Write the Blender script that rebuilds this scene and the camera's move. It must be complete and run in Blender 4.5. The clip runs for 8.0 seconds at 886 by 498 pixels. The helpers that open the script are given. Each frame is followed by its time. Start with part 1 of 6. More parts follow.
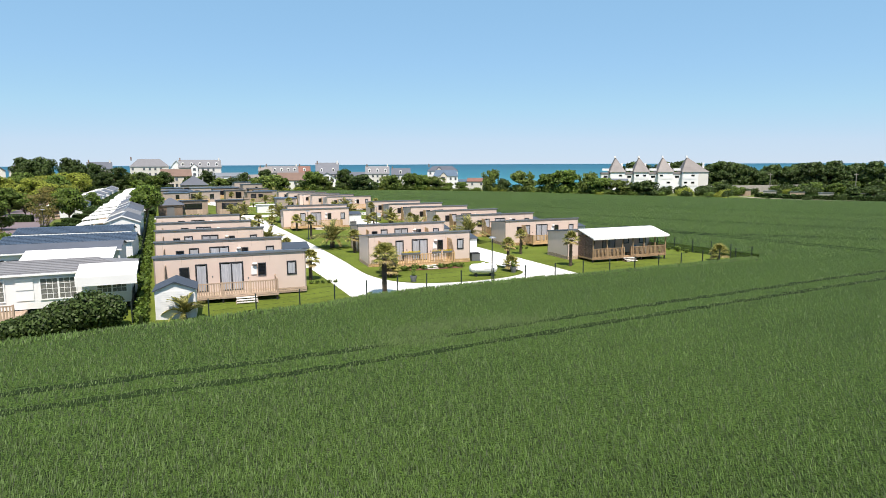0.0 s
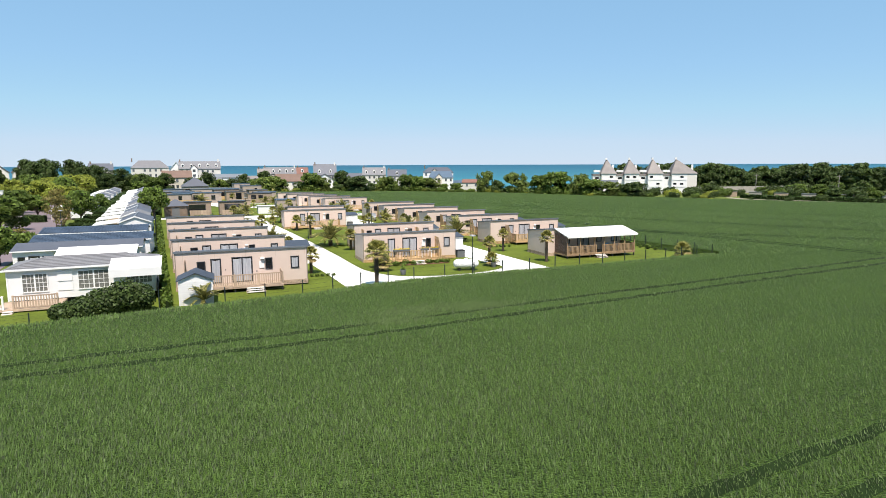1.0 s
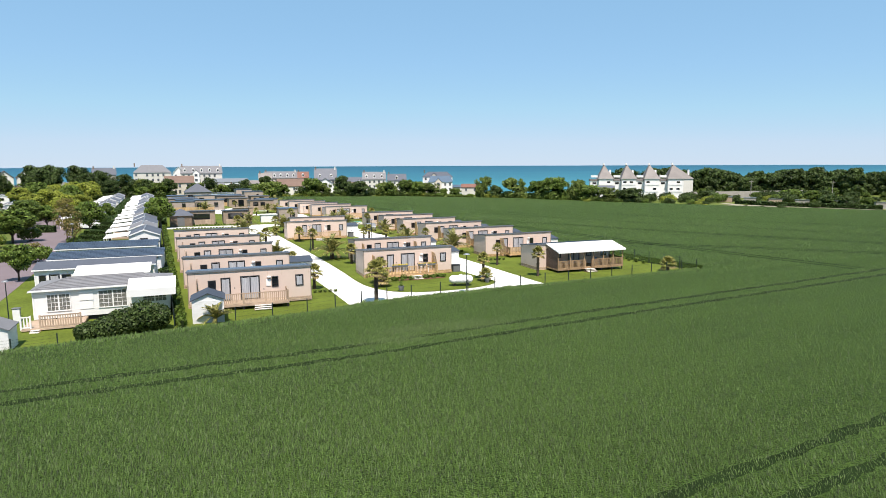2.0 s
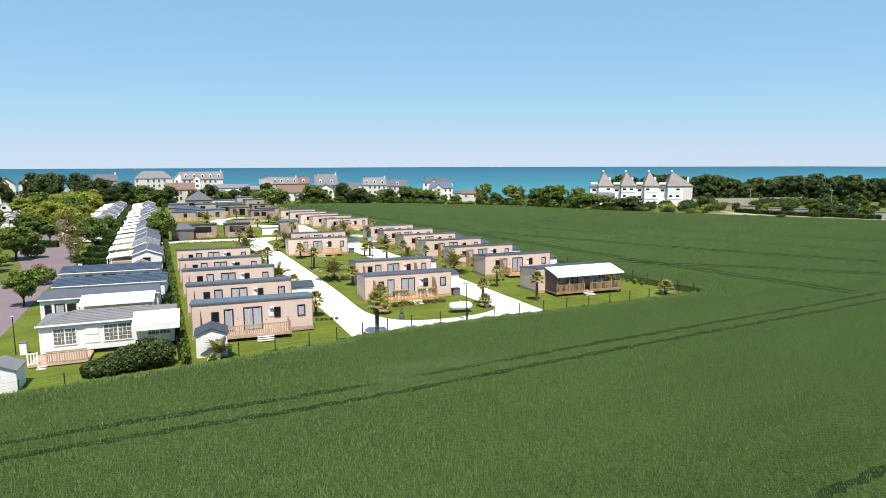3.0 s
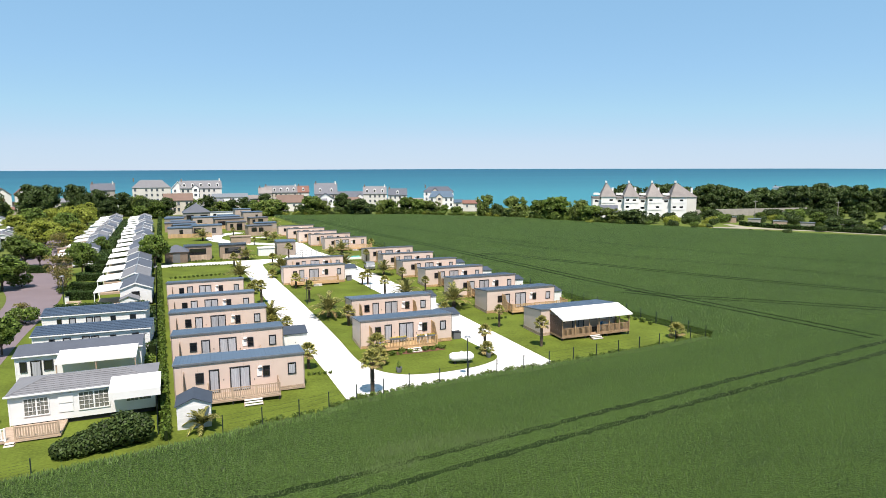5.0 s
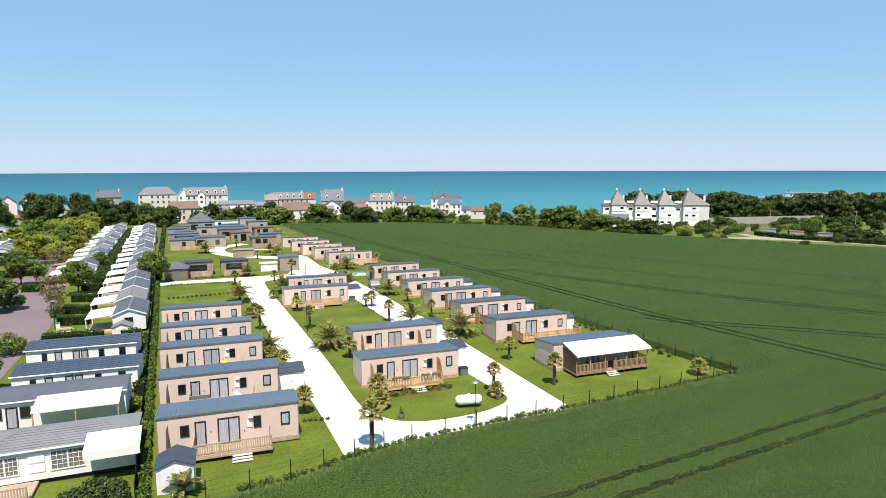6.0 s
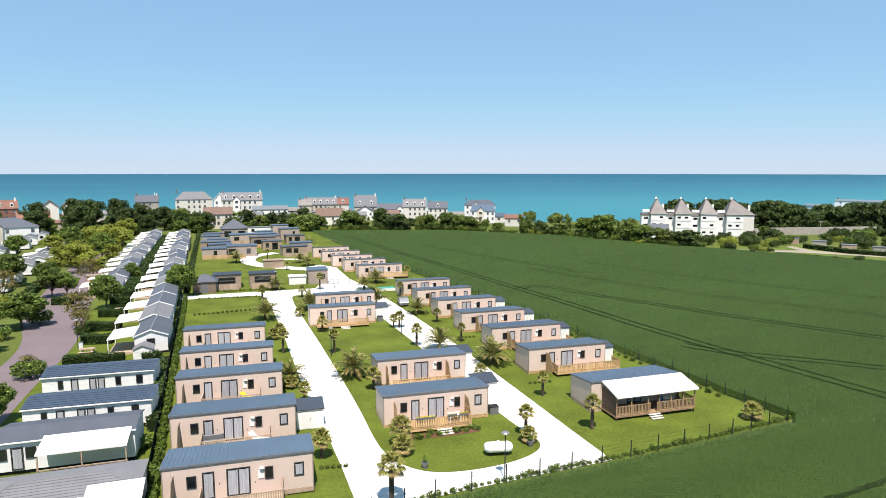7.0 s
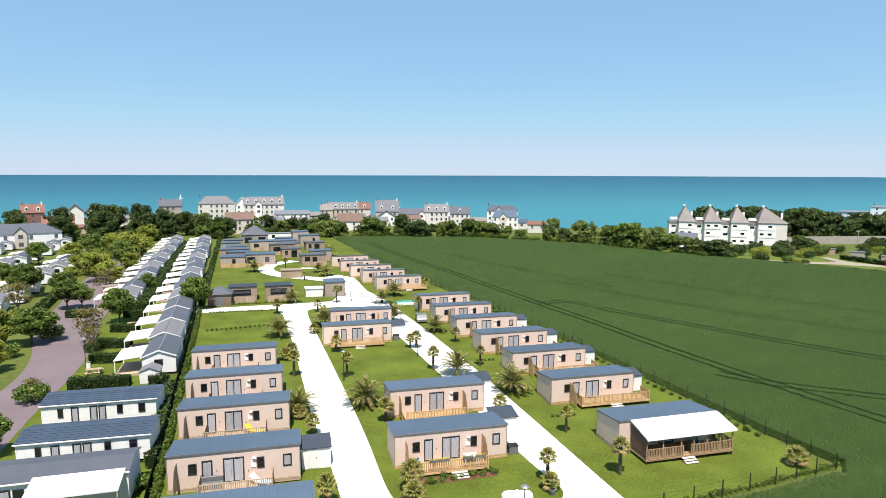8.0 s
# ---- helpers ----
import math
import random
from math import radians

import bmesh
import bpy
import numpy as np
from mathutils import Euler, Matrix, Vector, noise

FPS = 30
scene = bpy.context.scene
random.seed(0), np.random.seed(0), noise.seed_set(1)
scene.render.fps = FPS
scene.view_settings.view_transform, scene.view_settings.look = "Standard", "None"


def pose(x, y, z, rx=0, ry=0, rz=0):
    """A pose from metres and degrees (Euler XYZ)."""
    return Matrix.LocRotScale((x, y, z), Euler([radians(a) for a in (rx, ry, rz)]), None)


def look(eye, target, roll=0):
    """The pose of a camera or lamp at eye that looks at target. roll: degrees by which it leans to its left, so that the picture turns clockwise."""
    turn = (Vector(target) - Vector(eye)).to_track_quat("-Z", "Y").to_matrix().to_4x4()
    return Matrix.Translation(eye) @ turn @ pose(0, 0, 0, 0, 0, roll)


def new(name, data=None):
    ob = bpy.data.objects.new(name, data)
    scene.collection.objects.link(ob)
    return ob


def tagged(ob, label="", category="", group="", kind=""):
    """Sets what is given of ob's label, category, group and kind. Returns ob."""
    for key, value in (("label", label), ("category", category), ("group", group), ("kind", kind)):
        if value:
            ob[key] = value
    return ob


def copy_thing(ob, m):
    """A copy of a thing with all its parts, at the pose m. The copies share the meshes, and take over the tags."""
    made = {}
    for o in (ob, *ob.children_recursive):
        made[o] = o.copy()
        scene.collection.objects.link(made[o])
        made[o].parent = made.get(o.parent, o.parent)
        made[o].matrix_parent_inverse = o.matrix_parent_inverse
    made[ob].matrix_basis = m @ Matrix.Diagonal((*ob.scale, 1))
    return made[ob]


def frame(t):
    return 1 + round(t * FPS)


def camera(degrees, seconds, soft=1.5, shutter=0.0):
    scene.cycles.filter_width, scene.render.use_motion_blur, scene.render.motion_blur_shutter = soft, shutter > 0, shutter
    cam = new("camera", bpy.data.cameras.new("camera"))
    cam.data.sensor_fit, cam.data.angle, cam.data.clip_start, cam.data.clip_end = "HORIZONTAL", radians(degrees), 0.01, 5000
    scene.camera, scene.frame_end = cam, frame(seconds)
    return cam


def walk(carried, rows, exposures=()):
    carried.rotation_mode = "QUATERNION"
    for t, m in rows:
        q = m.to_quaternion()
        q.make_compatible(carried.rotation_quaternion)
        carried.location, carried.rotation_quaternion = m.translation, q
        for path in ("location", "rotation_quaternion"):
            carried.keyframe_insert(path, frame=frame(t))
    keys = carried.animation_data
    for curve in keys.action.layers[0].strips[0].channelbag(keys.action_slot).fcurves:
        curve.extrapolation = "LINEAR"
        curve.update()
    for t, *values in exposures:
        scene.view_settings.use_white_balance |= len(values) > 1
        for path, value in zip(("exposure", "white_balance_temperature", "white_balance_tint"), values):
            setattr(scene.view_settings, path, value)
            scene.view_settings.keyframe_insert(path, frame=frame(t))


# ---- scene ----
EXPOSURE, KELVIN, TINT = 0.70, 6980, 14
cam = camera(71.9, 8.0, soft=0.85)
PATH = [
    (0.0, (0.048, 0.892, 9.779), (41.85, 90.66, -4.15), -0.25),
    (0.5, (-0.906, -2.469, 9.885), (41.27, 87.13, -4.03), -0.20),
    (1.0, (-1.632, -5.156, 10.306), (40.56, 84.44, -3.55), -0.24),
    (1.5, (-2.242, -7.254, 11.156), (39.95, 82.35, -2.64), -0.24),
    (3.0, (-2.719, -8.530, 15.224), (39.44, 81.12, 1.62), -0.18),
    (3.5, (-2.599, -8.276, 16.373), (39.56, 81.39, 2.83), -0.13),
    (4.0, (-2.200, -7.490, 17.255), (39.92, 82.20, 3.78), -0.18),
    (4.5, (-1.704, -6.522, 18.173), (40.40, 83.19, 4.77), -0.16),
    (6.0, (1.131, -1.049, 21.777), (41.99, 89.28, 8.73), -0.18),
    (6.5, (2.219, 0.942, 22.921), (40.23, 92.53, 10.04), -0.03),
    (7.0, (3.302, 2.880, 23.968), (39.10, 95.38, 11.25), 0.05),
    (7.5, (4.334, 4.826, 24.962), (39.11, 97.73, 12.33), 0.13),
    (8.0, (5.341, 6.653, 25.823), (37.64, 100.46, 13.34), 0.20),
]
walk(cam, [(t, look(eye, target, roll)) for t, eye, target, roll in PATH], exposures=((0.0, EXPOSURE, KELVIN, TINT), (8.0, EXPOSURE, KELVIN, TINT)))

# ---- light ----
SUN_UP, SUN_TURN = 63.0, -15.0         # degrees above the horizon, degrees from straight south towards the east side

to_sun = Vector((math.sin(radians(SUN_TURN)) * math.cos(radians(SUN_UP)), -math.cos(radians(SUN_TURN)) * math.cos(radians(SUN_UP)), math.sin(radians(SUN_UP))))
world = bpy.data.worlds.new("sky")
scene.world = world
world.use_nodes = True
sky = world.node_tree.nodes.new("ShaderNodeTexSky")
sky.sky_type, sky.sun_disc = "NISHITA", False
sky.sun_elevation, sky.sun_rotation = radians(SUN_UP), radians(180 - SUN_TURN)
sky.air_density, sky.dust_density, sky.ozone_density, sky.altitude = 1.0, 0.0, 2.5, 900
back = world.node_tree.nodes["Background"]
back.inputs["Strength"].default_value = 0.085
haze = world.node_tree.nodes.new("ShaderNodeMix")
haze.data_type = "RGBA"
haze.inputs["Factor"].default_value = 0.62
haze.inputs["B"].default_value = (2.0, 4.45, 7.0, 1)      # even pale blue sea haze over the clear sky
world.node_tree.links.new(sky.outputs[0], haze.inputs["A"])
pale = world.node_tree.nodes.new("ShaderNodeMix")
pale.data_type, pale.blend_type = "RGBA", "DARKEN"
pale.inputs["Factor"].default_value = 0.62
pale.inputs["B"].default_value = (3.9, 5.1, 6.8, 1)       # the haze over the sea is no brighter than this
world.node_tree.links.new(haze.outputs["Result"], pale.inputs["A"])
world.node_tree.links.new(pale.outputs["Result"], back.inputs["Color"])
sun = new("sun", bpy.data.lights.new("sun", "SUN"))
sun.data.energy, sun.data.angle, sun.data.color = 5.0, radians(0.53), (1.0, 0.965, 0.92)
sun.matrix_world = look(to_sun * 100, (0, 0, 0))

# ---- materials ----
BASE_DIM = 0.74            # lowers all these base colours against the raised exposure, so shade renders deeper


def nodes_of(name):
    m = bpy.data.materials.new(name)
    m.use_nodes = True
    t = m.node_tree
    return m, t, t.nodes["Principled BSDF"]


def surf(name, color, rough=0.6, metal=0.0, var=0.15, scale=1.5, grain=18.0, bump=0.15, depth=0.01, rand=0.1, island=0.0, stretch=(1, 1, 1), coat=0.0, spec=0.4):
    """A plain surface with broad stains, fine grain, a little relief and a slight difference from piece to piece."""
    m, t, bsdf = nodes_of(name)
    color = [c * BASE_DIM for c in color]
    n, link = t.nodes, t.links.new
    where = n.new("ShaderNodeTexCoord")
    mapping = n.new("ShaderNodeMapping")
    mapping.inputs["Scale"].default_value = stretch
    link(where.outputs["Object"], mapping.inputs["Vector"])
    broad, fine = n.new("ShaderNodeTexNoise"), n.new("ShaderNodeTexNoise")
    for tex, s, d in ((broad, scale, 4), (fine, grain, 3)):
        tex.inputs["Scale"].default_value, tex.inputs["Detail"].default_value = s, d
        link(mapping.outputs[0], tex.inputs["Vector"])
    mix = n.new("ShaderNodeMath")
    mix.operation = "MULTIPLY_ADD"
    mix.inputs[1].default_value = 0.45
    link(fine.outputs["Fac"], mix.inputs[0])
    half = n.new("ShaderNodeMath")
    half.operation = "MULTIPLY"
    half.inputs[1].default_value = 0.55
    link(broad.outputs["Fac"], half.inputs[0])
    link(half.outputs[0], mix.inputs[2])
    ramp = n.new("ShaderNodeMapRange")
    ramp.inputs["From Min"].default_value, ramp.inputs["From Max"].default_value = 0.3, 0.7
    ramp.inputs["To Min"].default_value, ramp.inputs["To Max"].default_value = 1 - var, 1 + var
    link(mix.outputs[0], ramp.inputs["Value"])
    info = n.new("ShaderNodeObjectInfo")
    value = n.new("ShaderNodeMapRange")
    value.inputs["To Min"].default_value, value.inputs["To Max"].default_value = 1 - rand, 1 + rand
    link(info.outputs["Random"], value.inputs["Value"])
    both = n.new("ShaderNodeMath")
    both.operation = "MULTIPLY"
    link(ramp.outputs[0], both.inputs[0])
    link(value.outputs[0], both.inputs[1])
    last = both
    if island:
        geo = n.new("ShaderNodeNewGeometry")
        isl = n.new("ShaderNodeMapRange")
        isl.inputs["To Min"].default_value, isl.inputs["To Max"].default_value = 1 - island, 1 + island
        link(geo.outputs["Random Per Island"], isl.inputs["Value"])
        last = n.new("ShaderNodeMath")
        last.operation = "MULTIPLY"
        link(both.outputs[0], last.inputs[0])
        link(isl.outputs[0], last.inputs[1])
    tint = n.new("ShaderNodeVectorMath")
    tint.operation = "SCALE"
    tint.inputs[0].default_value = color
    link(last.outputs[0], tint.inputs["Scale"])
    link(tint.outputs[0], bsdf.inputs["Base Color"])
    bsdf.inputs["Roughness"].default_value, bsdf.inputs["Metallic"].default_value = rough, metal
    bsdf.inputs["Specular IOR Level"].default_value = spec
    bsdf.inputs["Coat Weight"].default_value = coat
    if bump:
        relief = n.new("ShaderNodeBump")
        relief.inputs["Strength"].default_value, relief.inputs["Distance"].default_value = bump, depth
        link(mix.outputs[0], relief.inputs["Height"])
        link(relief.outputs[0], bsdf.inputs["Normal"])
    return m


def leafy(name, color, spread=0.5, through_light=0.25, second=None):
    """Leaves: each a little lighter, darker or yellower than the next, thin enough to let some light through."""
    m, t, bsdf = nodes_of(name)
    color = [c * BASE_DIM for c in color]
    second = second and [c * BASE_DIM for c in second]
    n, link = t.nodes, t.links.new
    geo, info = n.new("ShaderNodeNewGeometry"), n.new("ShaderNodeObjectInfo")
    ramp = n.new("ShaderNodeMix")
    ramp.data_type = "RGBA"
    a = [c * (1 - spread) for c in color]
    b = second or [min(1, c * (1 + spread)) for c in color]
    ramp.inputs["A"].default_value, ramp.inputs["B"].default_value = (*a, 1), (*b, 1)
    link(geo.outputs["Random Per Island"], ramp.inputs["Factor"])
    value = n.new("ShaderNodeMapRange")
    value.inputs["To Min"].default_value, value.inputs["To Max"].default_value = 0.8, 1.2
    link(info.outputs["Random"], value.inputs["Value"])
    tint = n.new("ShaderNodeVectorMath")
    tint.operation = "SCALE"
    link(ramp.outputs["Result"], tint.inputs[0])
    link(value.outputs[0], tint.inputs["Scale"])
    link(tint.outputs[0], bsdf.inputs["Base Color"])
    bsdf.inputs["Roughness"].default_value = 0.55
    bsdf.inputs["Specular IOR Level"].default_value = 0.25
    thin = n.new("ShaderNodeBsdfTranslucent")
    link(tint.outputs[0], thin.inputs["Color"])
    mix = n.new("ShaderNodeMixShader")
    mix.inputs[0].default_value = through_light
    link(bsdf.outputs[0], mix.inputs[1])
    link(thin.outputs[0], mix.inputs[2])
    link(mix.outputs[0], n["Material Output"].inputs["Surface"])
    return m


M = {
    "wall": surf("taupe cladding", (0.76, 0.60, 0.515), 0.55, var=0.07, scale=0.7, grain=30, bump=0.1, depth=0.003, rand=0.05),
    "trim": surf("anthracite trim", (0.035, 0.038, 0.045), 0.45, var=0.2, rand=0.1),
    "roof": surf("blue grey steel roof", (0.095, 0.143, 0.20), 0.6, metal=0.0, var=0.12, scale=0.5, grain=8, bump=0.05, rand=0.12, spec=0.15),
    "flash": surf("grey roof flashing", (0.16, 0.18, 0.205), 0.5, var=0.12, rand=0.1),
    "corner": surf("brown-grey corner strip", (0.33, 0.27, 0.225), 0.55, var=0.1),
    # darker than the other blades: rut shade put into the colour
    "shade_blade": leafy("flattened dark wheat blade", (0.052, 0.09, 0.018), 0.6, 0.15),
    "pane": surf("dark window glass", (0.012, 0.014, 0.018), 0.06, var=0.1, bump=0.02, depth=0.002, rand=0.3, spec=0.8),
    # grey-blue base colour stands for the sky reflected in distant windows
    "glint": surf("old window glass", (0.10, 0.115, 0.135), 0.12, var=0.4, scale=0.6, grain=3, bump=0.02, depth=0.002, rand=0.4, spec=0.8),
    "curtain": surf("pale grey curtain", (0.42, 0.43, 0.46), 0.8, var=0.35, scale=9.0, grain=30, stretch=(1, 1, 0.06), bump=0.3, rand=0.12),
    "white": surf("white paint", (0.92, 0.915, 0.895), 0.5, var=0.05, scale=0.8, bump=0.05, rand=0.03),
    "white2": surf("white lap boards", (0.89, 0.885, 0.87), 0.5, var=0.06, scale=1.0, bump=0.05, rand=0.04),
    "canvas": surf("white canvas", (0.93, 0.92, 0.89), 0.75, var=0.05, scale=0.6, bump=0.2, rand=0.05),
    "wood": surf("yellow pine", (0.58, 0.38, 0.19), 0.65, var=0.25, scale=2.0, grain=24, stretch=(0.3, 0.3, 0.3), bump=0.3, rand=0.18),
    "wood_old": surf("weathered pine", (0.50, 0.37, 0.27), 0.75, var=0.25, scale=2.0, grain=24, bump=0.3, rand=0.18),
    "wood_porch": surf("warm brown porch timber", (0.36, 0.235, 0.135), 0.7, var=0.25, scale=2.0, grain=24, bump=0.3, rand=0.2),
    "step_pale": surf("bleached timber tread", (0.78, 0.73, 0.66), 0.75, var=0.15, scale=2.0, grain=24, bump=0.3, rand=0.1),
    "taupe": surf("greyed taupe cladding", (0.44, 0.36, 0.30), 0.6, var=0.15, scale=0.8, grain=20, bump=0.15, rand=0.2),
    "cream": surf("weathered cream render", (0.66, 0.60, 0.51), 0.85, var=0.18, scale=0.4, bump=0.2, rand=0.2),
    "lodge": surf("tan stained lodge boards", (0.36, 0.27, 0.20), 0.7, var=0.2, scale=2.0, grain=24, bump=0.3, rand=0.15),
    "wood_brown": surf("brown stained boards", (0.16, 0.10, 0.075), 0.7, var=0.25, scale=2.0, grain=24, bump=0.3, rand=0.18),
    "concrete_white": surf("pale crushed limestone", (0.80, 0.78, 0.74), 0.9, var=0.06, scale=0.25, grain=6, bump=0.3, depth=0.01, rand=0.0),
    "asphalt": surf("pinkish tarmac", (0.20, 0.155, 0.165), 0.9, var=0.14, scale=0.2, grain=8, bump=0.3, rand=0.0),
    "lawn": surf("mown lawn", (0.115, 0.152, 0.022), 0.9, var=0.42, scale=0.22, grain=5, bump=0.6, depth=0.05, rand=0.0, spec=0.1),
    "ground": surf("rough meadow", (0.12, 0.15, 0.035), 0.95, var=0.3, scale=0.05, grain=1.2, bump=0.6, depth=0.1, rand=0.0, spec=0.1),
    "soil": surf("bark mulch", (0.14, 0.06, 0.035), 0.95, var=0.3, bump=0.5, rand=0.1),
    "slate": surf("grey slate roof", (0.105, 0.115, 0.14), 0.6, var=0.15, scale=0.6, grain=6, bump=0.2, rand=0.1),
    "slate_light": surf("light grey slate roof", (0.25, 0.225, 0.21), 0.7, var=0.25, scale=0.3, grain=4, bump=0.2, rand=0.1),
    "slate_mid": surf("grey bitumen tiles", (0.20, 0.20, 0.21), 0.75, var=0.14, scale=0.8, grain=9, bump=0.2, rand=0.06),
    "roof_dark": surf("dark slate-blue felt roof", (0.055, 0.07, 0.095), 0.6, var=0.15, rand=0.1),
    "net": surf("net curtain behind glass", (0.20, 0.20, 0.18), 0.25, var=0.5, scale=5, grain=25, bump=0.05, rand=0.1, spec=0.6),
    "tile_blue": surf("dark blue pressed tiles", (0.060, 0.088, 0.130), 0.5, var=0.15, scale=0.8, grain=9, bump=0.15, rand=0.08, spec=0.3),
    "tile_red": surf("red clay tiles", (0.25, 0.12, 0.09), 0.8, var=0.25, scale=0.4, grain=5, bump=0.3, rand=0.15),
    "tile_brown": surf("brown clay tiles", (0.20, 0.13, 0.10), 0.8, var=0.2, scale=0.4, grain=5, bump=0.3, rand=0.1),
    "render": surf("pale render", (0.76, 0.73, 0.67), 0.85, var=0.08, scale=0.3, bump=0.2, rand=0.1),
    "stone": surf("brown rubble stone", (0.22, 0.16, 0.12), 0.9, var=0.4, scale=1.2, grain=6, bump=0.8, depth=0.04, rand=0.1),
    "stone_wall": surf("grey stone wall", (0.38, 0.35, 0.31), 0.9, var=0.25, scale=0.6, grain=4, bump=0.6, depth=0.03, rand=0.1),
    "steel": surf("dark green coated steel", (0.02, 0.035, 0.03), 0.5, var=0.2, rand=0.1),
    "cloth": surf("dark woven screen cloth", (0.012, 0.018, 0.014), 0.9, var=0.3, scale=2.0, grain=40, rand=0.15, spec=0.1),
    "zinc": surf("galvanised steel", (0.35, 0.36, 0.37), 0.45, metal=0.6, var=0.12),
    "grey": surf("grey plastic", (0.16, 0.165, 0.17), 0.5, var=0.1),
    "black": surf("black rubber", (0.018, 0.018, 0.02), 0.7, var=0.1),
    "yellow": surf("yellow plastic", (0.75, 0.58, 0.05), 0.5, var=0.1),
    "blue": surf("blue fabric", (0.06, 0.22, 0.45), 0.7, var=0.1),
    "teal": surf("turquoise cover", (0.05, 0.42, 0.36), 0.6, var=0.15),
    "bark": surf("bark", (0.10, 0.075, 0.055), 0.9, var=0.35, scale=3, grain=14, bump=0.8, depth=0.03, rand=0.15),
    "palm_bark": surf("fibrous palm trunk", (0.13, 0.095, 0.065), 0.95, var=0.45, scale=6, grain=20, bump=1.0, depth=0.04, rand=0.15),
    "palm_leaf": leafy("palm leaf", (0.20, 0.225, 0.042), 0.5, 0.32, second=(0.52, 0.48, 0.13)),
    "date_leaf": leafy("date palm leaf", (0.17, 0.20, 0.05), 0.5, 0.32, second=(0.54, 0.50, 0.17)),
    "palm_dry": leafy("dry palm leaf", (0.36, 0.27, 0.11), 0.4, 0.2),
    "leaf": leafy("green leaf", (0.145, 0.215, 0.038), 0.55, 0.32),
    "leaf_mid": leafy("fresh green leaf", (0.19, 0.25, 0.055), 0.5, 0.34),
    "leaf_dark": leafy("dark green leaf", (0.072, 0.112, 0.028), 0.55, 0.25),
    "leaf_yellow": leafy("yellow green leaf", (0.32, 0.36, 0.055), 0.45, 0.38),
    "leaf_olive": leafy("olive leaf", (0.20, 0.21, 0.05), 0.45, 0.32, second=(0.38, 0.31, 0.09)),
    "hedge": leafy("hedge leaf", (0.048, 0.088, 0.018), 0.5, 0.12),
    "lime": leafy("bright hedge leaf", (0.13, 0.205, 0.03), 0.5, 0.28),
    "blade": leafy("wheat blade", (0.060, 0.110, 0.019), 0.8, 0.2),
    # near-black colour standing for the shade inside crowns and hedges
    "inner_shade": surf("shaded inner twigs and leaves", (0.018, 0.03, 0.009), 0.95, var=0.4, scale=3, bump=0.6, depth=0.05, spec=0.05),
    "dirt": surf("pale dry earth", (0.36, 0.32, 0.25), 0.95, var=0.25, scale=0.15, grain=2, bump=0.4, rand=0.0, spec=0.1),
    "verge": surf("unmown grass verge", (0.13, 0.17, 0.035), 0.95, var=0.4, scale=0.12, grain=1.5, bump=0.6, depth=0.08, rand=0.0, spec=0.1),
    "flower": leafy("yellow flower", (0.7, 0.55, 0.03), 0.2, 0.1),
}


def part(name, bm, material, parent, label=""):
    mesh = bpy.data.meshes.new(name)
    if isinstance(bm, bmesh.types.BMesh):
        bm.to_mesh(mesh)
        bm.free()
    else:
        mesh.from_pydata(bm[0], [], bm[1])
        mesh.update()
    mesh.materials.append(M[material])
    ob = new(name, mesh)
    ob.parent = parent
    return tagged(ob, label)


def share(ob, m, parent=None):
    """Another piece on the same mesh."""
    o = new(ob.name.split(".")[0], ob.data)
    o.parent = parent or ob.parent
    o.matrix_basis = m
    return o


def thing(name, label, category, group="", kind="", at=None):
    ob = new(name)
    ob.empty_display_size = 0.2
    if at is not None:
        ob.matrix_basis = at
    return tagged(ob, label, category, group, kind)


def solid(name, bm, material, label, category, kind="", group="", at=None):
    ob = part(name, bm, material, None)
    if at is not None:
        ob.matrix_basis = at
    return tagged(ob, label, category, group, kind)


def hill(x, y):
    """Height of the ground: it falls gently to the east and towards the sea."""
    return 0.2 - 0.013 * min(max(x, -80), 260) - 0.008 * (min(max(y, -60), 300) - 45)


def spot(x, y, rz=0.0, up=0.0):
    return pose(x, y, hill(x, y) + up, 0, 0, rz)


def box(bm, x0, x1, y0, y1, z0, z1, bevel=0.0):
    vs = [bm.verts.new((x, y, z)) for x in (x0, x1) for y in (y0, y1) for z in (z0, z1)]
    fs = [bm.faces.new([vs[i] for i in f]) for f in ((0, 1, 3, 2), (4, 6, 7, 5), (0, 4, 5, 1), (2, 3, 7, 6), (0, 2, 6, 4), (1, 5, 7, 3))]
    if bevel:
        edges = list({e for f in fs for e in f.edges})
        bmesh.ops.bevel(bm, geom=edges, offset=bevel, segments=1, affect="EDGES")
    return bm


def boxes(*some, bevel=0.0):
    bm = bmesh.new()
    for b in some:
        box(bm, *b, bevel=bevel)
    return bm


def prism(profile, x0, x1, axis="x"):
    """A solid with the outline profile [(a, z), ...] from x0 to x1 along x (a is y) or along y (a is x)."""
    bm = bmesh.new()
    ends = []
    for x in (x0, x1):
        ends.append([bm.verts.new((x, a, z) if axis == "x" else (a, x, z)) for a, z in profile])
    n = len(profile)
    bm.faces.new(ends[0])
    bm.faces.new(ends[1][::-1])
    for i in range(n):
        bm.faces.new((ends[0][i], ends[1][i], ends[1][(i + 1) % n], ends[0][(i + 1) % n]))
    bmesh.ops.recalc_face_normals(bm, faces=bm.faces)
    return bm


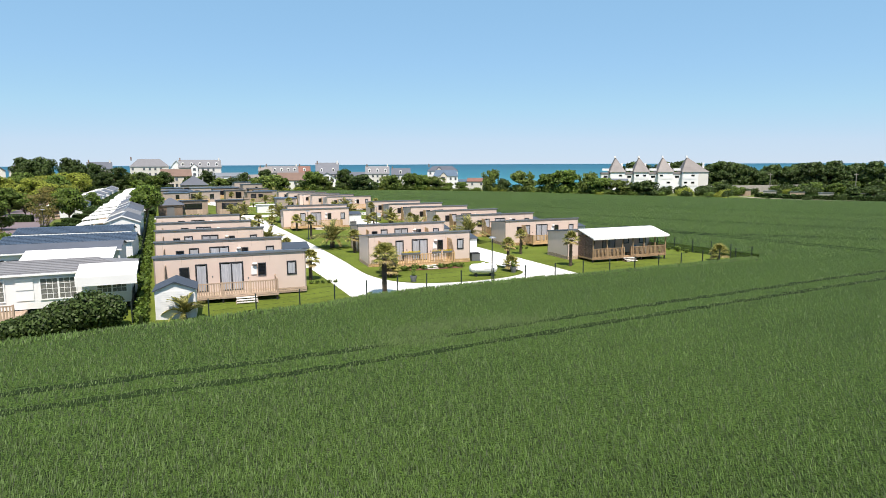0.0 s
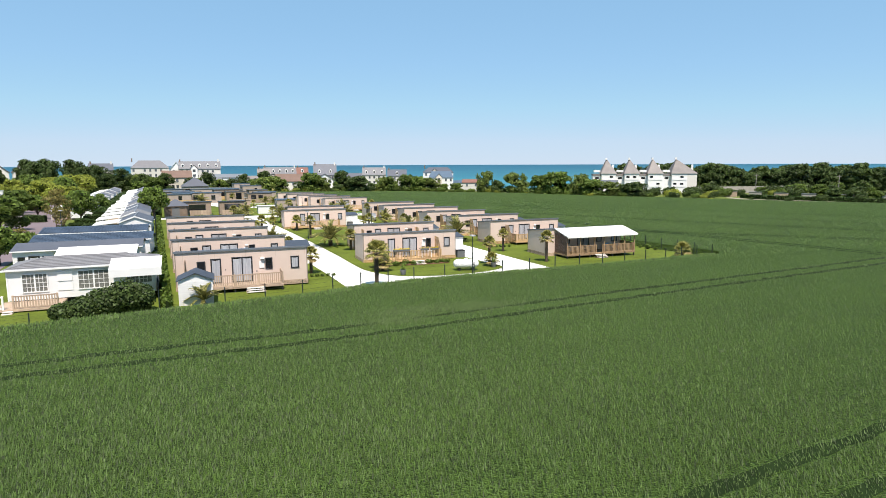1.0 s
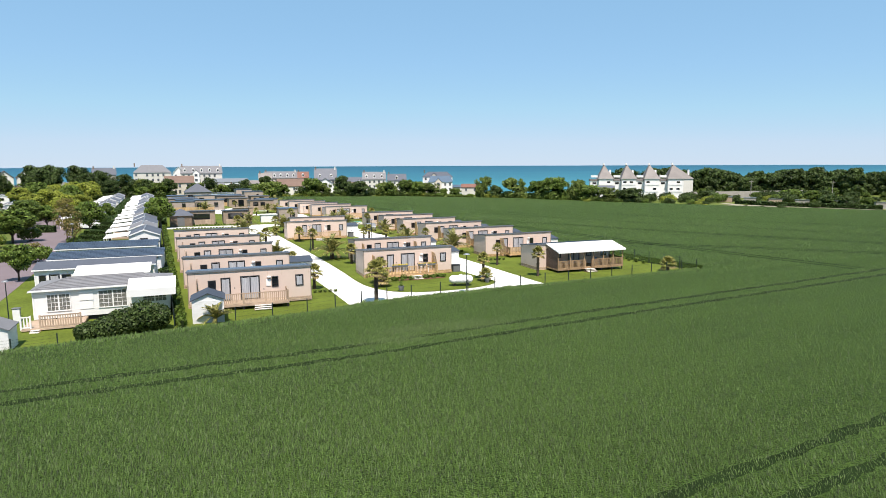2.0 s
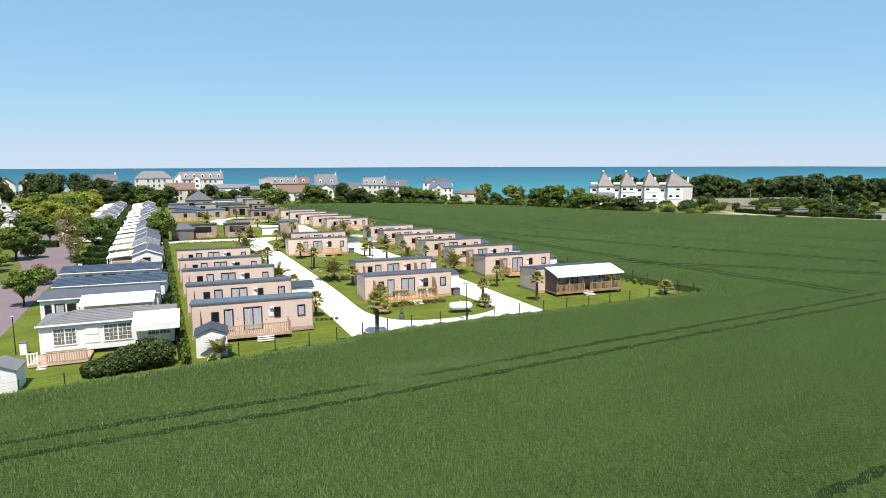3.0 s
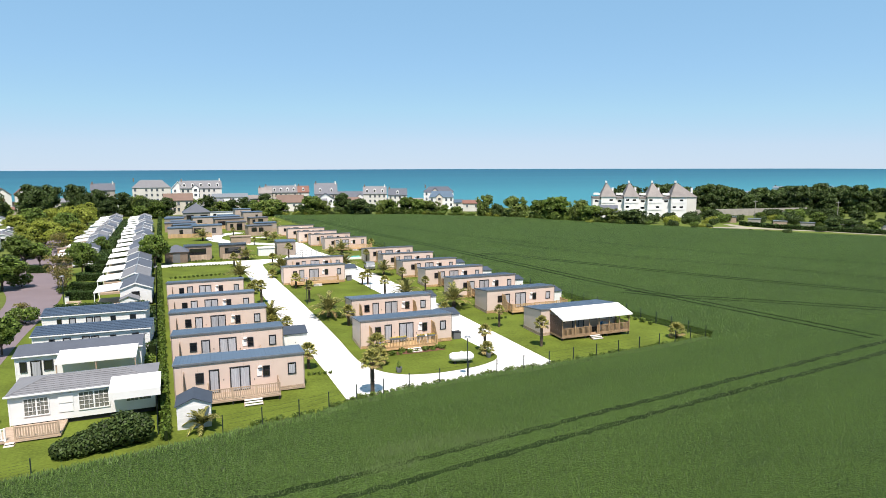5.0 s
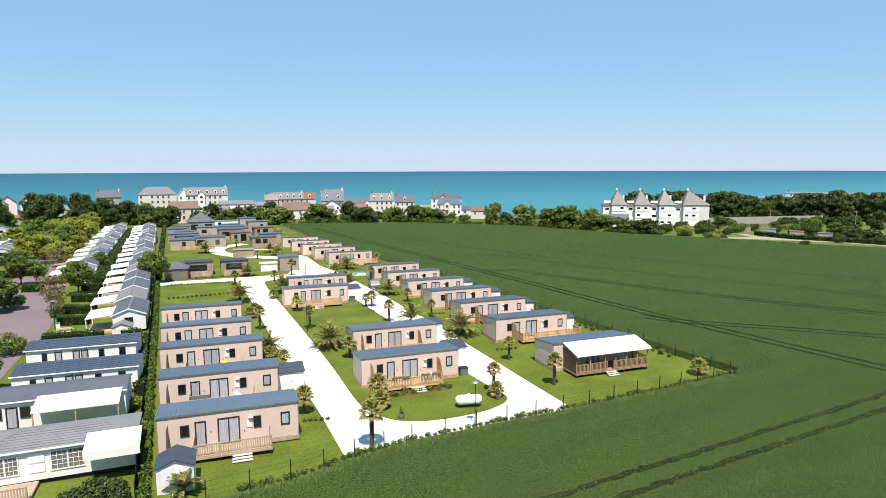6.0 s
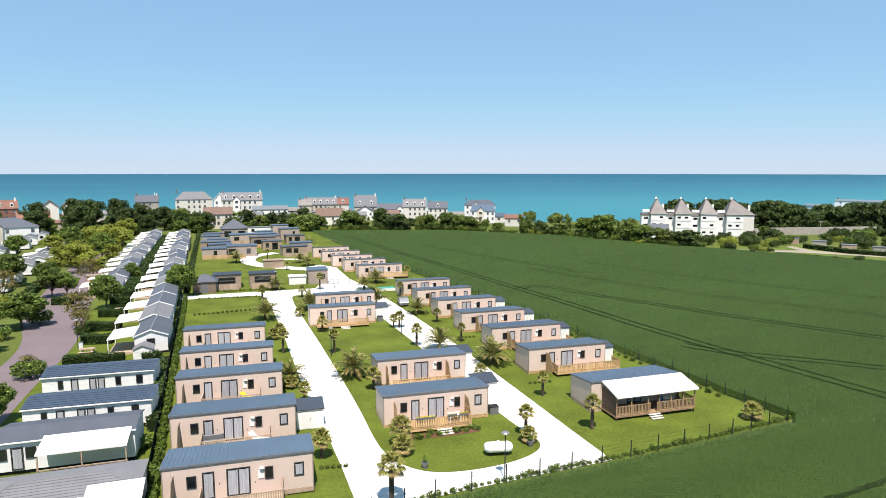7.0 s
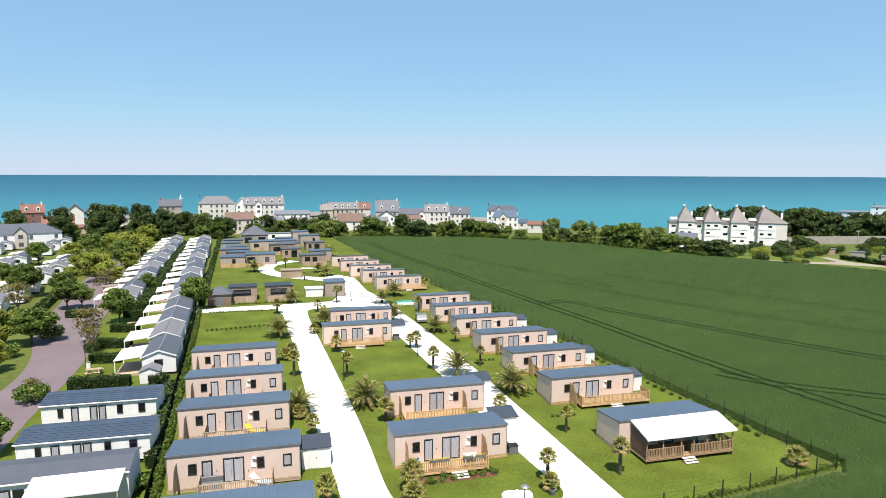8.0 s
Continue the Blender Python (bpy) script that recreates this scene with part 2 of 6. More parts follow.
def sheet(points, lift, thick=0.0):
    """A flat area with the outline points, laid on the hill."""
    bm = bmesh.new()
    vs = [bm.verts.new((x, y, hill(x, y) + lift)) for x, y in points]
    f = bm.faces.new(vs)
    bmesh.ops.recalc_face_normals(bm, faces=[f])
    if f.normal.z < 0:
        f.normal_flip()
    if thick:
        turn = sum(a[0] * b[1] - b[0] * a[1] for a, b in zip(points, points[1:] + points[:1]))
        lows = []
        for i, v in enumerate(vs):
            a, b = Vector(points[i - 1]), Vector(points[(i + 1) % len(points)])
            d = (b - a).normalized() * (0.55 if turn > 0 else -0.55)
            lows.append(bm.verts.new((v.co.x + d.y, v.co.y - d.x, v.co.z - thick)))
        for i in range(len(vs)):
            j = (i + 1) % len(vs)
            bm.faces.new((vs[i], lows[i], lows[j], vs[j]))
        bmesh.ops.recalc_face_normals(bm, faces=bm.faces)
    return bm


def tube(bm, a, b, r0, r1, sides=6):
    """A tapered stick from a to b."""
    a, b = Vector(a), Vector(b)
    turn = (b - a).to_track_quat("Z", "Y").to_matrix()
    rings = []
    for p, r in ((a, r0), (b, r1)):
        rings.append([bm.verts.new(p + turn @ Vector((r * math.cos(6.2832 * i / sides), r * math.sin(6.2832 * i / sides), 0))) for i in range(sides)])
    for i in range(sides):
        j = (i + 1) % sides
        bm.faces.new((rings[0][i], rings[0][j], rings[1][j], rings[1][i]))
    bm.faces.new(rings[1])
    bm.faces.new(rings[0][::-1])
    return bm

# ---- land, sea, field, lawns and roads ----
FRONT = ((-80, -14, -8, -1, 4, 9, 12, 17, 22, 32, 45, 58), (32.5, 36.9, 37.9, 38.8, 39.5, 40.2, 41.3, 42.3, 42.7, 42.9, 43.5, 44.4))


def front(x):
    """The fence along the south side of the park: its y for each x."""
    return float(np.interp(x, *FRONT))


def grid(xs, ys, height):
    verts = [(x, y, height(x, y)) for y in ys for x in xs]
    w = len(xs)
    faces = [(j * w + i, j * w + i + 1, (j + 1) * w + i + 1, (j + 1) * w + i) for j in range(len(ys) - 1) for i in range(w - 1)]
    return verts, faces


def shore(x, y):
    edge = float(np.interp(x, (-900, 60, 110, 140, 165, 230, 300, 900), (392, 378, 360, 336, 300, 300, 282, 230)))
    return hill(x, y) - (0 if y < edge else min(1, (y - edge) / 20) * 16)


xs = [-900, -600, -400, -250, -160, -100, -60, -20, 20, 60, 100, 140, 180, 220, 260, 320, 420, 600, 900]
ys = [-600, -300, -150, -60, 0, 40, 80, 120, 160, 200] + list(range(225, 420, 6))
solid("ground", grid(xs, ys, shore), "ground", "rough green meadow ground reaching to the shore", "ground", "structure")

M["sea"], tree_, bsdf_ = nodes_of("sea water")
bsdf_.inputs["Roughness"].default_value = 0.5
bsdf_.inputs["Specular IOR Level"].default_value = 0.1
n_ = tree_.nodes
pos_ = n_.new("ShaderNodeTexCoord")
sep_ = n_.new("ShaderNodeSeparateXYZ")
tree_.links.new(pos_.outputs["Object"], sep_.inputs[0])
far_ = n_.new("ShaderNodeMath")                            # 1 at the beach, towards 0 at the horizon
far_.operation = "DIVIDE"
far_.inputs[0].default_value = 380
tree_.links.new(sep_.outputs["Y"], far_.inputs[1])
wob_ = n_.new("ShaderNodeTexNoise")
wob_.inputs["Scale"].default_value = 0.004
map_ = n_.new("ShaderNodeMapping")
map_.inputs["Scale"].default_value = (0.25, 1, 1)
tree_.links.new(pos_.outputs["Object"], map_.inputs[0])
tree_.links.new(map_.outputs[0], wob_.inputs["Vector"])
add_ = n_.new("ShaderNodeMath")
add_.operation = "MULTIPLY_ADD"
add_.inputs[1].default_value = 0.25
tree_.links.new(wob_.outputs["Fac"], add_.inputs[0])
tree_.links.new(far_.outputs[0], add_.inputs[2])
ramp_ = n_.new("ShaderNodeValToRGB")
ramp_.color_ramp.elements[0].color = (0.009, 0.072, 0.118, 1)
ramp_.color_ramp.elements[1].color = (0.030, 0.162, 0.200, 1)
ramp_.color_ramp.elements[0].position, ramp_.color_ramp.elements[1].position = 0.22, 0.78
tree_.links.new(add_.outputs[0], ramp_.inputs[0])
tree_.links.new(ramp_.outputs[0], bsdf_.inputs["Base Color"])
wave_ = n_.new("ShaderNodeTexNoise")
wave_.inputs["Scale"].default_value = 0.25
tree_.links.new(map_.outputs[0], wave_.inputs["Vector"])
bump_ = n_.new("ShaderNodeBump")
bump_.inputs["Strength"].default_value, bump_.inputs["Distance"].default_value = 0.4, 0.6
tree_.links.new(wave_.outputs["Fac"], bump_.inputs["Height"])
tree_.links.new(bump_.outputs[0], bsdf_.inputs["Normal"])
sx = [-4900, -3000, -1500, -700, 0, 700, 1500, 3000, 4900]
sy = [190, 350, 500, 800, 1200, 1800, 2500, 3400, 4000, 4600]
solid("water", grid(sx, sy, lambda x, y: -13 + 12.5 * max(0, y - 350) / 4250), "sea", "calm turquoise sea reaching to the horizon", "sea", "structure")

EAST = [(55.6, 52), (55.4, 60), (55.2, 66), (54.6, 85), (53, 120), (49.5, 150), (47, 180), (46, 215), (45, 268)]
HEDGE = [(45, 270), (103, 255), (139, 221), (157, 177), (177, 148), (188, 125), (235, 60), (262, -60)]
EDGE = 1.6
FIELD = [(-80, front(-80) - EDGE), (-14, front(-14) - EDGE)] + [(x, front(x) - EDGE) for x in (-1, 8, 12, 16, 24, 32, 40, 48)] + [(54.6, front(54.6) - EDGE), (57.0, 44.4)] + [(x + 0.6, y) for x, y in EAST] + [(x, y - 2) for x, y in HEDGE] + [(262, -60), (-80, -60)]
CROP = 0.7


def crop_material():
    m, t, bsdf = nodes_of("green wheat")
    n, link = t.nodes, t.links.new
    where = n.new("ShaderNodeTexCoord")
    out = None
    total = None
    for s, d, w in ((0.03, 3, 0.3), (0.35, 5, 0.45), (7.0, 2, 1.0), (19.0, 2, 0.65)):
        tex = n.new("ShaderNodeTexNoise")
        tex.inputs["Scale"].default_value, tex.inputs["Detail"].default_value = s, d
        rows = n.new("ShaderNodeMapping")
        rows.inputs["Rotation"].default_value = (0, 0, radians(-6) if s > 1 else radians(66))
        rows.inputs["Scale"].default_value = (1, 1, 1) if s > 1 else (0.22, 1, 1)      # long streaks along the sowing
        link(where.outputs["Object"], rows.inputs["Vector"])
        link(rows.outputs[0], tex.inputs["Vector"])
        mul = n.new("ShaderNodeMath")
        mul.operation = "MULTIPLY_ADD"
        mul.inputs[1].default_value = w
        link(tex.outputs["Fac"], mul.inputs[0])
        if total:
            link(total.outputs[0], mul.inputs[2])
        else:
            mul.inputs[2].default_value = 0
        total = mul
    tuft = n.new("ShaderNodeTexVoronoi")                     # tufts a hand wide, the shade between them painted as dark gaps
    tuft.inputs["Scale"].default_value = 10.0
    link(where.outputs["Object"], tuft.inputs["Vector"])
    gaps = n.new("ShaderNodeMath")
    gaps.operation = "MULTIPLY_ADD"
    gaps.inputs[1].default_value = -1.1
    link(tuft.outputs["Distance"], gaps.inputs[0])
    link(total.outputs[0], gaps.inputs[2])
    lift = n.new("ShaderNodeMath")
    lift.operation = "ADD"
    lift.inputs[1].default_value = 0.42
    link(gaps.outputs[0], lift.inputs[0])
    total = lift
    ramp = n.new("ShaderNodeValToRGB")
    # the near-black end is the painted shade low between the blades
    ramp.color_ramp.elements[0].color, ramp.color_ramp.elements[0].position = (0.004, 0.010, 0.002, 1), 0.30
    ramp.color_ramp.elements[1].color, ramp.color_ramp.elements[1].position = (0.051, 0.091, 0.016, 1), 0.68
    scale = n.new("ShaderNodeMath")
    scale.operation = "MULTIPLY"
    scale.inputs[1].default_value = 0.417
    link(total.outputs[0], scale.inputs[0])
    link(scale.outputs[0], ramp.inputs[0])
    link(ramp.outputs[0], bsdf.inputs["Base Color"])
    bsdf.inputs["Roughness"].default_value, bsdf.inputs["Specular IOR Level"].default_value = 0.85, 0.05
    bsdf.inputs["Diffuse Roughness"].default_value = 1.0
    bsdf.inputs["Sheen Weight"].default_value, bsdf.inputs["Sheen Roughness"].default_value = 0.25, 0.35      # fine awns catch the light at a low angle
    bsdf.inputs["Sheen Tint"].default_value = (0.56, 0.82, 0.28, 1)
    b = n.new("ShaderNodeBump")
    b.inputs["Strength"].default_value, b.inputs["Distance"].default_value = 0.7, 0.12
    link(total.outputs[0], b.inputs["Height"])
    link(b.outputs[0], bsdf.inputs["Normal"])
    return m


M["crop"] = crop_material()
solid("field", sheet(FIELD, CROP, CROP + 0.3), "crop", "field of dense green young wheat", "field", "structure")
# flat strip on the crop; its dark colour paints the groove's shade
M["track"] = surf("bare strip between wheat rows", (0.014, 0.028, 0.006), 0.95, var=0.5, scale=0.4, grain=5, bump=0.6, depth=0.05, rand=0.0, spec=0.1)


def ribbon(points, width, lift):
    """A strip that follows points over the hill."""
    verts, faces = [], []
    for i, (x, y) in enumerate(points):
        a, b = points[max(0, i - 1)], points[min(len(points) - 1, i + 1)]
        d = Vector((b[0] - a[0], b[1] - a[1])).normalized()
        for s in (-1, 1):
            w = width * random.uniform(0.45, 1.2) / 2
            px, py = x - d.y * w * s, y + d.x * w * s
            verts.append((px, py, hill(px, py) + lift))
        if i:
            k = 2 * i
            faces.append((k - 2, k, k + 1, k - 1))
    return verts, faces


def smooth(points, step=1.5):
    out = []
    for (x0, y0), (x1, y1) in zip(points, points[1:]):
        n = max(1, int(math.hypot(x1 - x0, y1 - y0) / step))
        out += [(x0 + (x1 - x0) * i / n, y0 + (y1 - y0) * i / n) for i in range(n)]
    out.append(points[-1])
    for _ in range(6):
        out = [out[0]] + [((a[0] + 2 * b[0] + c[0]) / 4, (a[1] + 2 * b[1] + c[1]) / 4) for a, b, c in zip(out, out[1:], out[2:])] + [out[-1]]
    fine = []
    for (x0, y0), (x1, y1) in zip(out, out[1:]):
        fine += [(x0 + (x1 - x0) * u, y0 + (y1 - y0) * u) for u in (0, 0.33, 0.67)]
    return fine + [out[-1]]


NEAR_TRACKS = [
    ([(-60, 23.4), (-9, 27.0), (-2, 27.2), (7, 27.2), (15, 28.0), (25, 28.9), (38, 29.9), (46, 30.5), (60, 31.5), (100, 35), (240, 44)], 0.72, 2.1),
    ([(-60, -1), (10, 5.1), (25, 6.0), (60, 9), (240, 24)], 0.66, 2.1),
]
FAR_TRACKS = [
    ([(53.8, 240), (56, 205), (57.5, 182), (60, 160), (62, 132), (63.5, 114), (65, 98), (66, 80), (67.5, 66), (69.5, 52), (72, 35)], 0.6, 1.8),
    ([(63.5, 114), (67, 117.5), (71.5, 114), (74.5, 103), (80, 92), (86, 79), (93, 66), (104, 48), (112, 36)], 0.65, 1.8),
    ([(80, 140), (85.6, 121), (91, 108), (96.5, 95), (103, 85), (109, 75), (122, 45)], 0.42, 1.8),
    ([(100, 146), (106, 129), (112, 113), (119, 98), (125, 87), (150, 45)], 0.42, 1.8),
    ([(72, 200), (78, 170), (84, 150), (90, 128)], 0.42, 1.8),
    ([(64.5, 68), (67.5, 62.5), (73, 58.5), (81, 51), (92, 40)], 0.6, 1.8),
]
TRACKS = NEAR_TRACKS + FAR_TRACKS
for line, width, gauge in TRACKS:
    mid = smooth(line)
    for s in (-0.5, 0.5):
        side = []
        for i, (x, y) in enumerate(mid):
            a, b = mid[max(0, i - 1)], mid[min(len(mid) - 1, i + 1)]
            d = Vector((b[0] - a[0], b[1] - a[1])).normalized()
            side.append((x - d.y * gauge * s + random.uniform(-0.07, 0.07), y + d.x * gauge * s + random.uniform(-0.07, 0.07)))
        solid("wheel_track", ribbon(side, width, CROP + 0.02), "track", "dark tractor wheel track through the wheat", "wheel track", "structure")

PARK = [(-16, front(-14))] + [(x, front(x)) for x in (-8, -1, 8, 16, 24, 32, 40, 48, 55.6)] + EAST + [(30, 272), (-1.2, 272), (-1.2, 130), (-16, 130)]
solid("lawn", sheet(PARK, 0.03), "lawn", "sunlit mown lawn between the cabins", "lawn", "structure")
solid("road_1", sheet([(12.4, front(12.4) + 0.9), (17, front(17) + 0.35), (25, front(25) + 0.2), (34.2, front(34) + 0.2), (34.4, 50), (34.8, 60), (35.5, 81), (35.6, 100), (35.2, 118), (34.8, 131), (33.5, 141), (34.2, 160), (31, 166), (27, 163), (27.5, 150), (26.5, 138), (24, 131.2), (-2.2, 130.6), (-2.2, 126.8), (12.6, 126.4), (13.4, 121), (13.3, 100), (13.0, 89), (12.5, 70), (12.7, 60), (12.6, 50)], 0.06), "concrete_white", "bright white crushed limestone drive", "drive", "structure")


def blob(points, lift, material, name, label, category):
    for _ in range(3):
        points = [(a[0] * (1 - u) + b[0] * u, a[1] * (1 - u) + b[1] * u) for a, b in zip(points, points[1:] + points[:1]) for u in (0.25, 0.75)]
    return solid(name, sheet(points, lift), material, label, category, "structure")


isle = [(16.4, 53), (16.7, 50.4), (17.4, 48.2), (18.7, 46.6), (20.6, 45.8), (23, 45.5), (26.3, 45.7), (28.6, 46.5), (29.8, 47.4), (30.3, 48.6), (30.1, 50.5), (29.8, 55), (30.0, 66), (30.2, 80), (30.0, 95), (29.9, 112), (29.6, 120), (28.6, 125.2), (19, 125.2), (17.7, 122), (17.5, 100), (17.4, 85), (17.0, 63)]
blob(isle, 0.09, "lawn", "lawn", "mown lawn island round the middle cabins", "lawn")
HOOK = [(30.2, 156.5), (23.1, 161.8), (18.0, 166.6), (14.5, 172.0), (12.9, 180.0), (14.6, 188.0), (18.2, 192.9), (22.6, 196.0)]
SPUR = [(22.9, 180.3), (27.9, 178.8)]


def lane(points, width, lift):
    """A lane of even width along points."""
    mid = smooth(points)
    rims = [[], []]
    for i, (x, y) in enumerate(mid):
        a, b = mid[max(0, i - 1)], mid[min(len(mid) - 1, i + 1)]
        d = Vector((b[0] - a[0], b[1] - a[1])).normalized() * (width / 2)
        for k, q in enumerate((1, -1)):
            rims[k].append((x - d.y * q, y + d.x * q, hill(x, y) + lift))
    n = len(mid)
    return rims[0] + rims[1], [(i, n + i, n + i + 1, i + 1) for i in range(n - 1)]


solid("road_2", lane(HOOK, 4.2, 0.075), "concrete_white", "white limestone lane hooking round a small lawn", "drive", "structure")
solid("path_1", lane(SPUR, 2.0, 0.082), "concrete_white", "narrow white limestone path between the lodges", "path", "structure")
blob([(-19, 40), (-16, 46), (-15.6, 60), (-15.6, 79), (-14.6, 92), (-14.6, 101), (-15.6, 112), (-17.6, 128), (-17, 147), (-20, 160), (-24, 200), (-27, 250), (-33, 250), (-30, 200), (-29, 160), (-26.5, 128), (-25, 115), (-21, 100), (-21, 86), (-25, 60), (-30, 40)], 0.05, "asphalt", "road_3", "pinkish worn tarmac campsite road", "road")

# ---- holiday cabins ----
LONG, DEEP, TALL, LOW, FLOOR = 10.4, 4.1, 3.2, 2.72, 0.5


def opening(parent, name, x0, x1, z0, z1, y=0.0, leaves=1, veil=True, label=""):
    """A window or glazed door in a wall that faces -y: frame, glass and, behind it, a curtain."""
    f = 0.07
    bars = [(x0 - f, x0, y - 0.05, y + 0.02, z0 - f, z1 + f), (x1, x1 + f, y - 0.05, y + 0.02, z0 - f, z1 + f), (x0, x1, y - 0.05, y + 0.02, z1, z1 + f), (x0, x1, y - 0.05, y + 0.02, z0 - f, z0)]
    for k in range(1, leaves):
        xm = x0 + (x1 - x0) * k / leaves
        bars.append((xm - 0.05, xm + 0.05, y - 0.045, y + 0.02, z0, z1))
    frame_ = part(name, boxes(*bars), "trim", parent, label)
    part("pane", boxes((x0, x1, y - 0.012, y - 0.004, z0, z1)), "pane", frame_)
    if veil:
        bm = bmesh.new()
        n = max(4, int((x1 - x0) / 0.06))
        inset = 0.04
        for k in range(leaves):
            a, b = x0 + (x1 - x0) * k / leaves + inset, x0 + (x1 - x0) * (k + 1) / leaves - inset
            row = []
            for i in range(n + 1):
                u = i / n
                x = a + (b - a) * u
                yy = y - 0.022 - 0.006 * math.sin(u * n * 1.3)
                row.append((bm.verts.new((x, yy, z0 + 0.03)), bm.verts.new((x, yy, z1 - 0.05 - 0.04 * math.sin(u * 3.14)))))
            for p, q in zip(row, row[1:]):
                bm.faces.new((p[0], q[0], q[1], p[1]))
        part("curtain", bm, "curtain", frame_, "pale gathered curtain")
    return frame_


FINE = True            # small pieces as parts of their own; the far copies join them


def railing(parent, x0, y0, x1, y1, z0, z1, material, gap=0.16):
    """A wooden balustrade from one point to another: posts, two rails and upright slats, each a piece."""
    if not FINE:
        d = Vector((x1 - x0, y1 - y0, 0))
        m = int(d.length / gap)
        bm = boxes((0, d.length, -0.025, 0.025, z1 - 0.04, z1 + 0.04), (0, d.length, -0.025, 0.025, z0 + 0.04, z0 + 0.12))
        for i in range(m + 1):
            w = 0.055 if i % 9 == 0 else 0.042
            box(bm, d.length * i / m - w, d.length * i / m + w, -0.014, 0.014, z0, z1 - 0.02)
        o = tagged(part("balustrade", bm, material, parent), kind="stuff")
        o.matrix_basis = pose(x0, y0, 0, 0, 0, math.degrees(math.atan2(d.y, d.x)))
        return
    d = Vector((x1 - x0, y1 - y0, 0))
    far = d.length
    turn = math.atan2(d.y, d.x)
    rail = part("rail", boxes((0, far, -0.025, 0.025, -0.04, 0.04)), material, parent)
    rail.matrix_basis = pose(x0, y0, z1, 0, 0, math.degrees(turn))
    share(rail, pose(x0, y0, z0 + 0.08, 0, 0, math.degrees(turn)))
    n = max(1, int(far / 1.5))
    post = None
    for i in range(n + 1):
        at = pose(x0 + d.x * i / n, y0 + d.y * i / n, 0)
        if post is None:
            post = part("post", boxes((-0.055, 0.055, -0.055, 0.055, z0 - 0.1, z1 + 0.08)), material, parent)
            post.matrix_basis = at
        else:
            share(post, at)
    m = int(far / gap)
    slat = None
    for i in range(1, m):
        at = pose(x0 + d.x * i / m, y0 + d.y * i / m, 0, 0, 0, math.degrees(turn))
        if slat is None:
            slat = part("slat", boxes((-0.042, 0.042, -0.014, 0.014, z0 + 0.1, z1 - 0.02)), material, parent)
            slat.matrix_basis = at
        else:
            share(slat, at)


def screen(parent, x, y0, y1, z0, z1, material):
    """A sloping privacy screen of thin boards, square to the wall."""
    n = int((z1 - z0) / 0.11) if FINE else 0
    if not FINE:
        return part("privacy_screen", prism([(y0, z0), (y1, z0), (y1, z1), (y0 + (y1 - y0) * 0.45, z1), (y0, z0 + 0.95)], x - 0.02, x + 0.02), material, parent)
    pole = part("privacy_screen", boxes((x - 0.035, x + 0.035, y1 - 0.06, y1 + 0.01, z0 - 0.1, z1)), material, parent, "slatted timber privacy screen")
    part("post", boxes((x - 0.035, x + 0.035, y0, y0 + 0.07, z0 - 0.1, z0 + 0.95)), material, pole)
    for i in range(n):
        z = z0 + (z1 - z0) * i / n
        front_ = y0 if z < z0 + 0.9 else y0 + (y1 - y0) * 0.45 * (z - z0 - 0.9) / (z1 - z0 - 0.9)
        part("board", boxes((x - 0.015, x + 0.015, front_, y1, z, z + 0.09)), material, pole)
    return pole


def steps(parent, x0, x1, y, material, top=0.45, count=3):
    for i in range(count):
        z = top * (count - i) / (count + 1)
        part("step", boxes((x0, x1, y - 0.27 * (i + 1), y - 0.27 * i - 0.03, z - 0.05, z)), "step_pale", parent)
    for x in (x0 - 0.04, x1):
        part("stringer", boxes((x, x + 0.04, y - 0.27 * count, y, 0.0, 0.1)), material, parent)


def deck(parent, x0, x1, depth, material, top=0.46):
    n = int(depth / 0.145)
    if not FINE:
        n = 0
        part("platform", boxes((x0, x1, -depth, -0.01, top - 0.03, top)), material, parent)
    plank = None
    for i in range(n):
        y = -depth + depth * i / n
        if plank is None:
            plank = part("plank", boxes((x0, x1, 0, 0.135, top - 0.03, top)), material, parent)
            plank.matrix_basis = pose(0, y, 0)
        else:
            share(plank, pose(0, y, 0))
    part("skirt_board", boxes((x0, x1, -depth - 0.025, -depth - 0.003, top - 0.17, top - 0.02)), material, parent)
    for x in (x0 - 0.025, x1 + 0.003):
        part("skirt_board", boxes((x, x + 0.022, -depth, -0.02, top - 0.17, top - 0.02)), material, parent)
    for i in range(4):
        x = x0 + 0.1 + (x1 - x0 - 0.2) * i / 3
        part("stilt", boxes((x - 0.06, x + 0.06, -depth + 0.04, -depth + 0.16, -0.1, top - 0.03)), "black", parent)


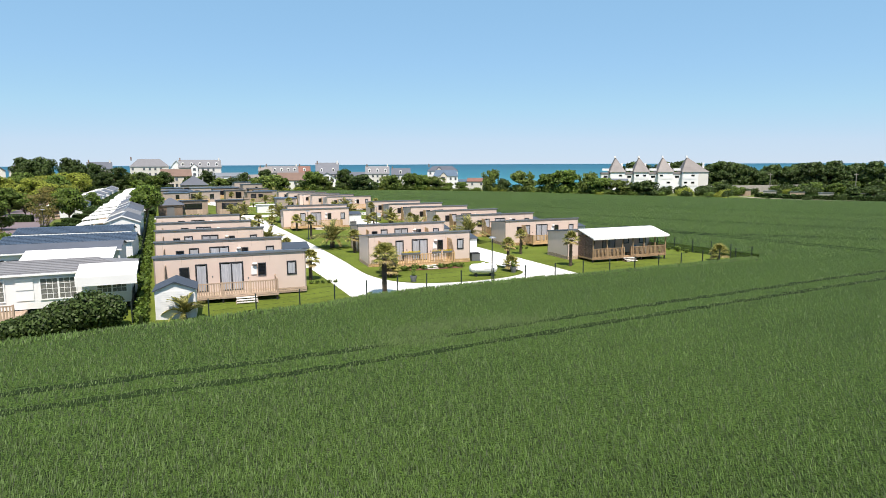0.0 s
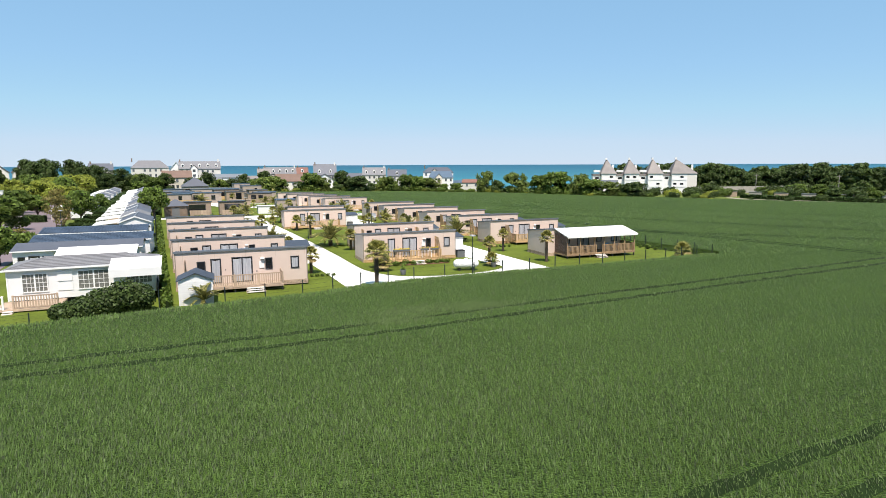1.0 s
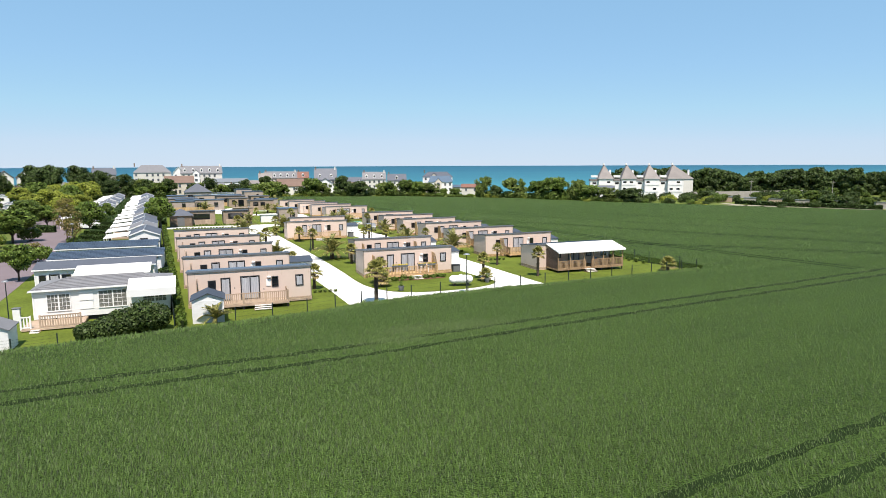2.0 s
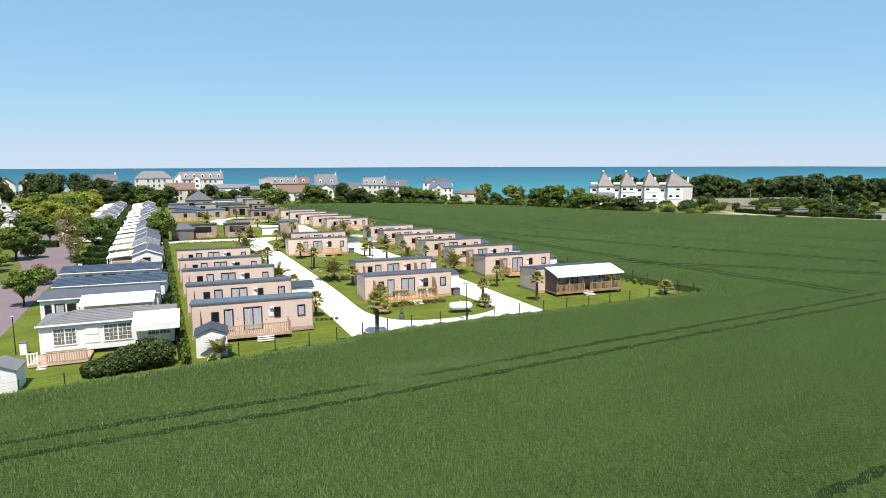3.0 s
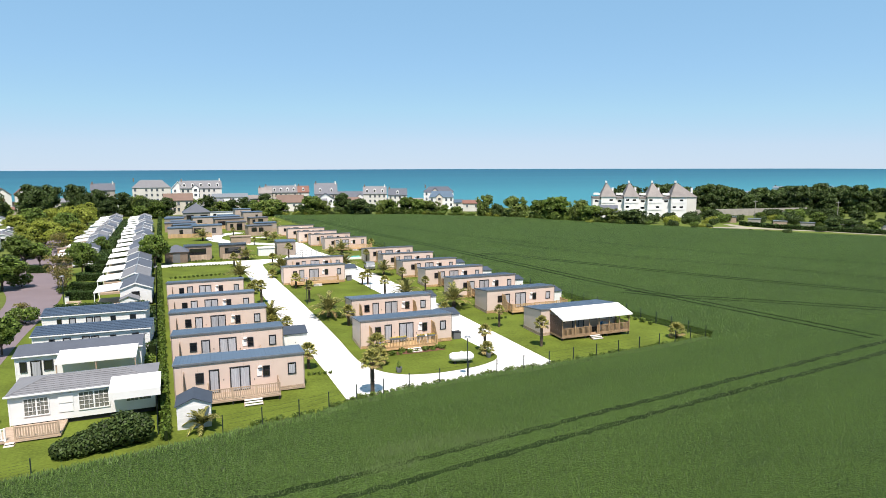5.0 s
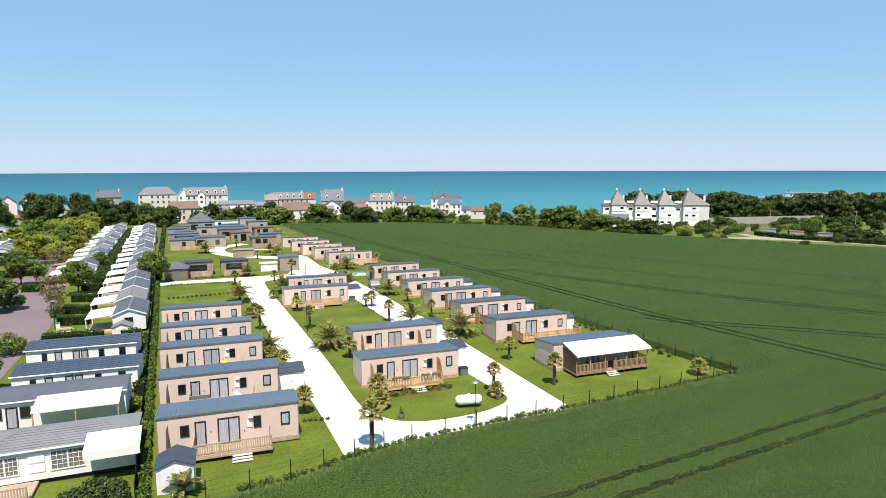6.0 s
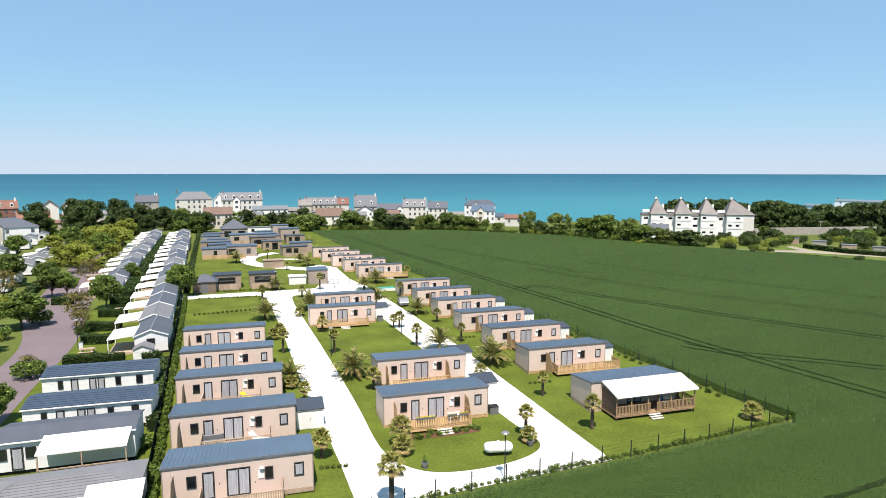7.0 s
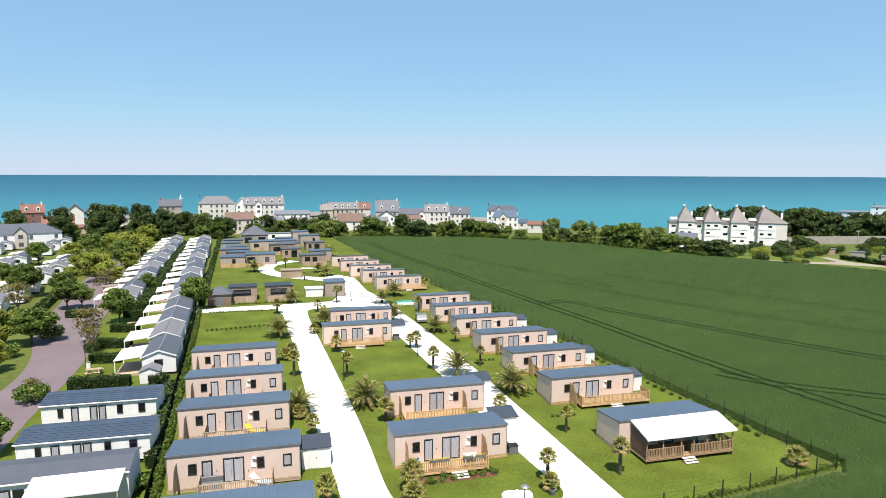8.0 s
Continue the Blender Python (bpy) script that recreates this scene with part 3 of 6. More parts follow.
def cabin_shell(label, roof="roof", deck_material="wood"):
    c = thing("holiday_cabin", label, "cabin", "holiday cabins of the park")
    body = part("wall", prism([(0, FLOOR - 0.12), (DEEP, FLOOR - 0.12), (DEEP, LOW - 0.06), (0, TALL - 0.06)], 0, LONG), "wall", c)
    # upright joints between the cladding sheets
    for x in [i * 1.2 + 0.6 for i in range(9 if FINE else 0)]:
        if x < LONG:
            part("joint", boxes((x - 0.006, x + 0.006, -0.003, 0.002, TALL - 0.75, TALL - 0.1)), "wood_old", body)
    corner = part("corner_trim", boxes((-0.012, 0.07, -0.012, 0.07, FLOOR - 0.14, TALL - 0.05)), "corner", c)
    share(corner, pose(LONG - 0.058, 0, 0))
    back_corner = part("corner_trim", boxes((-0.012, 0.07, DEEP - 0.07, DEEP + 0.012, FLOOR - 0.14, LOW - 0.06)), "corner", c)
    share(back_corner, pose(LONG - 0.058, 0, 0))
    # roof sheet with raised seams, and dark flashing round it
    slope = (LOW - TALL) / DEEP
    rf = part("roof", prism([(-0.06, TALL - 0.05), (DEEP + 0.1, LOW - 0.055), (DEEP + 0.1, LOW), (-0.06, TALL + 0.005)], -0.06, LONG + 0.06), roof, c)
    seam = None
    if not FINE:
        bm = bmesh.new()
        for i in range(35):
            x = 0.1 + i * 0.3
            vs = [bm.verts.new(p) for p in ((x - 0.03, 0, TALL + 0.006), (x, 0, TALL + 0.03), (x + 0.03, 0, TALL + 0.006), (x - 0.03, DEEP + 0.08, LOW + 0.006), (x, DEEP + 0.08, LOW + 0.03), (x + 0.03, DEEP + 0.08, LOW + 0.006))]
            bm.faces.new((vs[0], vs[1], vs[4], vs[3]))
            bm.faces.new((vs[1], vs[2], vs[5], vs[4]))
        tagged(part("ribs", bm, roof, rf), kind="stuff")
    for i in range(35 if FINE else 0):
        x = 0.1 + i * 0.3
        bm = prism([(0.0, TALL + 0.002), (DEEP + 0.08, LOW + 0.002), (DEEP + 0.08, LOW + 0.018), (0.0, TALL + 0.018)], -0.014, 0.014) if seam is None else None
        if seam is None:
            seam = part("seam", bm, roof, rf)
            seam.matrix_basis = pose(x, 0, 0)
        else:
            share(seam, pose(x, 0, 0))
    part("flashing", boxes((-0.09, LONG + 0.09, -0.1, -0.055, TALL - 0.1, TALL + 0.05)), "flash", c)
    part("flashing", prism([(-0.06, TALL - 0.12), (DEEP + 0.1, LOW - 0.12), (DEEP + 0.1, LOW + 0.03), (-0.06, TALL + 0.03)], -0.095, -0.062), "flash", c)
    part("flashing", prism([(-0.06, TALL - 0.12), (DEEP + 0.1, LOW - 0.12), (DEEP + 0.1, LOW + 0.03), (-0.06, TALL + 0.03)], LONG + 0.062, LONG + 0.095), "flash", c)
    # timber skirt hiding the chassis
    for i in range(3):
        z = 0.02 + i * 0.125
        part("skirt_board", boxes((0.0, LONG, -0.03, -0.006, z, z + 0.105)), deck_material, c)
        part("skirt_board", boxes((-0.03, -0.006, 0, DEEP, z, z + 0.105)), "wood_old", c)
        part("skirt_board", boxes((LONG + 0.006, LONG + 0.03, 0, DEEP, z, z + 0.105)), deck_material, c)
    part("chassis", boxes((0.1, LONG - 0.1, 0.1, DEEP - 0.1, 0.0, FLOOR - 0.1)), "black", c)
    return c


def cabin_front(c, veils=(False, False, True)):
    opening(c, "window", 1.68, 2.2, 1.5, 2.28, veil=veils[0])
    opening(c, "door", 2.72, 3.4, FLOOR + 0.06, 2.45, label="narrow glazed door with a curtain")
    opening(c, "french_door", 4.35, 5.85, FLOOR + 0.04, 2.5, leaves=2, label="double glazed door with grey curtains")
    opening(c, "window", 7.0, 7.45, 1.5, 2.32, veil=veils[1])
    opening(c, "window", 9.07, 9.65, 1.45, 2.35, veil=veils[2])
    part("boiler_cover", boxes((6.45, 6.85, -0.06, -0.002, 1.55, 2.15), bevel=0.01), "white", c, "white boiler vent cover")
    bm = bmesh.new()
    bmesh.ops.create_uvsphere(bm, u_segments=10, v_segments=6, radius=0.17, matrix=pose(6.72, -0.12, 2.36) @ Matrix.Diagonal((1.1, 0.9, 0.55, 1)))
    part("wall_lamp", bm, "white", c, "white domed wall lamp")
    socket = part("socket", boxes((3.75, 3.83, -0.03, 0.0, 1.5, 1.62)), "grey", c)
    share(socket, pose(2.45, 0, -0.25))


def full_cabin(label, x0, x1, depth, screens=(), step_at=None, wood="wood", end_rail=True, veils=(False, False, True)):
    c = cabin_shell(label, deck_material=wood)
    cabin_front(c, veils)
    deck(c, x0, x1, depth, wood)
    railing(c, x0 + 0.06, -depth + 0.06, x1 - 0.06, -depth + 0.06, 0.46, 1.38, wood)
    if end_rail:
        railing(c, x1 - 0.06, -depth + 0.2, x1 - 0.06, -0.1, 0.46, 1.38, wood)
    if x0 > 2.4:
        railing(c, x0 + 0.06, -depth + 0.2, x0 + 0.06, -0.1, 0.46, 1.38, wood)
    for x in screens:
        screen(c, x, -depth * 0.9, -0.02, 0.46, 2.6, wood)
    if step_at:
        steps(c, step_at, step_at + 1.4, -depth - 0.03, wood)
    return c


TURN_ = -5.0
A_LABEL = "taupe clad cabin with blue-grey roof and a railed pine deck"
B_LABEL = "taupe clad cabin with yellow pine deck and two privacy screens"
C_LABEL = "taupe cabin beside the field with a long yellow pine deck"


def a_cabin():
    return full_cabin(A_LABEL, 2.5, 8.2, 1.9, screens=(0.75,), step_at=5.3, wood="wood_old")


def b_cabin():
    return full_cabin(B_LABEL, 1.4, 8.0, 2.1, screens=(1.0, 8.0), step_at=4.6, wood="wood", end_rail=False)


def c_cabin():
    return full_cabin(C_LABEL, 2.9, 11.4, 1.9, screens=(2.3,), step_at=6.4, wood="wood")


def at_all(made, places):
    made.matrix_basis = spot(*places[0], TURN_)
    for x, y in places[1:]:
        copy_thing(made, spot(x, y, TURN_))


at_all(a_cabin(), [(-0.5, 47.45), (-0.45, 57.4), (-0.42, 67.9)])
at_all(b_cabin(), [(17.9, 56.0), (20.3, 67.2)])
at_all(c_cabin(), [(38.7, 65.7), (39.0, 76.6)])
FINE = False
at_all(a_cabin(), [(-0.38, 77.7), (-0.35, 88.6)])
at_all(b_cabin(), [(20.2, 107.9)])
at_all(full_cabin("taupe cabin with its double door open behind a pine railing", 1.0, 9.0, 2.0, wood="wood", step_at=4.6), [(17.6, 97.7)])
at_all(c_cabin(), [(38.8, 86.8), (38.8, 97.1), (38.6, 107.2), (38.4, 117.4), (35.7, 141.2), (34.6, 151.7), (33.4, 160.6), (32.4, 170.4), (31.6, 180.5)])
FINE = True


def porch_cabin():
    c = cabin_shell("taupe cabin with a roofed timber porch under a white awning", deck_material="wood_old")
    opening(c, "window", 2.2, 3.2, 1.4, 2.42)
    opening(c, "french_door", 4.35, 5.85, FLOOR + 0.04, 2.5, leaves=2)
    opening(c, "window", 7.0, 7.6, 1.45, 2.45)
    opening(c, "window", 9.1, 9.82, 1.4, 2.42)
    x0, x1, d = 1.25, 10.45, 2.7
    deck(c, x0, x1, d, "wood_porch")
    gap0, gap1 = 5.1, 6.0
    railing(c, x0 + 0.06, -d + 0.06, gap0, -d + 0.06, 0.46, 1.38, "wood_porch")
    railing(c, gap1, -d + 0.06, x1 - 0.06, -d + 0.06, 0.46, 1.38, "wood_porch")
    railing(c, x1 - 0.06, -d + 0.2, x1 - 0.06, -0.1, 0.46, 1.38, "wood_porch")
    steps(c, 4.9, 6.2, -d - 0.03, "wood_porch")
    n = 20
    board = None
    for i in range(n):
        at = pose(x0 + 0.02, 0, 0.5 + i * 0.105)
        if board is None:
            board = part("board", boxes((-0.015, 0.015, -d + 0.05, -0.05, 0, 0.085)), "wood_brown", c)
            board.matrix_basis = at
        else:
            share(board, at)
    post = None
    for x in (x0 + 0.07, 3.0, 4.9, 6.2, 7.6, 9.0, x1 - 0.07):
        if post is None:
            post = part("porch_post", boxes((-0.055, 0.055, -d + 0.01, -d + 0.12, 0.4, 2.5)), "wood_porch", c)
            post.matrix_basis = pose(x, 0, 0)
        else:
            share(post, pose(x, 0, 0))
    part("awning", prism([(-d - 0.25, 2.42), (-d - 0.25, 2.55), (-0.1, 3.22), (-0.1, 3.12)], x0 - 0.1, x1 + 0.15), "canvas", c, "white canvas awning roof")
    part("valance", boxes((x0 - 0.1, x1 + 0.15, -d - 0.275, -d - 0.253, 2.36, 2.56)), "canvas", c)
    return c


PORCH = porch_cabin()
PORCH.matrix_basis = spot(38.7, 52.9, TURN_ + 0.5)


# ---- small garden sheds ----
def shed(wide, deep, high, material, roof, label, plank=0.14):
    s = thing("garden_shed", label, "shed", "small garden sheds")
    ridge = high + 0.45
    part("wall", prism([(0, 0), (wide, 0), (wide, high), (wide / 2, ridge), (0, high)], 0, deep, axis="y"), material, s)
    part("roof", prism([(-0.14, high - 0.06), (wide / 2, ridge + 0.03), (wide + 0.14, high - 0.06), (wide + 0.14, high), (wide / 2, ridge + 0.1), (-0.14, high)], -0.14, deep + 0.14, axis="y"), roof, s)
    board = None
    for i in range(int(high / plank)):
        if board is None:
            bm = bmesh.new()
            box(bm, -0.014, wide + 0.014, -0.014, 0.0, 0.01, plank - 0.02)
            box(bm, -0.014, 0.0, 0, deep, 0.01, plank - 0.02)
            box(bm, wide, wide + 0.014, 0, deep, 0.01, plank - 0.02)
            board = part("board", bm, material, s)
        else:
            share(board, pose(0, 0, i * plank))
    part("door", boxes((wide * 0.25, wide * 0.75, deep, deep + 0.03, 0.05, high - 0.1)), material, s)
    return s


WHITE_SHED = shed(2.3, 2.2, 1.85, "white2", "roof_dark", "white lap-board garden shed with a blue-grey gable roof")
WHITE_SHED.matrix_basis = spot(-0.5, 41.6, TURN_)


def lean_shed(wide, deep, high, label):
    """A white shed with a single-pitch dark roof."""
    s = thing("garden_shed", label, "shed", "small garden sheds")
    part("wall", prism([(0, 0), (deep, 0), (deep, high + 0.3), (0, high)], 0, wide), "white", s)
    part("roof", prism([(-0.12, high - 0.02), (deep + 0.12, high + 0.32), (deep + 0.12, high + 0.4), (-0.12, high + 0.06)], -0.1, wide + 0.1), "roof_dark", s)
    part("door", boxes((0.5, 1.4, -0.025, -0.003, 0.08, high - 0.15)), "white2", s)
    part("knob", boxes((1.25, 1.32, -0.06, -0.026, 0.95, 1.05)), "trim", s)
    return s


LEAN = lean_shed(2.5, 2.0, 1.9, "white garden shed with a dark single-pitch roof")
LEAN.matrix_basis = spot(10.2, 58.4, TURN_)
for x, y in ((29.0, 59.8), (28.5, 100.2), (49.4, 67.2), (49.7, 78.0), (49.6, 88.2), (49.6, 98.6), (31.0, 71.0)):
    copy_thing(LEAN, spot(x, y, TURN_))

# ---- white mobile homes ----
def board_lines(parent, x0, x1, z0, z1, y, material, gap=0.19):
    board = None
    for i in range(int((z1 - z0) / gap)):
        if board is None:
            board = part("lap_board", prism([(y - 0.011, z0), (y, z0), (y, z0 + gap - 0.006), (y - 0.004, z0 + gap - 0.006)], x0, x1), material, parent)
        else:
            share(board, pose(0, 0, i * gap))


def tile_rows(parent, long, y0, z0, y1, z1, material, rows, wide=0.32):
    """Rows of pressed roof tiles on a slope from the eave (y0, z0) to the ridge (y1, z1)."""
    slope = math.atan2(z1 - z0, y1 - y0)
    far = math.hypot(y1 - y0, z1 - z0) / rows
    n = int(long / wide)
    verts, faces = [], []
    for i in range(n * 4 + 1):
        x = long * i / (n * 4)
        up = 0.035 * (0.5 + 0.5 * math.cos(i * math.pi / 2))
        verts += [(x, 0, up + 0.045), (x, far * 1.03, up + 0.012), (x, 0, up - 0.01)]
        if i:
            k = 3 * i
            faces += [(k - 3, k, k + 1, k - 2), (k - 1, k + 2, k, k - 3)]
    row = part("course", (verts, faces), material, parent)
    row.matrix_basis = pose(0, y0, z0, math.degrees(slope))
    for j in range(1, rows):
        u = j / rows
        share(row, pose(0, y0 + (y1 - y0) * u, z0 + (z1 - z0) * u, math.degrees(slope)))


def white_home(label, long=10.4, deep=4.0, eave=2.65, ridge=3.15, roof="roof", hip=0.0, lap=True, lights=(), doors=(), tiles=True):
    c = thing("mobile_home", label, "mobile home", "white mobile homes")
    part("wall", boxes((0, long, 0, deep, 0.35, eave)) if hip else prism([(0, 0.35), (deep, 0.35), (deep, eave), (deep / 2, ridge - 0.08), (0, eave)], 0, long), "white2", c)
    if hip:
        bm = bmesh.new()
        o = 0.2
        e = [bm.verts.new(p) for p in ((-o, -o, eave), (long + o, -o, eave), (long + o, deep + o, eave), (-o, deep + o, eave))]
        r = [bm.verts.new(p) for p in ((hip, deep / 2, ridge), (long - hip, deep / 2, ridge))]
        for f in ((e[0], e[1], r[1], r[0]), (e[1], e[2], r[1]), (e[2], e[3], r[0], r[1]), (e[3], e[0], r[0]), (e[3], e[2], e[1], e[0])):
            bm.faces.new(f)
        rf = part("roof", bm, roof, c)
        lip = part("gutter", boxes((-o - 0.06, long + o + 0.06, -o - 0.06, -o - 0.01, eave - 0.1, eave + 0.03), bevel=0.01), "white", c)
        for j in range(1, 8):
            u = j / 8
            a, b = -o + (hip + o) * u, long + o - (hip + o) * u
            y, z = -o + (deep / 2 + o) * u, eave + (ridge - eave) * u
            part("course", boxes((a, b, y - 0.03, y + 0.02, z - 0.03, z + 0.03)), roof, rf)
        ridge_cap = bmesh.new()
        tube(ridge_cap, (hip - 0.1, deep / 2, ridge), (long - hip + 0.1, deep / 2, ridge), 0.06, 0.06, 6)
        part("ridge_cap", ridge_cap, roof, rf)
        for x, xe in ((hip, -o), (long - hip, long + o)):
            bm = bmesh.new()
            tube(bm, (xe, -o, eave), (x, deep / 2, ridge), 0.06, 0.06, 6)
            part("hip_cap", bm, roof, rf)
    else:
        o = 0.15
        rf = part("roof", prism([(-o, eave - 0.05), (deep / 2, ridge - 0.03), (deep + o, eave - 0.05), (deep + o, eave + 0.02), (deep / 2, ridge + 0.03), (-o, eave + 0.02)], -0.15, long + 0.15), roof, c)
        if tiles:
            tile_rows(rf, long + 0.3, -o, eave + 0.02, deep / 2, ridge + 0.03, roof, 6)
        part("gutter", boxes((-0.18, long + 0.18, -o - 0.08, -o - 0.005, eave - 0.1, eave + 0.0)), "white", c)
    if lap:
        board_lines(c, 0.02, long - 0.02, 0.36, eave - 0.05, -0.002, "white2")
    part("corner_post", boxes((-0.03, 0.06, -0.03, 0.06, 0.33, eave)), "white", c)
    part("chassis", boxes((0.15, long - 0.15, 0.15, deep - 0.15, 0.0, 0.34)), "black", c)
    for x, w in lights:
        opening(c, "window", x, x + w, 1.35, 2.15, y=-0.03, veil=False)
    for x, w in doors:
        opening(c, "door", x, x + w, 0.5, 2.2, y=-0.03, leaves=2 if w > 1 else 1, veil=w < 1.2)
    return c


def lattice(parent, x0, x1, z0, z1, y, cols, rows):
    w = part("window", boxes((x0 - 0.07, x0, y - 0.06, y + 0.02, z0 - 0.07, z1 + 0.07), (x1, x1 + 0.07, y - 0.06, y + 0.02, z0 - 0.07, z1 + 0.07), (x0, x1, y - 0.06, y + 0.02, z1, z1 + 0.07), (x0, x1, y - 0.06, y + 0.02, z0 - 0.07, z0)), "white", parent, "white window with small square panes")
    for i in range(1, cols):
        x = x0 + (x1 - x0) * i / cols
        part("glazing_bar", boxes((x - (0.05 if i * 2 == cols else 0.013), x + (0.05 if i * 2 == cols else 0.013), y - 0.04, y - 0.01, z0, z1)), "white", w)
    for j in range(1, rows):
        z = z0 + (z1 - z0) * j / rows
        part("glazing_bar", boxes((x0, x1, y - 0.035, y - 0.01, z - 0.013, z + 0.013)), "white", w)
    part("pane", boxes((x0, x1, y - 0.012, y - 0.004, z0, z1)), "net", w)


W1 = white_home("white mobile home with a low hipped grey roof and lattice windows", long=9.6, deep=4.2, eave=2.6, ridge=3.15, roof="slate_mid", hip=2.1, lap=False, tiles=False)
lattice(W1, 0.95, 2.45, 0.95, 2.2, 0, 6, 4)
lattice(W1, 4.45, 6.4, 0.95, 2.25, 0, 6, 4)
part("shutter_box", boxes((3.1, 4.05, -0.05, -0.002, 1.6, 2.3), (3.1, 4.05, -0.04, -0.002, 0.9, 1.5)), "white", W1, "white panelled door")
part("awning", prism([(-1.6, 2.32), (-1.6, 2.44), (0.6, 2.98), (0.6, 2.88)], 6.6, 10.1), "canvas", W1, "white canvas awning")
part("valance", boxes((6.6, 10.1, -1.625, -1.603, 1.85, 2.44)), "canvas", W1)
lattice(W1, 7.6, 9.3, 1.1, 2.2, 0, 6, 4)
deck(W1, -0.3, 3.6, 2.7, "wood_old", top=0.3)
railing(W1, 0.9, -2.65, 3.5, -2.65, 0.3, 1.15, "wood_old")
railing(W1, -0.3, -2.65, 0.3, -2.65, 0.3, 1.15, "white")
steps(W1, 0.32, 0.88, -2.73, "wood_old", top=0.3, count=2)
W1.matrix_basis = spot(-11.5, 46.6, -3)

W2 = white_home("white mobile home with a grey roof and a wide white awning", long=9.9, eave=2.75, ridge=3.2, roof="slate", lights=((0.4, 0.4), (2.2, 0.6)), doors=((1.2, 0.7),), lap=False, tiles=False)
part("awning", prism([(-2.2, 2.25), (-2.2, 2.36), (0.2, 2.9), (0.2, 2.8)], 3.4, 9.7), "canvas", W2, "white canvas awning over the terrace")
for x in (3.5, 6.5, 9.6):
    part("awning_post", boxes((x - 0.05, x + 0.05, -2.15, -2.05, 0, 2.27)), "wood_old", W2)
part("terrace_rail", boxes((3.4, 9.7, -2.15, -2.08, 1.0, 1.1)), "wood_old", W2)
W2.matrix_basis = spot(-12.9, 57.2, -4)
for k, (x, y) in enumerate(((-12.8, 64.9), (-13.3, 74.3))):
    h = white_home("white lap-board mobile home with a dark blue tiled roof", long=10.5, roof="tile_blue", lights=((1.5, 0.35), (6.9, 0.4), (8.9, 0.5)), doors=((2.7, 0.55), (4.4, 0.55), (5.2, 0.55)))
    h.matrix_basis = spot(x, y, -6)
    part("step", boxes((2.5, 3.5, -0.6, -0.04, 0, 0.3)), "wood_old", h)


def gable_home(label, roof="slate", awning=True):
    """A white mobile home with its gable to the south and an awning along its west side."""
    c = thing("mobile_home", label, "mobile home", "rows of gabled mobile homes")
    wide, long, eave, ridge = 4.0, 8.2, 2.5, 3.3
    part("wall", prism([(0, 0.3), (wide, 0.3), (wide, eave), (wide / 2, ridge - 0.08), (0, eave)], 0, long, axis="y"), "white2", c)
    part("roof", prism([(-0.15, eave - 0.08), (wide / 2, ridge - 0.03), (wide + 0.15, eave - 0.08), (wide + 0.15, eave), (wide / 2, ridge + 0.04), (-0.15, eave)], -0.15, long + 0.15, axis="y"), roof, c)
    part("barge_board", prism([(-0.17, eave - 0.16), (wide / 2, ridge - 0.14), (wide + 0.17, eave - 0.16), (wide + 0.17, eave + 0.0), (wide / 2, ridge + 0.05), (-0.17, eave + 0.0)], -0.2, -0.155, axis="y"), "white", c)
    part("ridge_cap", boxes((wide / 2 - 0.09, wide / 2 + 0.09, -0.15, long + 0.15, ridge + 0.02, ridge + 0.06)), "zinc", c)
    part("chassis", boxes((0.1, wide - 0.1, 0.1, long - 0.1, 0, 0.3)), "black", c)
    opening(c, "window", 1.5, 2.4, 1.3, 2.0, y=-0.01, veil=False)
    part("side_window", boxes((-0.03, 0.0, 1.0, 2.2, 0.9, 2.0), (-0.03, 0, 4.5, 6.0, 0.6, 2.1)), "pane", c)
    if awning:
        part("awning", prism([(-3.3, 2.1), (-0.05, 2.45), (-0.05, 2.55), (-3.3, 2.22)], 0.4, 5.9, axis="y"), "canvas", c, "white canvas awning")
        part("terrace", boxes((-3.2, -0.05, 0.5, 5.8, 0.0, 0.35)), "wood_old", c)
        post = part("awning_post", boxes((-0.05, 0.05, -0.05, 0.05, 0.0, 2.12)), "white", c)
        post.matrix_basis = pose(-3.2, 0.5, 0)
        share(post, pose(-3.2, 5.8, 0))
    return c


G1 = gable_home("white gabled mobile home with a grey roof and side awning")
G2 = gable_home("white gabled mobile home with a pale grey roof and side awning", roof="slate_mid")
G1.matrix_basis = spot(-6.3, 90.0, -2)
G2.matrix_basis = spot(-6.6, 99.9, -1)
for k in range(2, 17):
    copy_thing((G1, G2, G1)[k % 3], spot(-6.7 + random.uniform(-0.3, 0.3), 90 + 9.8 * k, random.uniform(-3, 3)))
for k in range(13):
    copy_thing((G2, G1)[k % 2], spot(-16.6 + random.uniform(-0.3, 0.3), 133.5 + 9.6 * k, random.uniform(-3, 3)))
for k in range(11):
    copy_thing((G1, G2, G2)[k % 3], spot(-38.5 + random.uniform(-0.5, 0.5), 121 + 11.5 * k, random.uniform(6, 12)))
for k in range(9):
    copy_thing((G2, G1, G1)[k % 3], spot(-53 + random.uniform(-0.5, 0.5), 150 + 12.5 * k, random.uniform(6, 12)))
for k in range(7):
    copy_thing((G2, G1, G1)[k % 3], spot(-68 + random.uniform(-0.5, 0.5), 180 + 12.5 * k, random.uniform(6, 12)))
GREY_SHED = shed(2.2, 2.0, 1.5, "white2", "slate_mid", "white lap-board shed with a low grey felt roof")
GREY_SHED.matrix_basis = spot(-13.9, 38.7, -4)
copy_thing(GREY_SHED, spot(-6.2, 86.9, -4))

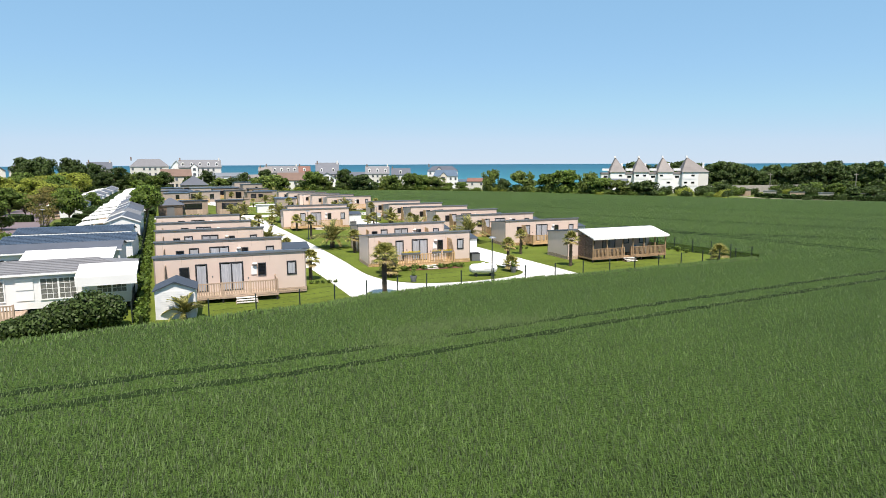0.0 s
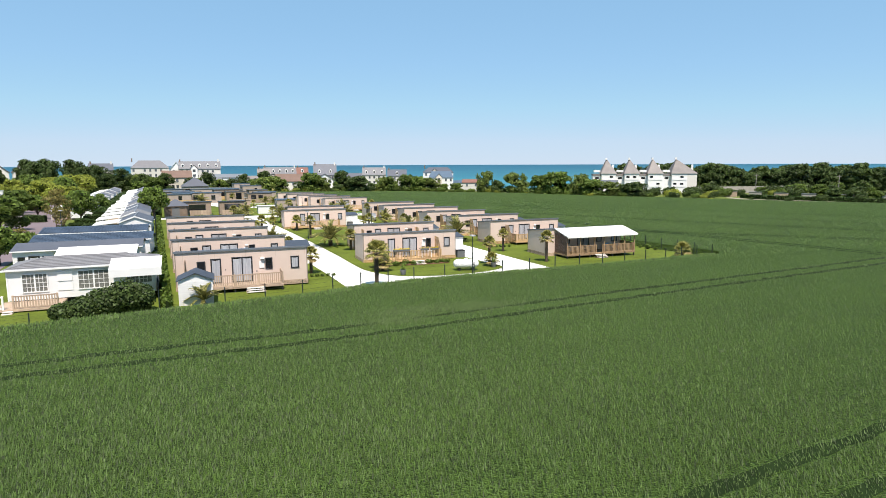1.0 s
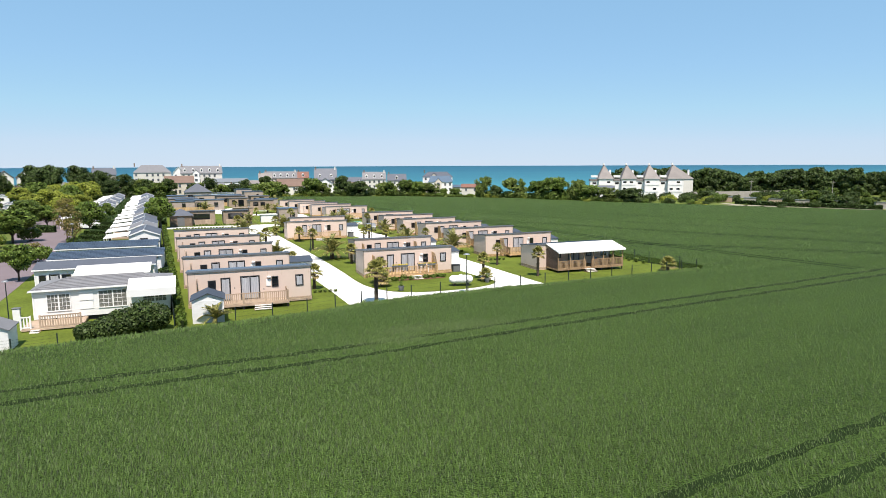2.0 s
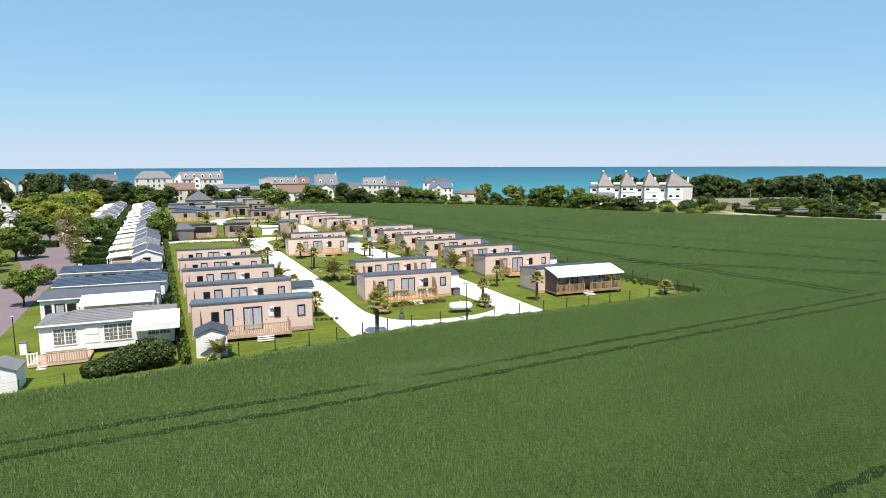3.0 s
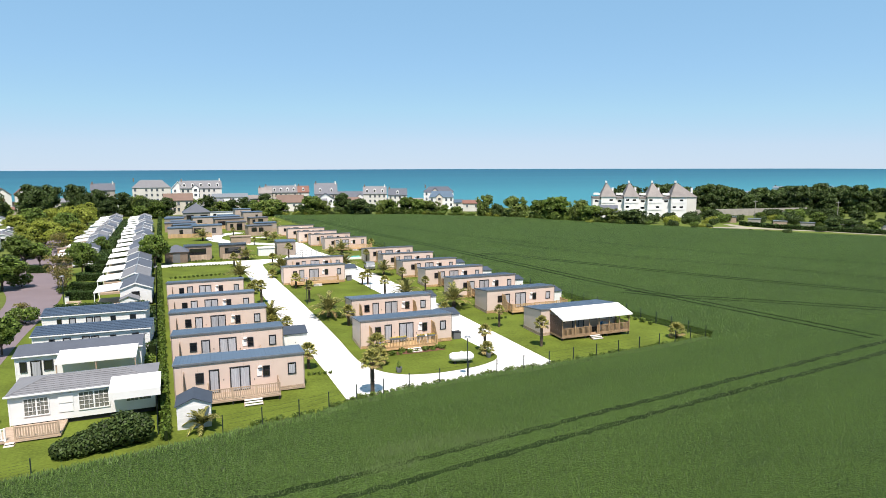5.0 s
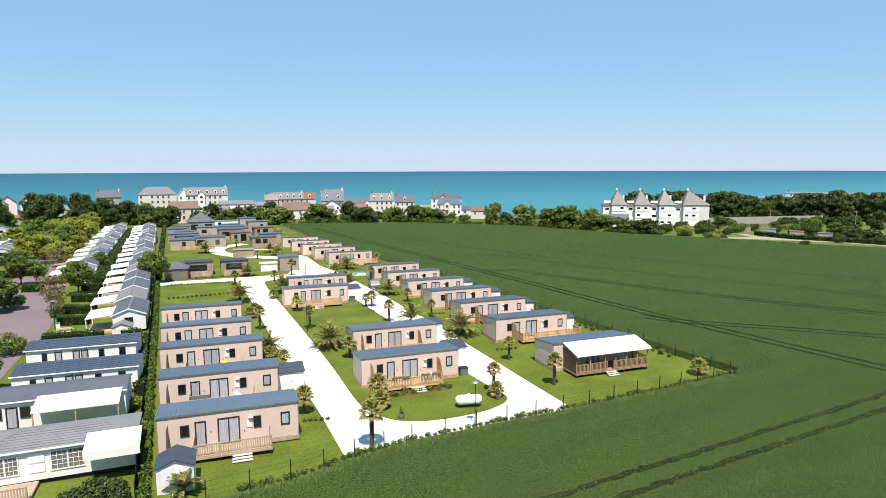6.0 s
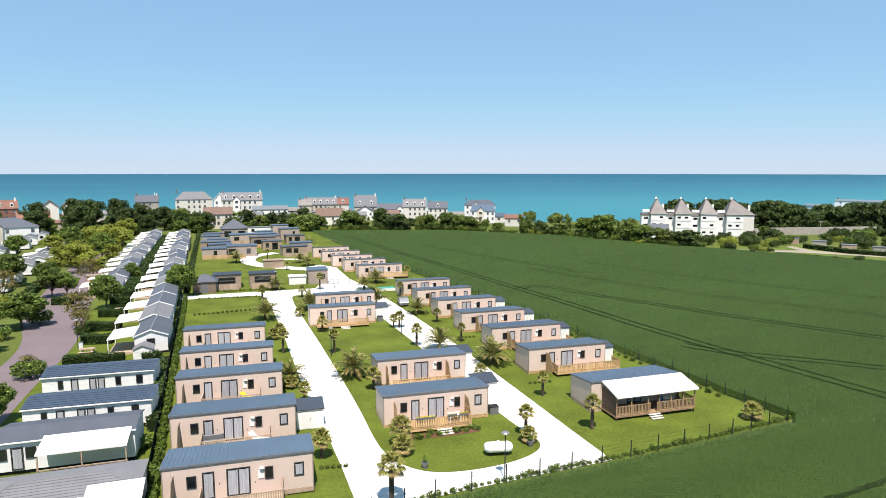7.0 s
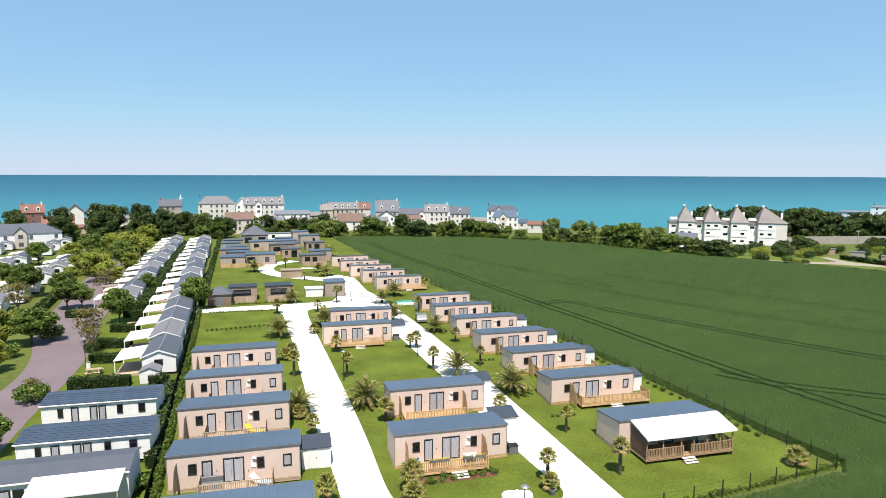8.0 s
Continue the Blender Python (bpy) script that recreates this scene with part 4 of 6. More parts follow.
# ---- plants ----
def leaf_cloud(blobs, count, size, seed, flat=0.6):
    """Many small leaves spread through round clumps (x, y, z, rx, ry, rz), most of them near the surface."""
    r = np.random.default_rng(seed)
    weight = np.array([b[3] * b[4] + b[4] * b[5] + b[3] * b[5] for b in blobs])
    pick = r.choice(len(blobs), count, p=weight / weight.sum())
    b = np.array(blobs)[pick]
    d = r.normal(size=(count, 3))
    d /= np.linalg.norm(d, axis=1)[:, None]
    rad = r.uniform(0.45, 1.08, count) ** 0.5
    p = b[:, :3] + d * b[:, 3:] * rad[:, None]
    n = d + r.normal(scale=0.6, size=(count, 3))
    n /= np.linalg.norm(n, axis=1)[:, None]
    a = np.cross(n, r.normal(size=(count, 3)))
    a /= np.linalg.norm(a, axis=1)[:, None]
    c = np.cross(n, a)
    s = size * r.uniform(0.6, 1.5, count)[:, None]
    verts = np.concatenate([p - a * s, p + c * s * flat, p + a * s, p - c * s * flat], 1).reshape(-1, 3)
    faces = np.arange(count * 4).reshape(-1, 4)
    return verts.tolist(), faces.tolist()


def tree(label, high, crown, leaf, seed, count=1500, size=0.3, trunk=0.16, bare=0.3, name="tree", category="tree"):
    """A tapered trunk that forks into limbs, and a crown of many leaf clumps with gaps."""
    r = random.Random(seed)
    t = thing(name, label, category)
    bm = bmesh.new()
    fork = high * bare
    tube(bm, (0, 0, -0.1), (0.05, 0, fork), trunk, trunk * 0.75, 8)
    blobs = []
    for i in range(9):
        a = 6.2832 * i / 9 + r.uniform(-0.4, 0.4)
        far = crown * r.uniform(0.35, 0.8)
        z = high * r.uniform(bare + 0.15, 0.82)
        tip = (far * math.cos(a), far * math.sin(a), z)
        tube(bm, (0.05, 0, fork * r.uniform(0.85, 1.0)), tip, trunk * 0.5, trunk * 0.15, 5)
        s = crown * r.uniform(0.32, 0.52)
        blobs.append((*tip, s, s, s * r.uniform(0.6, 0.85)))
    for i in range(4):
        s = crown * r.uniform(0.3, 0.5)
        blobs.append((r.uniform(-0.3, 0.3) * crown, r.uniform(-0.3, 0.3) * crown, high * r.uniform(0.75, 0.9), s, s, s * 0.7))
    inner = list(blobs)
    for i in range(16):
        a, up = r.uniform(0, 6.2832), r.uniform(-0.2, 1.0)
        s = crown * r.uniform(0.13, 0.24)
        far = crown * r.uniform(0.75, 1.05) * math.sqrt(1 - 0.8 * max(0, up) ** 2)
        blobs.append((far * math.cos(a), far * math.sin(a), high * (0.62 + 0.3 * up), s, s, s * 0.85))
    if bare < 0.1:
        for i in range(6):
            a = 1.05 * i + r.uniform(-0.3, 0.3)
            s = crown * r.uniform(0.34, 0.5)
            blobs.append((crown * 0.62 * math.cos(a), crown * 0.62 * math.sin(a), high * r.uniform(0.14, 0.3), s, s, s * 0.8))
    tube(bm, (0.05, 0, fork), (0, 0, high * 0.8), trunk * 0.7, trunk * 0.15, 6)
    part("trunk", bm, "bark", t)
    # added dark core: puts the crown's inner shade behind the leaf gaps
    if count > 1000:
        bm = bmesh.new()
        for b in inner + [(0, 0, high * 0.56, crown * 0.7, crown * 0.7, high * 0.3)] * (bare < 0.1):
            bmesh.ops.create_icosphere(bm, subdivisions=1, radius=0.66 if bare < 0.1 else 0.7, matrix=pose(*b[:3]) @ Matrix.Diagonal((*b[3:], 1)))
        part("core", bm, "inner_shade", t)
    part("crown", leaf_cloud(blobs, count, size, seed), leaf, t)
    return t


def bush(label, wide, high, leaf, seed, count=500, size=0.16, name="bush"):
    r = random.Random(seed)
    t = thing(name, label, "bush")
    bm = bmesh.new()
    blobs = []
    for i in range(7):
        a = 0.9 * i + r.uniform(-0.3, 0.3)
        tip = (wide * 0.3 * math.cos(a), wide * 0.3 * math.sin(a), high * r.uniform(0.4, 0.65))
        tube(bm, (0, 0, -0.05), tip, 0.04, 0.015, 4)
        blobs.append((*tip, wide * 0.26, wide * 0.26, high * 0.36))
    part("stem", bm, "bark", t)
    part("foliage", leaf_cloud(blobs, count, size, seed), leaf, t)
    return t


def hedge(label, points, wide, high, leaf="hedge", dense=26, size=0.13, seed=1):
    """A clipped hedge along points: a core coloured as near-black inner shade under a skin of leaves."""
    r = np.random.default_rng(seed)
    h = thing("hedge", label, "hedge")
    vs, fs = [], []
    core_v, core_f = [], []
    for (x0, y0), (x1, y1) in zip(points, points[1:]):
        far = math.hypot(x1 - x0, y1 - y0)
        dx, dy = (x1 - x0) / far, (y1 - y0) / far
        n = int(far * (wide + 2 * high) * dense)
        u = r.uniform(0, far, n)
        across = r.uniform(-high - wide / 2, high + wide / 2, n)
        side = np.clip(across, -wide / 2, wide / 2)
        z = high - np.maximum(np.abs(across) - wide / 2, 0)
        z += r.normal(scale=0.05, size=n) + 0.07 * np.sin(u * 1.7) + 0.05 * np.sin(u * 4.1)
        side += r.normal(scale=0.06, size=n) + 0.06 * np.sin(u * 2.3)
        px, py = x0 + dx * u - dy * side, y0 + dy * u + dx * side
        pz = z + 0.2 - 0.013 * px - 0.008 * (py - 45)
        p = np.stack([px, py, pz], 1)
        a = r.normal(size=(n, 3))
        a /= np.linalg.norm(a, axis=1)[:, None]
        c = np.cross(a, r.normal(size=(n, 3)))
        c /= np.linalg.norm(c, axis=1)[:, None]
        s = size * r.uniform(0.6, 1.4, n)[:, None]
        k = len(vs)
        vs += np.concatenate([p - a * s, p + c * s * 0.7, p + a * s, p - c * s * 0.7], 1).reshape(-1, 3).tolist()
        fs += (np.arange(n * 4).reshape(-1, 4) + k).tolist()
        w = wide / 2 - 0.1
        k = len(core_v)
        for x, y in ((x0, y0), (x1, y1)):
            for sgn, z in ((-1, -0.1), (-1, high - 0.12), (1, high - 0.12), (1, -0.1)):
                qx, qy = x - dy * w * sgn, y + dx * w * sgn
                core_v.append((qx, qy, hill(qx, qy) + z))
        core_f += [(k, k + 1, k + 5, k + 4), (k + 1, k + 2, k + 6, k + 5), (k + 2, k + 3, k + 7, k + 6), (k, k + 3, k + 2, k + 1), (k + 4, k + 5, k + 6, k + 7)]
    part("core", (core_v, core_f), "inner_shade", h)
    part("foliage", (vs, fs), leaf, h)
    return h


def frond_mesh(long, droop, pairs, leaflet, seed):
    """One palm frond along +x: an arching rib with pairs of narrow leaflets."""
    r = random.Random(seed)
    vs, fs = [], []

    def rib(u):
        return Vector((long * (u - 0.18 * droop * u * u), 0, long * (0.55 * u - droop * u * u)))

    def strip(a, b, w):
        side = (b - a).cross(Vector((0, 0, 1)))
        side = side.normalized() * w if side.length > 1e-4 else Vector((0, w, 0))
        k = len(vs)
        vs.extend([tuple(a - side), tuple(a + side), tuple(b)])
        fs.append((k, k + 1, k + 2))

    last = rib(0)
    for i in range(1, 9):
        p = rib(i / 8)
        k = len(vs)
        vs.extend([tuple(last + Vector((0, -0.02, 0))), tuple(last + Vector((0, 0.02, 0))), tuple(p + Vector((0, 0.012, 0))), tuple(p + Vector((0, -0.012, 0)))])
        fs.append((k, k + 1, k + 2, k + 3))
        last = p
    for i in range(pairs):
        u = 0.16 + 0.84 * i / (pairs - 1)
        p = rib(u)
        ahead = (rib(min(1, u + 0.02)) - rib(u - 0.02)).normalized()
        l = leaflet * (0.55 + 0.9 * math.sin(3.14 * min(1, u * 0.9 + 0.1))) * 0.7
        for s in (-1, 1):
            tip = p + (ahead * 0.85 + Vector((0, s * 0.6, 0.16 + r.uniform(-0.12, 0.08)))).normalized() * l
            strip(p, tip, 0.06)
    return vs, fs


def fan_mesh(stalk, blade, seed):
    """One fan palm leaf along +x: a stalk that ends in a round fan of stiff blades."""
    vs, fs = [], []
    k = 0
    vs += [(0, -0.012, 0), (0, 0.012, 0), (stalk, 0.01, stalk * 0.35), (stalk, -0.01, stalk * 0.35)]
    fs.append((0, 1, 2, 3))
    for i in range(19):
        a = radians(-130 + 260 * i / 18)
        l = blade * (1 - 0.22 * abs(i - 9) / 9)
        k = len(vs)
        bx, bz = stalk, stalk * 0.35
        tip = (bx + l * 0.85 * math.cos(a), l * math.sin(a), bz + l * math.cos(a) * 0.2 - 0.32 * l)
        m = (bx + l * 0.5 * math.cos(a), l * 0.52 * math.sin(a), bz + l * 0.5 * math.cos(a) * 0.3 - 0.03 * l)
        w = 0.042
        nx, ny = -math.sin(a) * w, math.cos(a) * w
        vs += [(bx, 0, bz), (m[0] - nx, m[1] - ny, m[2]), tip, (m[0] + nx, m[1] + ny, m[2])]
        fs.append((k, k + 1, k + 2, k + 3))
    return vs, fs


def palm(label, trunk_high, trunk_r, fronds, kind, long, seed, dry=0, joined=False):
    r = random.Random(seed)
    t = thing("palm", label, "palm tree", "palms along the drives")
    bm = bmesh.new()
    rings = max(3, int(trunk_high / 0.14))
    for i in range(rings):
        z0, z1 = trunk_high * i / rings - (0.1 if i == 0 else 0), trunk_high * (i + 1) / rings
        tube(bm, (0, 0, z0), (0, 0, z1), trunk_r * r.uniform(0.85, 1.0), trunk_r * r.uniform(1.05, 1.25), 8)
    part("trunk", bm, "palm_bark", t)
    shapes = []
    for k in range(3):
        data = frond_mesh(long, 0.45 + 0.2 * k, 18, long * 0.26, seed + k) if kind == "feather" else fan_mesh(long * 0.55, long * 0.5, seed + k)
        shapes.append(data)
    made = []
    vs, fs = [], []
    for i in range(fronds):
        turn = 360 * i * 0.381966
        u = i / fronds
        tilt = (84 - 70 * u if kind == "feather" else 82 - 125 * u) + r.uniform(-8, 8)
        at = pose(0, 0, trunk_high, 0, -tilt + (18 if kind == "feather" else 0), turn + r.uniform(-8, 8))
        k = i % 3
        if joined:
            base = len(vs)
            vs += [tuple(at @ Vector(v)) for v in shapes[k][0]]
            fs += [tuple(j + base for j in f) for f in shapes[k][1]]
            continue
        low_ = u > 0.82 and dry
        key = (k, bool(low_))
        first = next((o for kk, o in made if kk == key), None)
        if first is None:
            o = part("frond", shapes[k], "palm_dry" if low_ else ("date_leaf" if kind == "feather" else "palm_leaf"), t)
            o.matrix_basis = at
            made.append((key, o))
        else:
            share(first, at)
    if joined:
        part("crown", (vs, fs), "date_leaf" if kind == "feather" else "palm_leaf", t)
    return t


def palms(label, args, near, far):
    made = palm(label, *args, dry=1)
    made.matrix_basis = spot(*near[0], 20)
    for k, (x, y) in enumerate(near[1:]):
        copy_thing(made, spot(x, y, 47 * k + 13) @ Matrix.Scale(0.85 + 0.06 * ((k * 3) % 5), 4))
    made = palm(label, *args, joined=True)
    made.matrix_basis = spot(*far[0], 70)
    for k, (x, y) in enumerate(far[1:]):
        copy_thing(made, spot(x, y, 47 * k + 31) @ Matrix.Scale(0.85 + 0.06 * ((k * 3) % 5), 4))


palms("fan palm with a tall shaggy brown trunk on the lawn edge", (2.5, 0.15, 29, "fan", 0.98, 11), [(18.4, 82.2), (36.5, 58.6), (36.4, 49.3), (29.7, 50.0)],
      [(29.9, 81.8), (36.7, 81.9), (12.0, 84.5), (38.4, 117.1), (24.7, 129.6), (18.6, 179.0)])
palms("fan palm with a short fibrous trunk in the lawn", (1.7, 0.15, 29, "fan", 1.05, 21), [(11.4, 51.9), (12.0, 65.5), (19.7, 66.6), (31.9, 64.7)],
      [(18.9, 93.9), (29.9, 93.1), (30.8, 92.9), (37.7, 94.5), (12.5, 122.6), (19.9, 121.9), (21.6, 159.5), (47.3, 140.5)])
palms("low yellowish fan palm with spreading leaves", (0.75, 0.15, 30, "fan", 1.2, 31), [(18.0, 50.3), (29.3, 48.8), (52.8, 45.9)],
      [(11.6, 92.2), (11.2, 70.4), (12.6, 94.5), (17.2, 106.0)])
palms("broad date palm with long arching fronds", (0.8, 0.26, 34, "feather", 2.9, 41), [(18.6, 72.0), (11.2, 71.6), (36.4, 71.1)],
      [(11.6, 105.5), (16.0, 132.5), (19.6, 110.6), (33.5, 126.8), (31.5, 109.7), (32.2, 78.9), (36.7, 101.5), (10.2, 176.8), (27.8, 165.4), (34.7, 206.2), (38.0, 134.2), (26.6, 172.0)])

for high, x, y in ((2.9, 14.8, 42.8), (1.75, 18.3, 51.8)):
    o = palm("large fan palm with a full yellow-green crown", high, 0.17, 32, "fan", 1.25, 13, dry=1)
    o.matrix_basis = spot(x, y, 15)
small = palm("young feathery palm with stiff upright fronds", 0.35, 0.13, 22, "feather", 1.5, 47)
small.matrix_basis = spot(1.1, 41.0, 35)
hedge("long clipped green hedge beside the cabins", [(-1.3, 40.0), (-1.3, 60), (-1.25, 80), (-1.2, 100), (-1.2, 128)], 0.42, 0.8, "lime", dense=80, size=0.11, seed=2)
hedge("long clipped green hedge beside the mobile homes", [(-1.2, 134), (-0.9, 170), (-0.5, 215), (0, 268)], 0.9, 1.3, dense=14, size=0.2, seed=3)
LAUREL = thing("laurel_hedge", "dark dense rounded laurel hedge before a white mobile home", "hedge")
humps = [(-7.4, 40.2, 0.55, 0.9, 1.0, 0.65), (-6.3, 40.3, 0.7, 1.0, 1.1, 0.8), (-5.1, 40.5, 0.95, 1.2, 1.2, 1.0), (-3.9, 40.7, 1.15, 1.2, 1.2, 1.15), (-2.9, 40.8, 1.0, 0.9, 1.1, 1.0)]
low_ground = hill(-5, 40)
part("foliage", leaf_cloud([(a_, b_, c_ + low_ground, d_, e_, f_) for a_, b_, c_, d_, e_, f_ in humps], 9000, 0.1, 91), "leaf_dark", LAUREL)
# near-black humps painted as the shade within the laurel
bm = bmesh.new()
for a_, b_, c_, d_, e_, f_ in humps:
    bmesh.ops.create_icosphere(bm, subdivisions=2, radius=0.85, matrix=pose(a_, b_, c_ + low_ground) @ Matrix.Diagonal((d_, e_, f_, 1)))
part("core", bm, "inner_shade", LAUREL)
for k, (x0, x1, y) in enumerate(((-13.9, -7.2, 87.4), (-2.9, -4.9, 86.0), (-13.7, -9.8, 98.2), (-14.0, -9.6, 106.0), (-14.1, -9.9, 115.9), (-13.8, -10.5, 127.0), (-23.4, -20.1, 129.2))):
    hedge("clipped dark hedge between two plots", [(x0, y), (x1, y - 0.8)], 1.3, 1.3, "hedge", dense=70, size=0.09, seed=10 + k)
hedge("clipped dark hedge between mobile home rows", [(-11.6, 130), (-11.7, 170), (-11.4, 210), (-11.2, 250)], 1.9, 1.7, "hedge", dense=22, size=0.15, seed=20)
for k in range(11):
    y = 140.5 + 9.75 * k
    hedge("clipped dark hedge between two plots", [(-10.4, y), (-7.0, y - 0.3)], 1.0, 1.5, "hedge", dense=16, size=0.16, seed=40 + k)
hedge("clipped hedge along the tarmac road", [(-28.5, 128), (-30, 150)], 1.2, 1.4, "hedge", dense=16, size=0.2, seed=21)
hedge("clipped hedge behind a white mobile home", [(-2.2, 62.5), (-2.3, 70), (-2.4, 84)], 0.8, 1.2, "hedge", dense=30, size=0.14, seed=22)

T_ROUND = tree("round dense green tree beside the mobile homes", 6.4, 2.6, "leaf", 3, 4200, 0.19, trunk=0.18, bare=0.24)
T_ROUND.matrix_basis = spot(-2.0, 130.0)
T_YELLOW = tree("light yellow-green campsite tree with an open crown", 7.2, 3.0, "leaf_yellow", 5, 4200, 0.17, bare=0.16)
T_YELLOW.matrix_basis = spot(-26, 169)
T_OLIVE = tree("thin young tree with sparse brownish leaves", 6.0, 2.3, "leaf_olive", 7, 900, 0.16, trunk=0.1, bare=0.3)
T_OLIVE.matrix_basis = spot(-16.0, 108.4)
T_DARK = tree("tall dark green tree near the shore", 11.5, 4.6, "leaf_dark", 9, 6000, 0.27, trunk=0.3, bare=0.06)
T_DARK.matrix_basis = spot(-38, 276) @ Matrix.Scale(1.2, 4)
T_BROAD = tree("broad green tree at the edge of the field", 7.0, 4.2, "leaf", 12, 3000, 0.34, trunk=0.25, bare=0.04)
T_BROAD.matrix_basis = spot(96, 260)
copy_thing(T_ROUND, spot(-23.9, 110.9, 40) @ Matrix.Diagonal((1.2, 1.2, 0.85, 1)))


def plant(src, *places):
    """More trees like src at x, y, each with its own size."""
    for k, (x, y, s) in enumerate(places):
        copy_thing(src, spot(x, y, 61 * k) @ Matrix.Scale(s, 4))


plant(T_ROUND, (-13.9, 122.4, 0.95), (-16.2, 69.1, 0.62), (-24.9, 136.6, 0.9), (-35.5, 152, 1.1), (-28.2, 149, 0.85), (-12.6, 150, 0.7), (-24, 191, 1.2), (-34, 206, 1.3), (-22.5, 137, 0.75), (-45, 170, 0.8), (-47, 205, 1.0), (-30, 94, 0.8))
plant(T_YELLOW, (-27.0, 110.0, 0.8), (-24.5, 97.0, 0.6), (-21.7, 161.5, 0.85), (-31.5, 181, 0.8), (-22, 216, 0.85), (-28, 234, 0.9), (-20.5, 184, 0.75), (-36, 196, 1.0), (-31, 212, 1.0), (-24, 250, 1.1), (-29, 158, 0.75))
plant(T_OLIVE, (-17, 84.5, 0.45), (-31.5, 132, 1.1), (-20.5, 150, 1.0), (-14.4, 103.5, 0.7), (-27, 88, 0.8))
plant(T_DARK, (-31, 288, 1.0), (-40, 262, 0.9), (-26, 268, 0.8), (-68, 262, 0.8), (-84, 250, 0.9), (-96, 240, 0.9),(-115, 250, 1.0), (12, 262, 0.5), (34, 276, 0.6),(44, 282, 0.7),(-18, 264, 0.6),  (-22, 284, 0.85), (-47, 292, 1.0), (-14, 290, 0.75), (-60, 286, 0.9), (-74, 280, 0.85), (3, 276, 0.62), (20, 284, 0.66), (-5, 282, 0.6), (-90, 270, 0.8), (-106, 262, 0.9), (76, 268, 0.72), (-54, 262, 0.75))
rr = random.Random(77)
T_LINE = tree("green tree in the hedgerow behind the field", 6.0, 3.2, "leaf", 15, 4200, 0.24, trunk=0.2, bare=0.02)
T_LINE.matrix_basis = spot(50, 274)
T_LINE2 = tree("dark bushy tree in the hedgerow behind the field", 5.0, 3.0, "leaf_dark", 16, 4200, 0.24, trunk=0.2, bare=0.02)
T_LINE2.matrix_basis = spot(58, 272)
T_LINE3 = tree("light green tree in the hedgerow behind the field", 6.0, 3.2, "leaf_mid", 17, 3800, 0.24, trunk=0.2, bare=0.03)
T_LINE3.matrix_basis = spot(40, 277)
ROW_WEST = ((44, 273, 7.6, 5.2), (62, 269, 9.2, 5.0), (67, 267, 7.4, 3.4), (82, 263, 9.4, 6.2), (93, 261, 7.4, 3.2), (104, 258, 8.6, 4.4), (108, 254, 7.8, 4.2), (113, 250, 7.2, 4.0), (122, 243, 4.6, 3.0))
ROW_EAST = ((131, 233, 10.4, 3.8), (135, 229, 7.6, 3.2), (141, 223, 9.8, 5.4), (146, 212, 8.6, 4.8), (149, 204, 10.2, 6.4), (153, 195, 9.4, 3.6), (155, 189, 7.2, 5.0), (159, 182, 6.4, 4.2), (163, 174, 7.6, 5.6))
for k, (x, y, high, wide) in enumerate(ROW_WEST + ROW_EAST):
    copy_thing((T_LINE3, T_LINE, T_LINE3, T_LINE2, T_LINE3, T_LINE, T_LINE)[k % 7], spot(x, y, 73 * k) @ Matrix.Diagonal((wide / 3.3, wide / 3.3, high / 6.2, 1)))
for i in range(34):
    x = -105 + 4.6 * i + rr.uniform(-2, 2)
    y = 284 + rr.uniform(-14, 22)
    if x > 45 or 0 < x < 12:
        continue
    copy_thing(rr.choice((T_LINE, T_LINE2, T_LINE3, T_LINE)), spot(x, y, rr.uniform(0, 360)) @ Matrix.Scale(rr.uniform(0.7, 1.4) * (1.0 if x < 0 else 0.7), 4))
for i in range(30):
    x = -88 + 7.6 * i + rr.uniform(-3, 3)
    y = 332 + rr.uniform(-16, 6) - (0.75 * (x - 60) if x > 60 else 0)
    copy_thing(rr.choice((T_LINE, T_LINE2, T_LINE3)), spot(x, y, rr.uniform(0, 360)) @ Matrix.Scale(rr.uniform(0.4, 0.8), 4))
for k, (x, y, k_) in enumerate(((-22, 326, 1.2), (-9, 322, 1.3), (-1, 328, 1.1), (13, 318, 1.15), (21, 326, 1.0), (33, 318, 1.1), (43, 312, 0.9), (71, 300, 0.8), (97, 288, 0.8), (120, 276, 0.75))):
    copy_thing((T_LINE, T_LINE3, T_LINE2)[k % 3], spot(x, y, 51 * k) @ Matrix.Scale(k_, 4))
for i in range(4):
    x, y = rr.uniform(-35, -20), rr.uniform(150, 225)
    copy_thing(rr.choice((T_YELLOW, T_YELLOW, T_ROUND)), spot(x, y, rr.uniform(0, 360)) @ Matrix.Scale(rr.uniform(0.8, 1.25), 4))
T_PINE = tree("tall dark pine of the coastal wood", 15, 6.5, "leaf_dark", 19, 4200, 0.55, trunk=0.4, bare=0.03)
T_PINE.matrix_basis = spot(236, 226)
for i in range(80):
    u = rr.random()
    x, y = 222 + 135 * u + rr.uniform(-6, 6), 224 - 65 * u + rr.uniform(0, 36)
    copy_thing(T_PINE, spot(x, y, rr.uniform(0, 360)) @ Matrix.Scale(rr.uniform(0.6, 1.0), 4))
for i in range(44):
    x, y = rr.uniform(212, 300), rr.uniform(112, 200)
    copy_thing(rr.choice((T_LINE, T_LINE2, T_LINE2)), spot(x, y, rr.uniform(0, 360)) @ Matrix.Scale(rr.uniform(0.5, 0.95), 4))
B_ROUND = bush("rounded green bush at the edge of the field", 3.6, 2.6, "leaf", 41, 900, 0.2)
B_ROUND.matrix_basis = spot(168, 181)
B_DARK = bush("dark green bush at the edge of the field", 3.4, 2.7, "leaf_dark", 44, 1200, 0.17)
